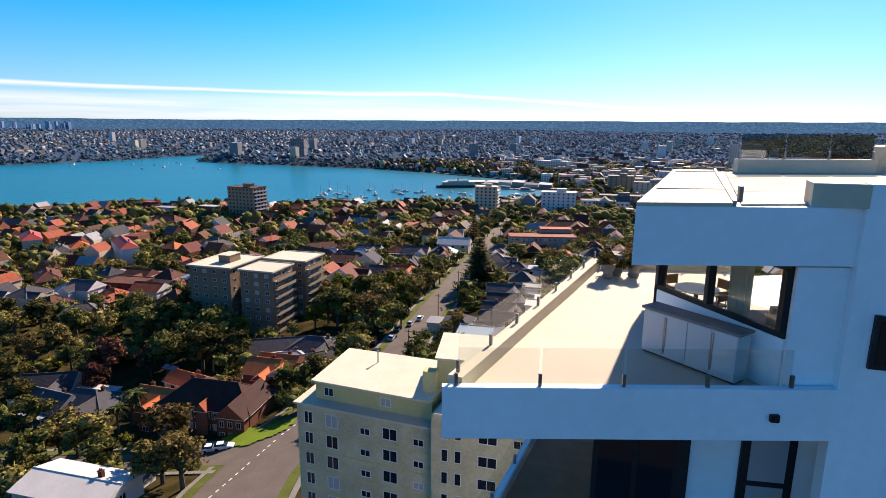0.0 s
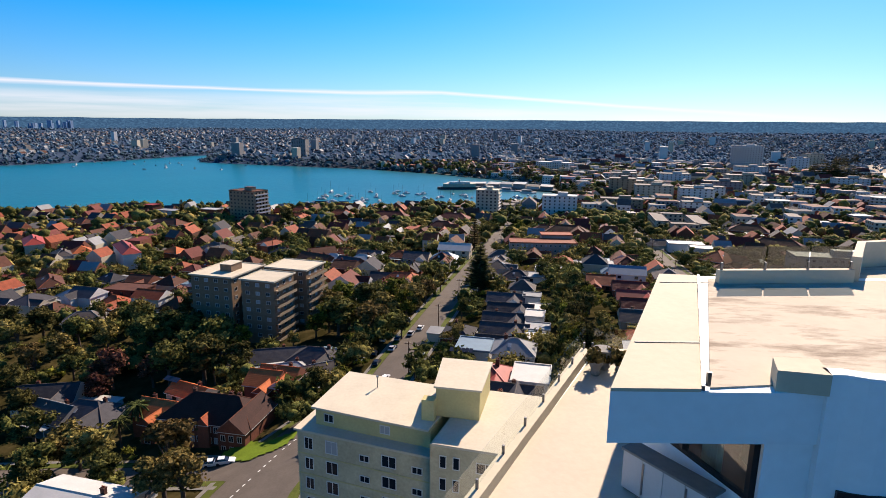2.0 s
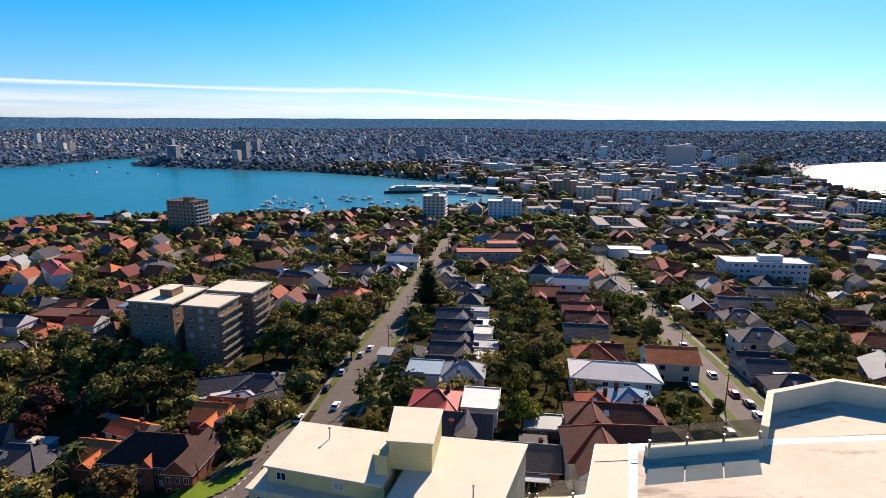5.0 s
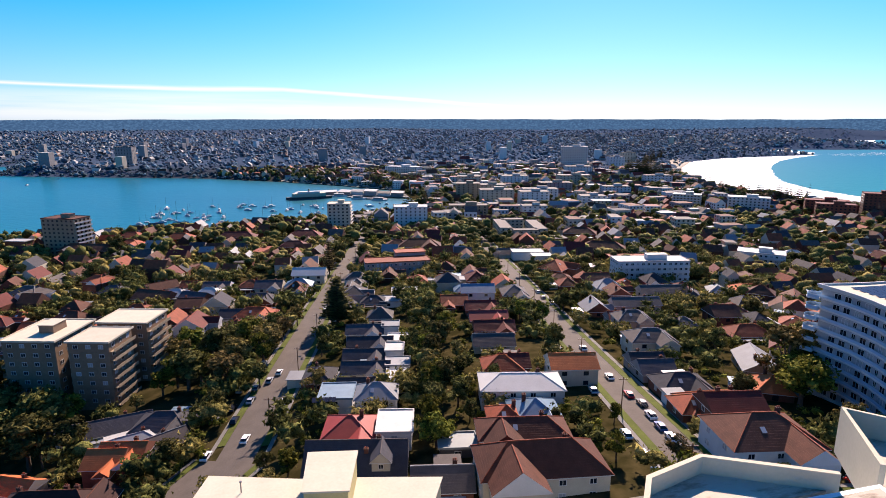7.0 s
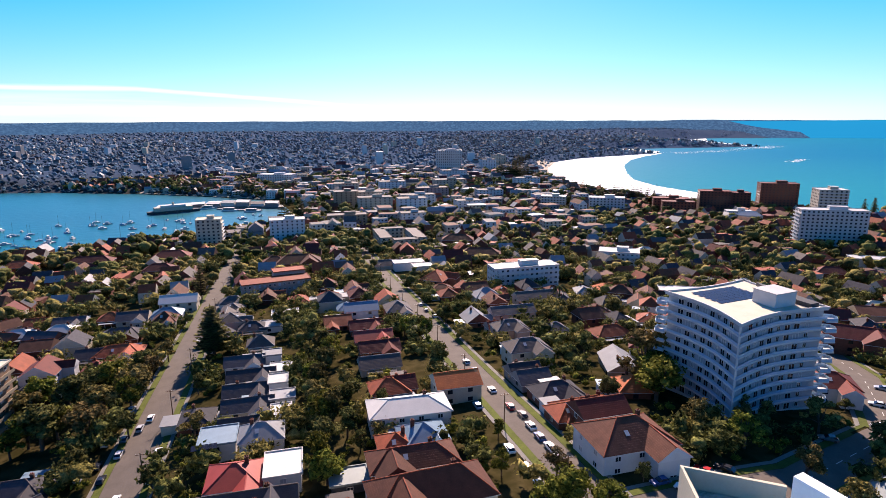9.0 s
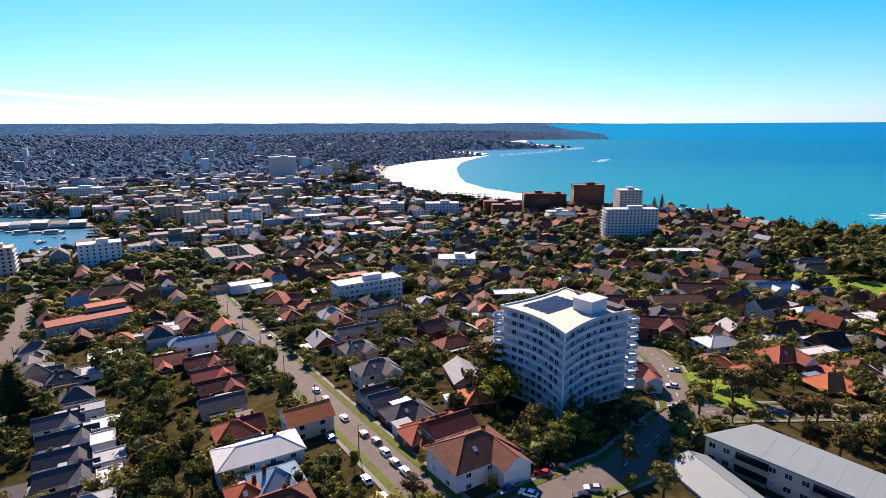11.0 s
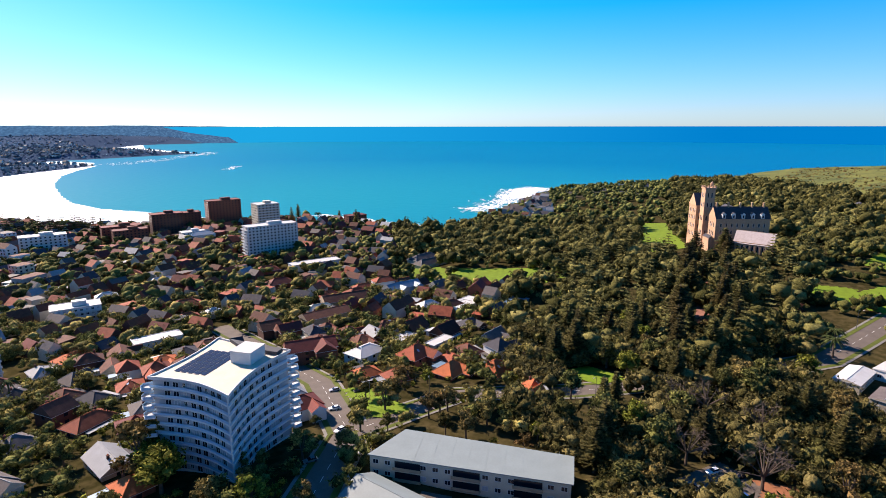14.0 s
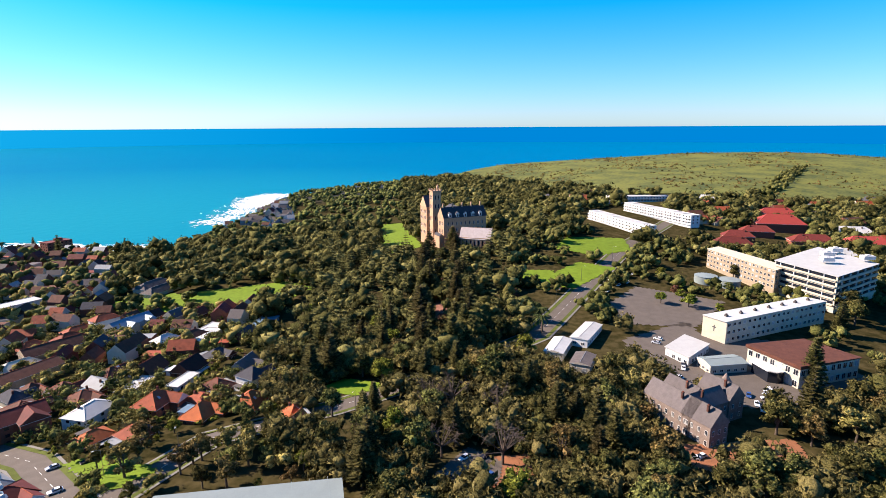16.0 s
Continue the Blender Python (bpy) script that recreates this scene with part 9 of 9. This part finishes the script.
garden_fill("garden_shrubs", 1500, -46, 88, 104, 330, (2.2, 4.5), "bright", "small bright-green shrubs in the gardens")
garden_fill("park_undergrowth", 1000, 86, 148, 100, 300, (4, 9), "green", "dense undergrowth and small trees of the park")
garden_fill("park_olives", 900, 86, 148, 110, 300, (6, 12), "park", "olive-green trees filling the park")


# ---- parked cars ----
patch("parking_court", COURT, ASPHALT, "grey parking court among the park trees", "parking court", 0.4)
for x, y, rz, c in ((145.5, -42.5, 35, "black"), (149.2, -41.0, 35, "grey"), (158.5, -48.0, 120, "white"), (157.0, -54.5, 120, "black"), (147.0, -52.5, 30, "blue")):
    car(x, y, rz, c)
car(-49.6, 110.6, 12, "white")
car(140.5, -121.5, 60, "white")
car(-15.7, 145.2, 78, "white")
car(-25.1, 141.8, 78, "white")
car(-6.0, 163.2, 78, "white")
car(-7.8, 149.6, 78, "white")
car(-10.8, 182.9, 78, "silver")
car(-16.0, 169.9, 78, "silver")
car(-19.7, 158.7, 78, "black")
car(-14.9, 179.0, 78, "grey")
car(14.8, 239.7, 78, "white")
car(10.0, 219.7, 78, "white")
car(21.2, 285.5, 78, "white")
car(26.2, 301.2, 78, "silver")
car(17.6, 265.5, 78, "silver")
car(81.3, 146.3, 78, "black")
car(88.1, 139.1, 78, "white")
car(78.3, 131.3, 78, "silver")
car(85.7, 125.2, 78, "red")
car(83.2, 111.8, 78, "white")
car(81.4, 105.4, 78, "blue")
car(80.3, 99.8, 78, "white")
car(78.8, 93.8, 78, "black")
car(71.7, 104.6, 78, "white")
car(69.8, 94.9, 78, "white")
car(68.0, 87.3, 78, "white")
car(94.4, 166.4, 78, "white")
car(92.5, 157.1, 78, "black")
car(85.5, 118.9, 78, "black")
car(90.4, 75.1, 170, "blue")
car(112.5, 228.9, 78, "white")
car(115.8, 252.1, 78, "silver")
car(113.4, 240.4, 78, "grey")
car(92.8, 70.6, 110, "white")
car(102.2, 73.7, 110, "red")
car(107.1, 72.1, 110, "black")
car(105.1, 61.3, 130, "silver")
car(100.5, 61.4, 130, "black")
car(144.3, 70.7, 130, "grey")
car(165.5, 69.4, 150, "white")
car(184.1, 78.8, 120, "white")
car(204.0, 86.7, 120, "silver")
car(152.4, 56.1, 130, "white")
car(203.5, 75.8, 120, "black")
for cx, cy, rz, c in ((170, -180, 60, "white"), (172.5, -183, 60, "silver"), (175, -186, 60, "white"), (203, -166, 140, "white"), (206, -168, 140, "grey"), (196, -158, 20, "white"), (232, -172, 40, "silver"), (236, -176, 40, "white")):
    car(cx, cy, rz, c)
car(217.4, -154.4, 150, "white")
car(205.3, -151.5, 150, "white")
car(213.4, -155.7, 150, "silver")
car(140.6, -124.6, 100, "white")
car(173.9, -174.8, 140, "blue")
car(167.1, -172.5, 140, "white")
car(162.8, -171.2, 140, "white")
car(173.4, -187.1, 140, "black")
car(176.0, -186.8, 140, "white")
car(320.2, -211.9, 128, "white")
car(317.0, -203.6, 128, "silver")
car(328.6, -204.3, 128, "white")
car(335.5, -226.2, 128, "silver")
car(346.4, -237.9, 128, "black")
car(351.5, -248.3, 128, "white")
car(364.2, -264.5, 128, "silver")
car(343.1, -222.0, 128, "white")
car(395.4, -302.7, 128, "white")
car(309.4, -190.7, 128, "white")
car(-47.0, 110.6, 12, "white")
car(-19.8, 179.9, 78, "white")
car(-21.2, 167.3, 78, "black")
car(-7.8, 188.3, 78, "white")
car(-13.5, 199.6, 78, "silver")
car(-25.2, 164.1, 78, "silver")

# ---- street poles, with their wires ----
def pole(x, y, rz, h=9.5):
    ob = thing("power_pole", "brown timber power pole with a crossarm", "power pole", x, y, gz(x, y), rz, "power poles")
    part("post", Geo().tube((0, 0, -1), (0, 0, h), 0.16, 0.12, 8), TIMBER, ob)
    part("crossarm", Geo().box(-1.2, -0.06, h - 0.7, 1.2, 0.06, h - 0.55), TIMBER, ob)
    for s in (-1.0, -0.4, 0.4, 1.0):
        part("insulator", cached("insulator", lambda: Geo().tube((0, 0, 0), (0, 0, 0.16), 0.05, n=6).mesh("insulator", TRIM)), None, ob, at=pose(s, 0, h - 0.55))


for v, us in ((-40.0, range(105, 420, 38)), (52.3, range(95, 420, 36))):
    last = None
    for u in us:
        x, y = uv(u, v)
        pole(x, y, -12)
        top = (x, y, gz(x, y) + 9.0)
        if last:
            w = Geo()
            for s in (-1.0, -0.4, 0.4, 1.0):
                pts = []
                for i in range(9):
                    t = i / 8
                    pts.append((last[0] + (x - last[0]) * t + s * CA, last[1] + (y - last[1]) * t - s * SA, last[2] + (top[2] - last[2]) * t - 0.8 * math.sin(math.pi * t)))
                for a, b in zip(pts, pts[1:]):
                    w.tube(a, b, 0.015, n=3)
            tagged(part("power_wires", w, DARK), "four slack power wires between two poles", "wires")
        last = top


def street_lamp(x, y, rz, h=10.0):
    ob = thing("street_lamp", "grey steel street lamp with a curved arm", "street lamp", x, y, gz(x, y), rz, "street lamps")
    part("post", Geo().tube((0, 0, -1), (0, 0, h), 0.12, 0.07, 8), STEEL, ob)
    part("arm", Geo().tube((0, 0, h), (0.9, 0, h + 0.5), 0.05, n=6).tube((0.9, 0, h + 0.5), (2.0, 0, h + 0.55), 0.05, n=6), STEEL, ob)
    part("head", Geo().box(1.8, -0.14, h + 0.45, 2.6, 0.14, h + 0.6), TRIM, ob)


for x, y, rz in ((205, -18, 150), (335, -186, 220), (372, -232, 220), (300, -150, 220), (420, -300, 220), (198, 45, 180), (188, 66, 120)):
    street_lamp(x, y, rz)

# dashed centre lines on the corner and the avenue
PAINTED = mat("white_road_paint", (0.6, 0.6, 0.57), 0.8, vary=0.15, scale=1.0)
for name, line, pitch, width in (("corner", [(-41.2, 86), (-37.2, 103), (-34.8, 112), (-31, 121)], 2.0, 0.16), ("avenue", [(165, 66), (205, 35), (215, -10), (235, -60), (262, -120), (330, -190), (420, -280)], 7, 0.08), ("ridge", [(120, 62), (165, 66), (215, 98), (262, 150)], 7, 0.08)):
    g = Geo()
    for (ax, ay), (bx, by) in zip(line, line[1:]):
        d = math.hypot(bx - ax, by - ay)
        ux, uy = (bx - ax) / d, (by - ay) / d
        for i in range(int(d / pitch)):
            p, q = i * pitch, i * pitch + pitch * 0.45
            c = [(ax + ux * s - uy * o, ay + uy * s + ux * o) for s, o in ((p, -width), (q, -width), (q, width), (p, width))]
            g.poly([(cx, cy, gz(cx, cy) + 0.16) for cx, cy in c])
    structure("road_marking_" + name, g, PAINTED, "dashed white centre line", "road marking")

# surf breaking on the rocks and the beach
FOAM = mat("sea_foam", (0.8, 0.82, 0.82), 0.9, vary=0.1, scale=0.1, bump=0.3, rand=0.0)
FR = random.Random(9)
def foam(name, pts, n, label, spread):
    g = Geo()
    for _ in range(n * 5):
        i = FR.randrange(len(pts) - 1)
        t = FR.random()
        x = pts[i][0] + (pts[i + 1][0] - pts[i][0]) * t + FR.gauss(0, spread)
        y = pts[i][1] + (pts[i + 1][1] - pts[i][1]) * t + FR.gauss(0, spread)
        if shore(OCEAN, x, y) > 2:
            continue
        r, st = FR.uniform(0.6, 3.2), FR.uniform(2, 6)
        a = FR.uniform(-0.4, 0.4) + math.atan2(pts[i + 1][1] - pts[i][1], pts[i + 1][0] - pts[i][0])
        k = [(r * st * math.cos(b) * FR.uniform(0.6, 1.1), r * 0.5 * math.sin(b) * FR.uniform(0.5, 1.2)) for b in (j * 0.785 for j in range(8))]
        z = 0.08 + FR.random() * 0.5
        g.poly([(x + p * math.cos(a) - q * math.sin(a), y + p * math.sin(a) + q * math.cos(a), z) for p, q in k])
    tagged(part(name, g, FOAM), label, "surf", "", "stuff")
foam("surf_rocks", [(1020, 62), (1080, 62), (1150, 55), (1190, 30)], 330, "white surf breaking off the rocky point", 17)
foam("surf_point", [(860, 120), (930, 90), (1010, 75)], 70, "thin white surf along the rocks of the point", 16)
foam("surf_bay", [(690, 150), (720, 220), (765, 330)], 60, "thin white surf along the bay shore", 9)
foam("surf_beach", [(700, 470), (650, 580), (670, 740), (770, 920), (890, 1090), (1060, 1250)], 200, "lines of white surf along the beach", 26)
foam("surf_far_point", [(1700, 1470), (2000, 1500), (2480, 1640)], 80, "surf at the far points", 30)
foam("surf_swell", [(1560, 960), (1640, 990), (1700, 1010)], 16, "line of white swell out in the bay", 8)
foam("surf_headland", [(2300, 1560), (2460, 1620), (2600, 1700)], 40, "surf under the far headland", 22)

# denser bush over the coastal hills to the north
x, y = spots(6500, 26, 66, 1500, 3300, 3)
far_trees("coastal_bush", x, y, (7, 14), "hazed_gum", "dark bush over the coastal hills past the beach", 1, 0, 4, 0.6, 1.25, 0.09)
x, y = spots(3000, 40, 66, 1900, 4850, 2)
far_trees("ridge_woods", x, y, (7, 13), "hazed_gum", "dark woods on the far coastal ridge", 1, 0, 3, 0.4)
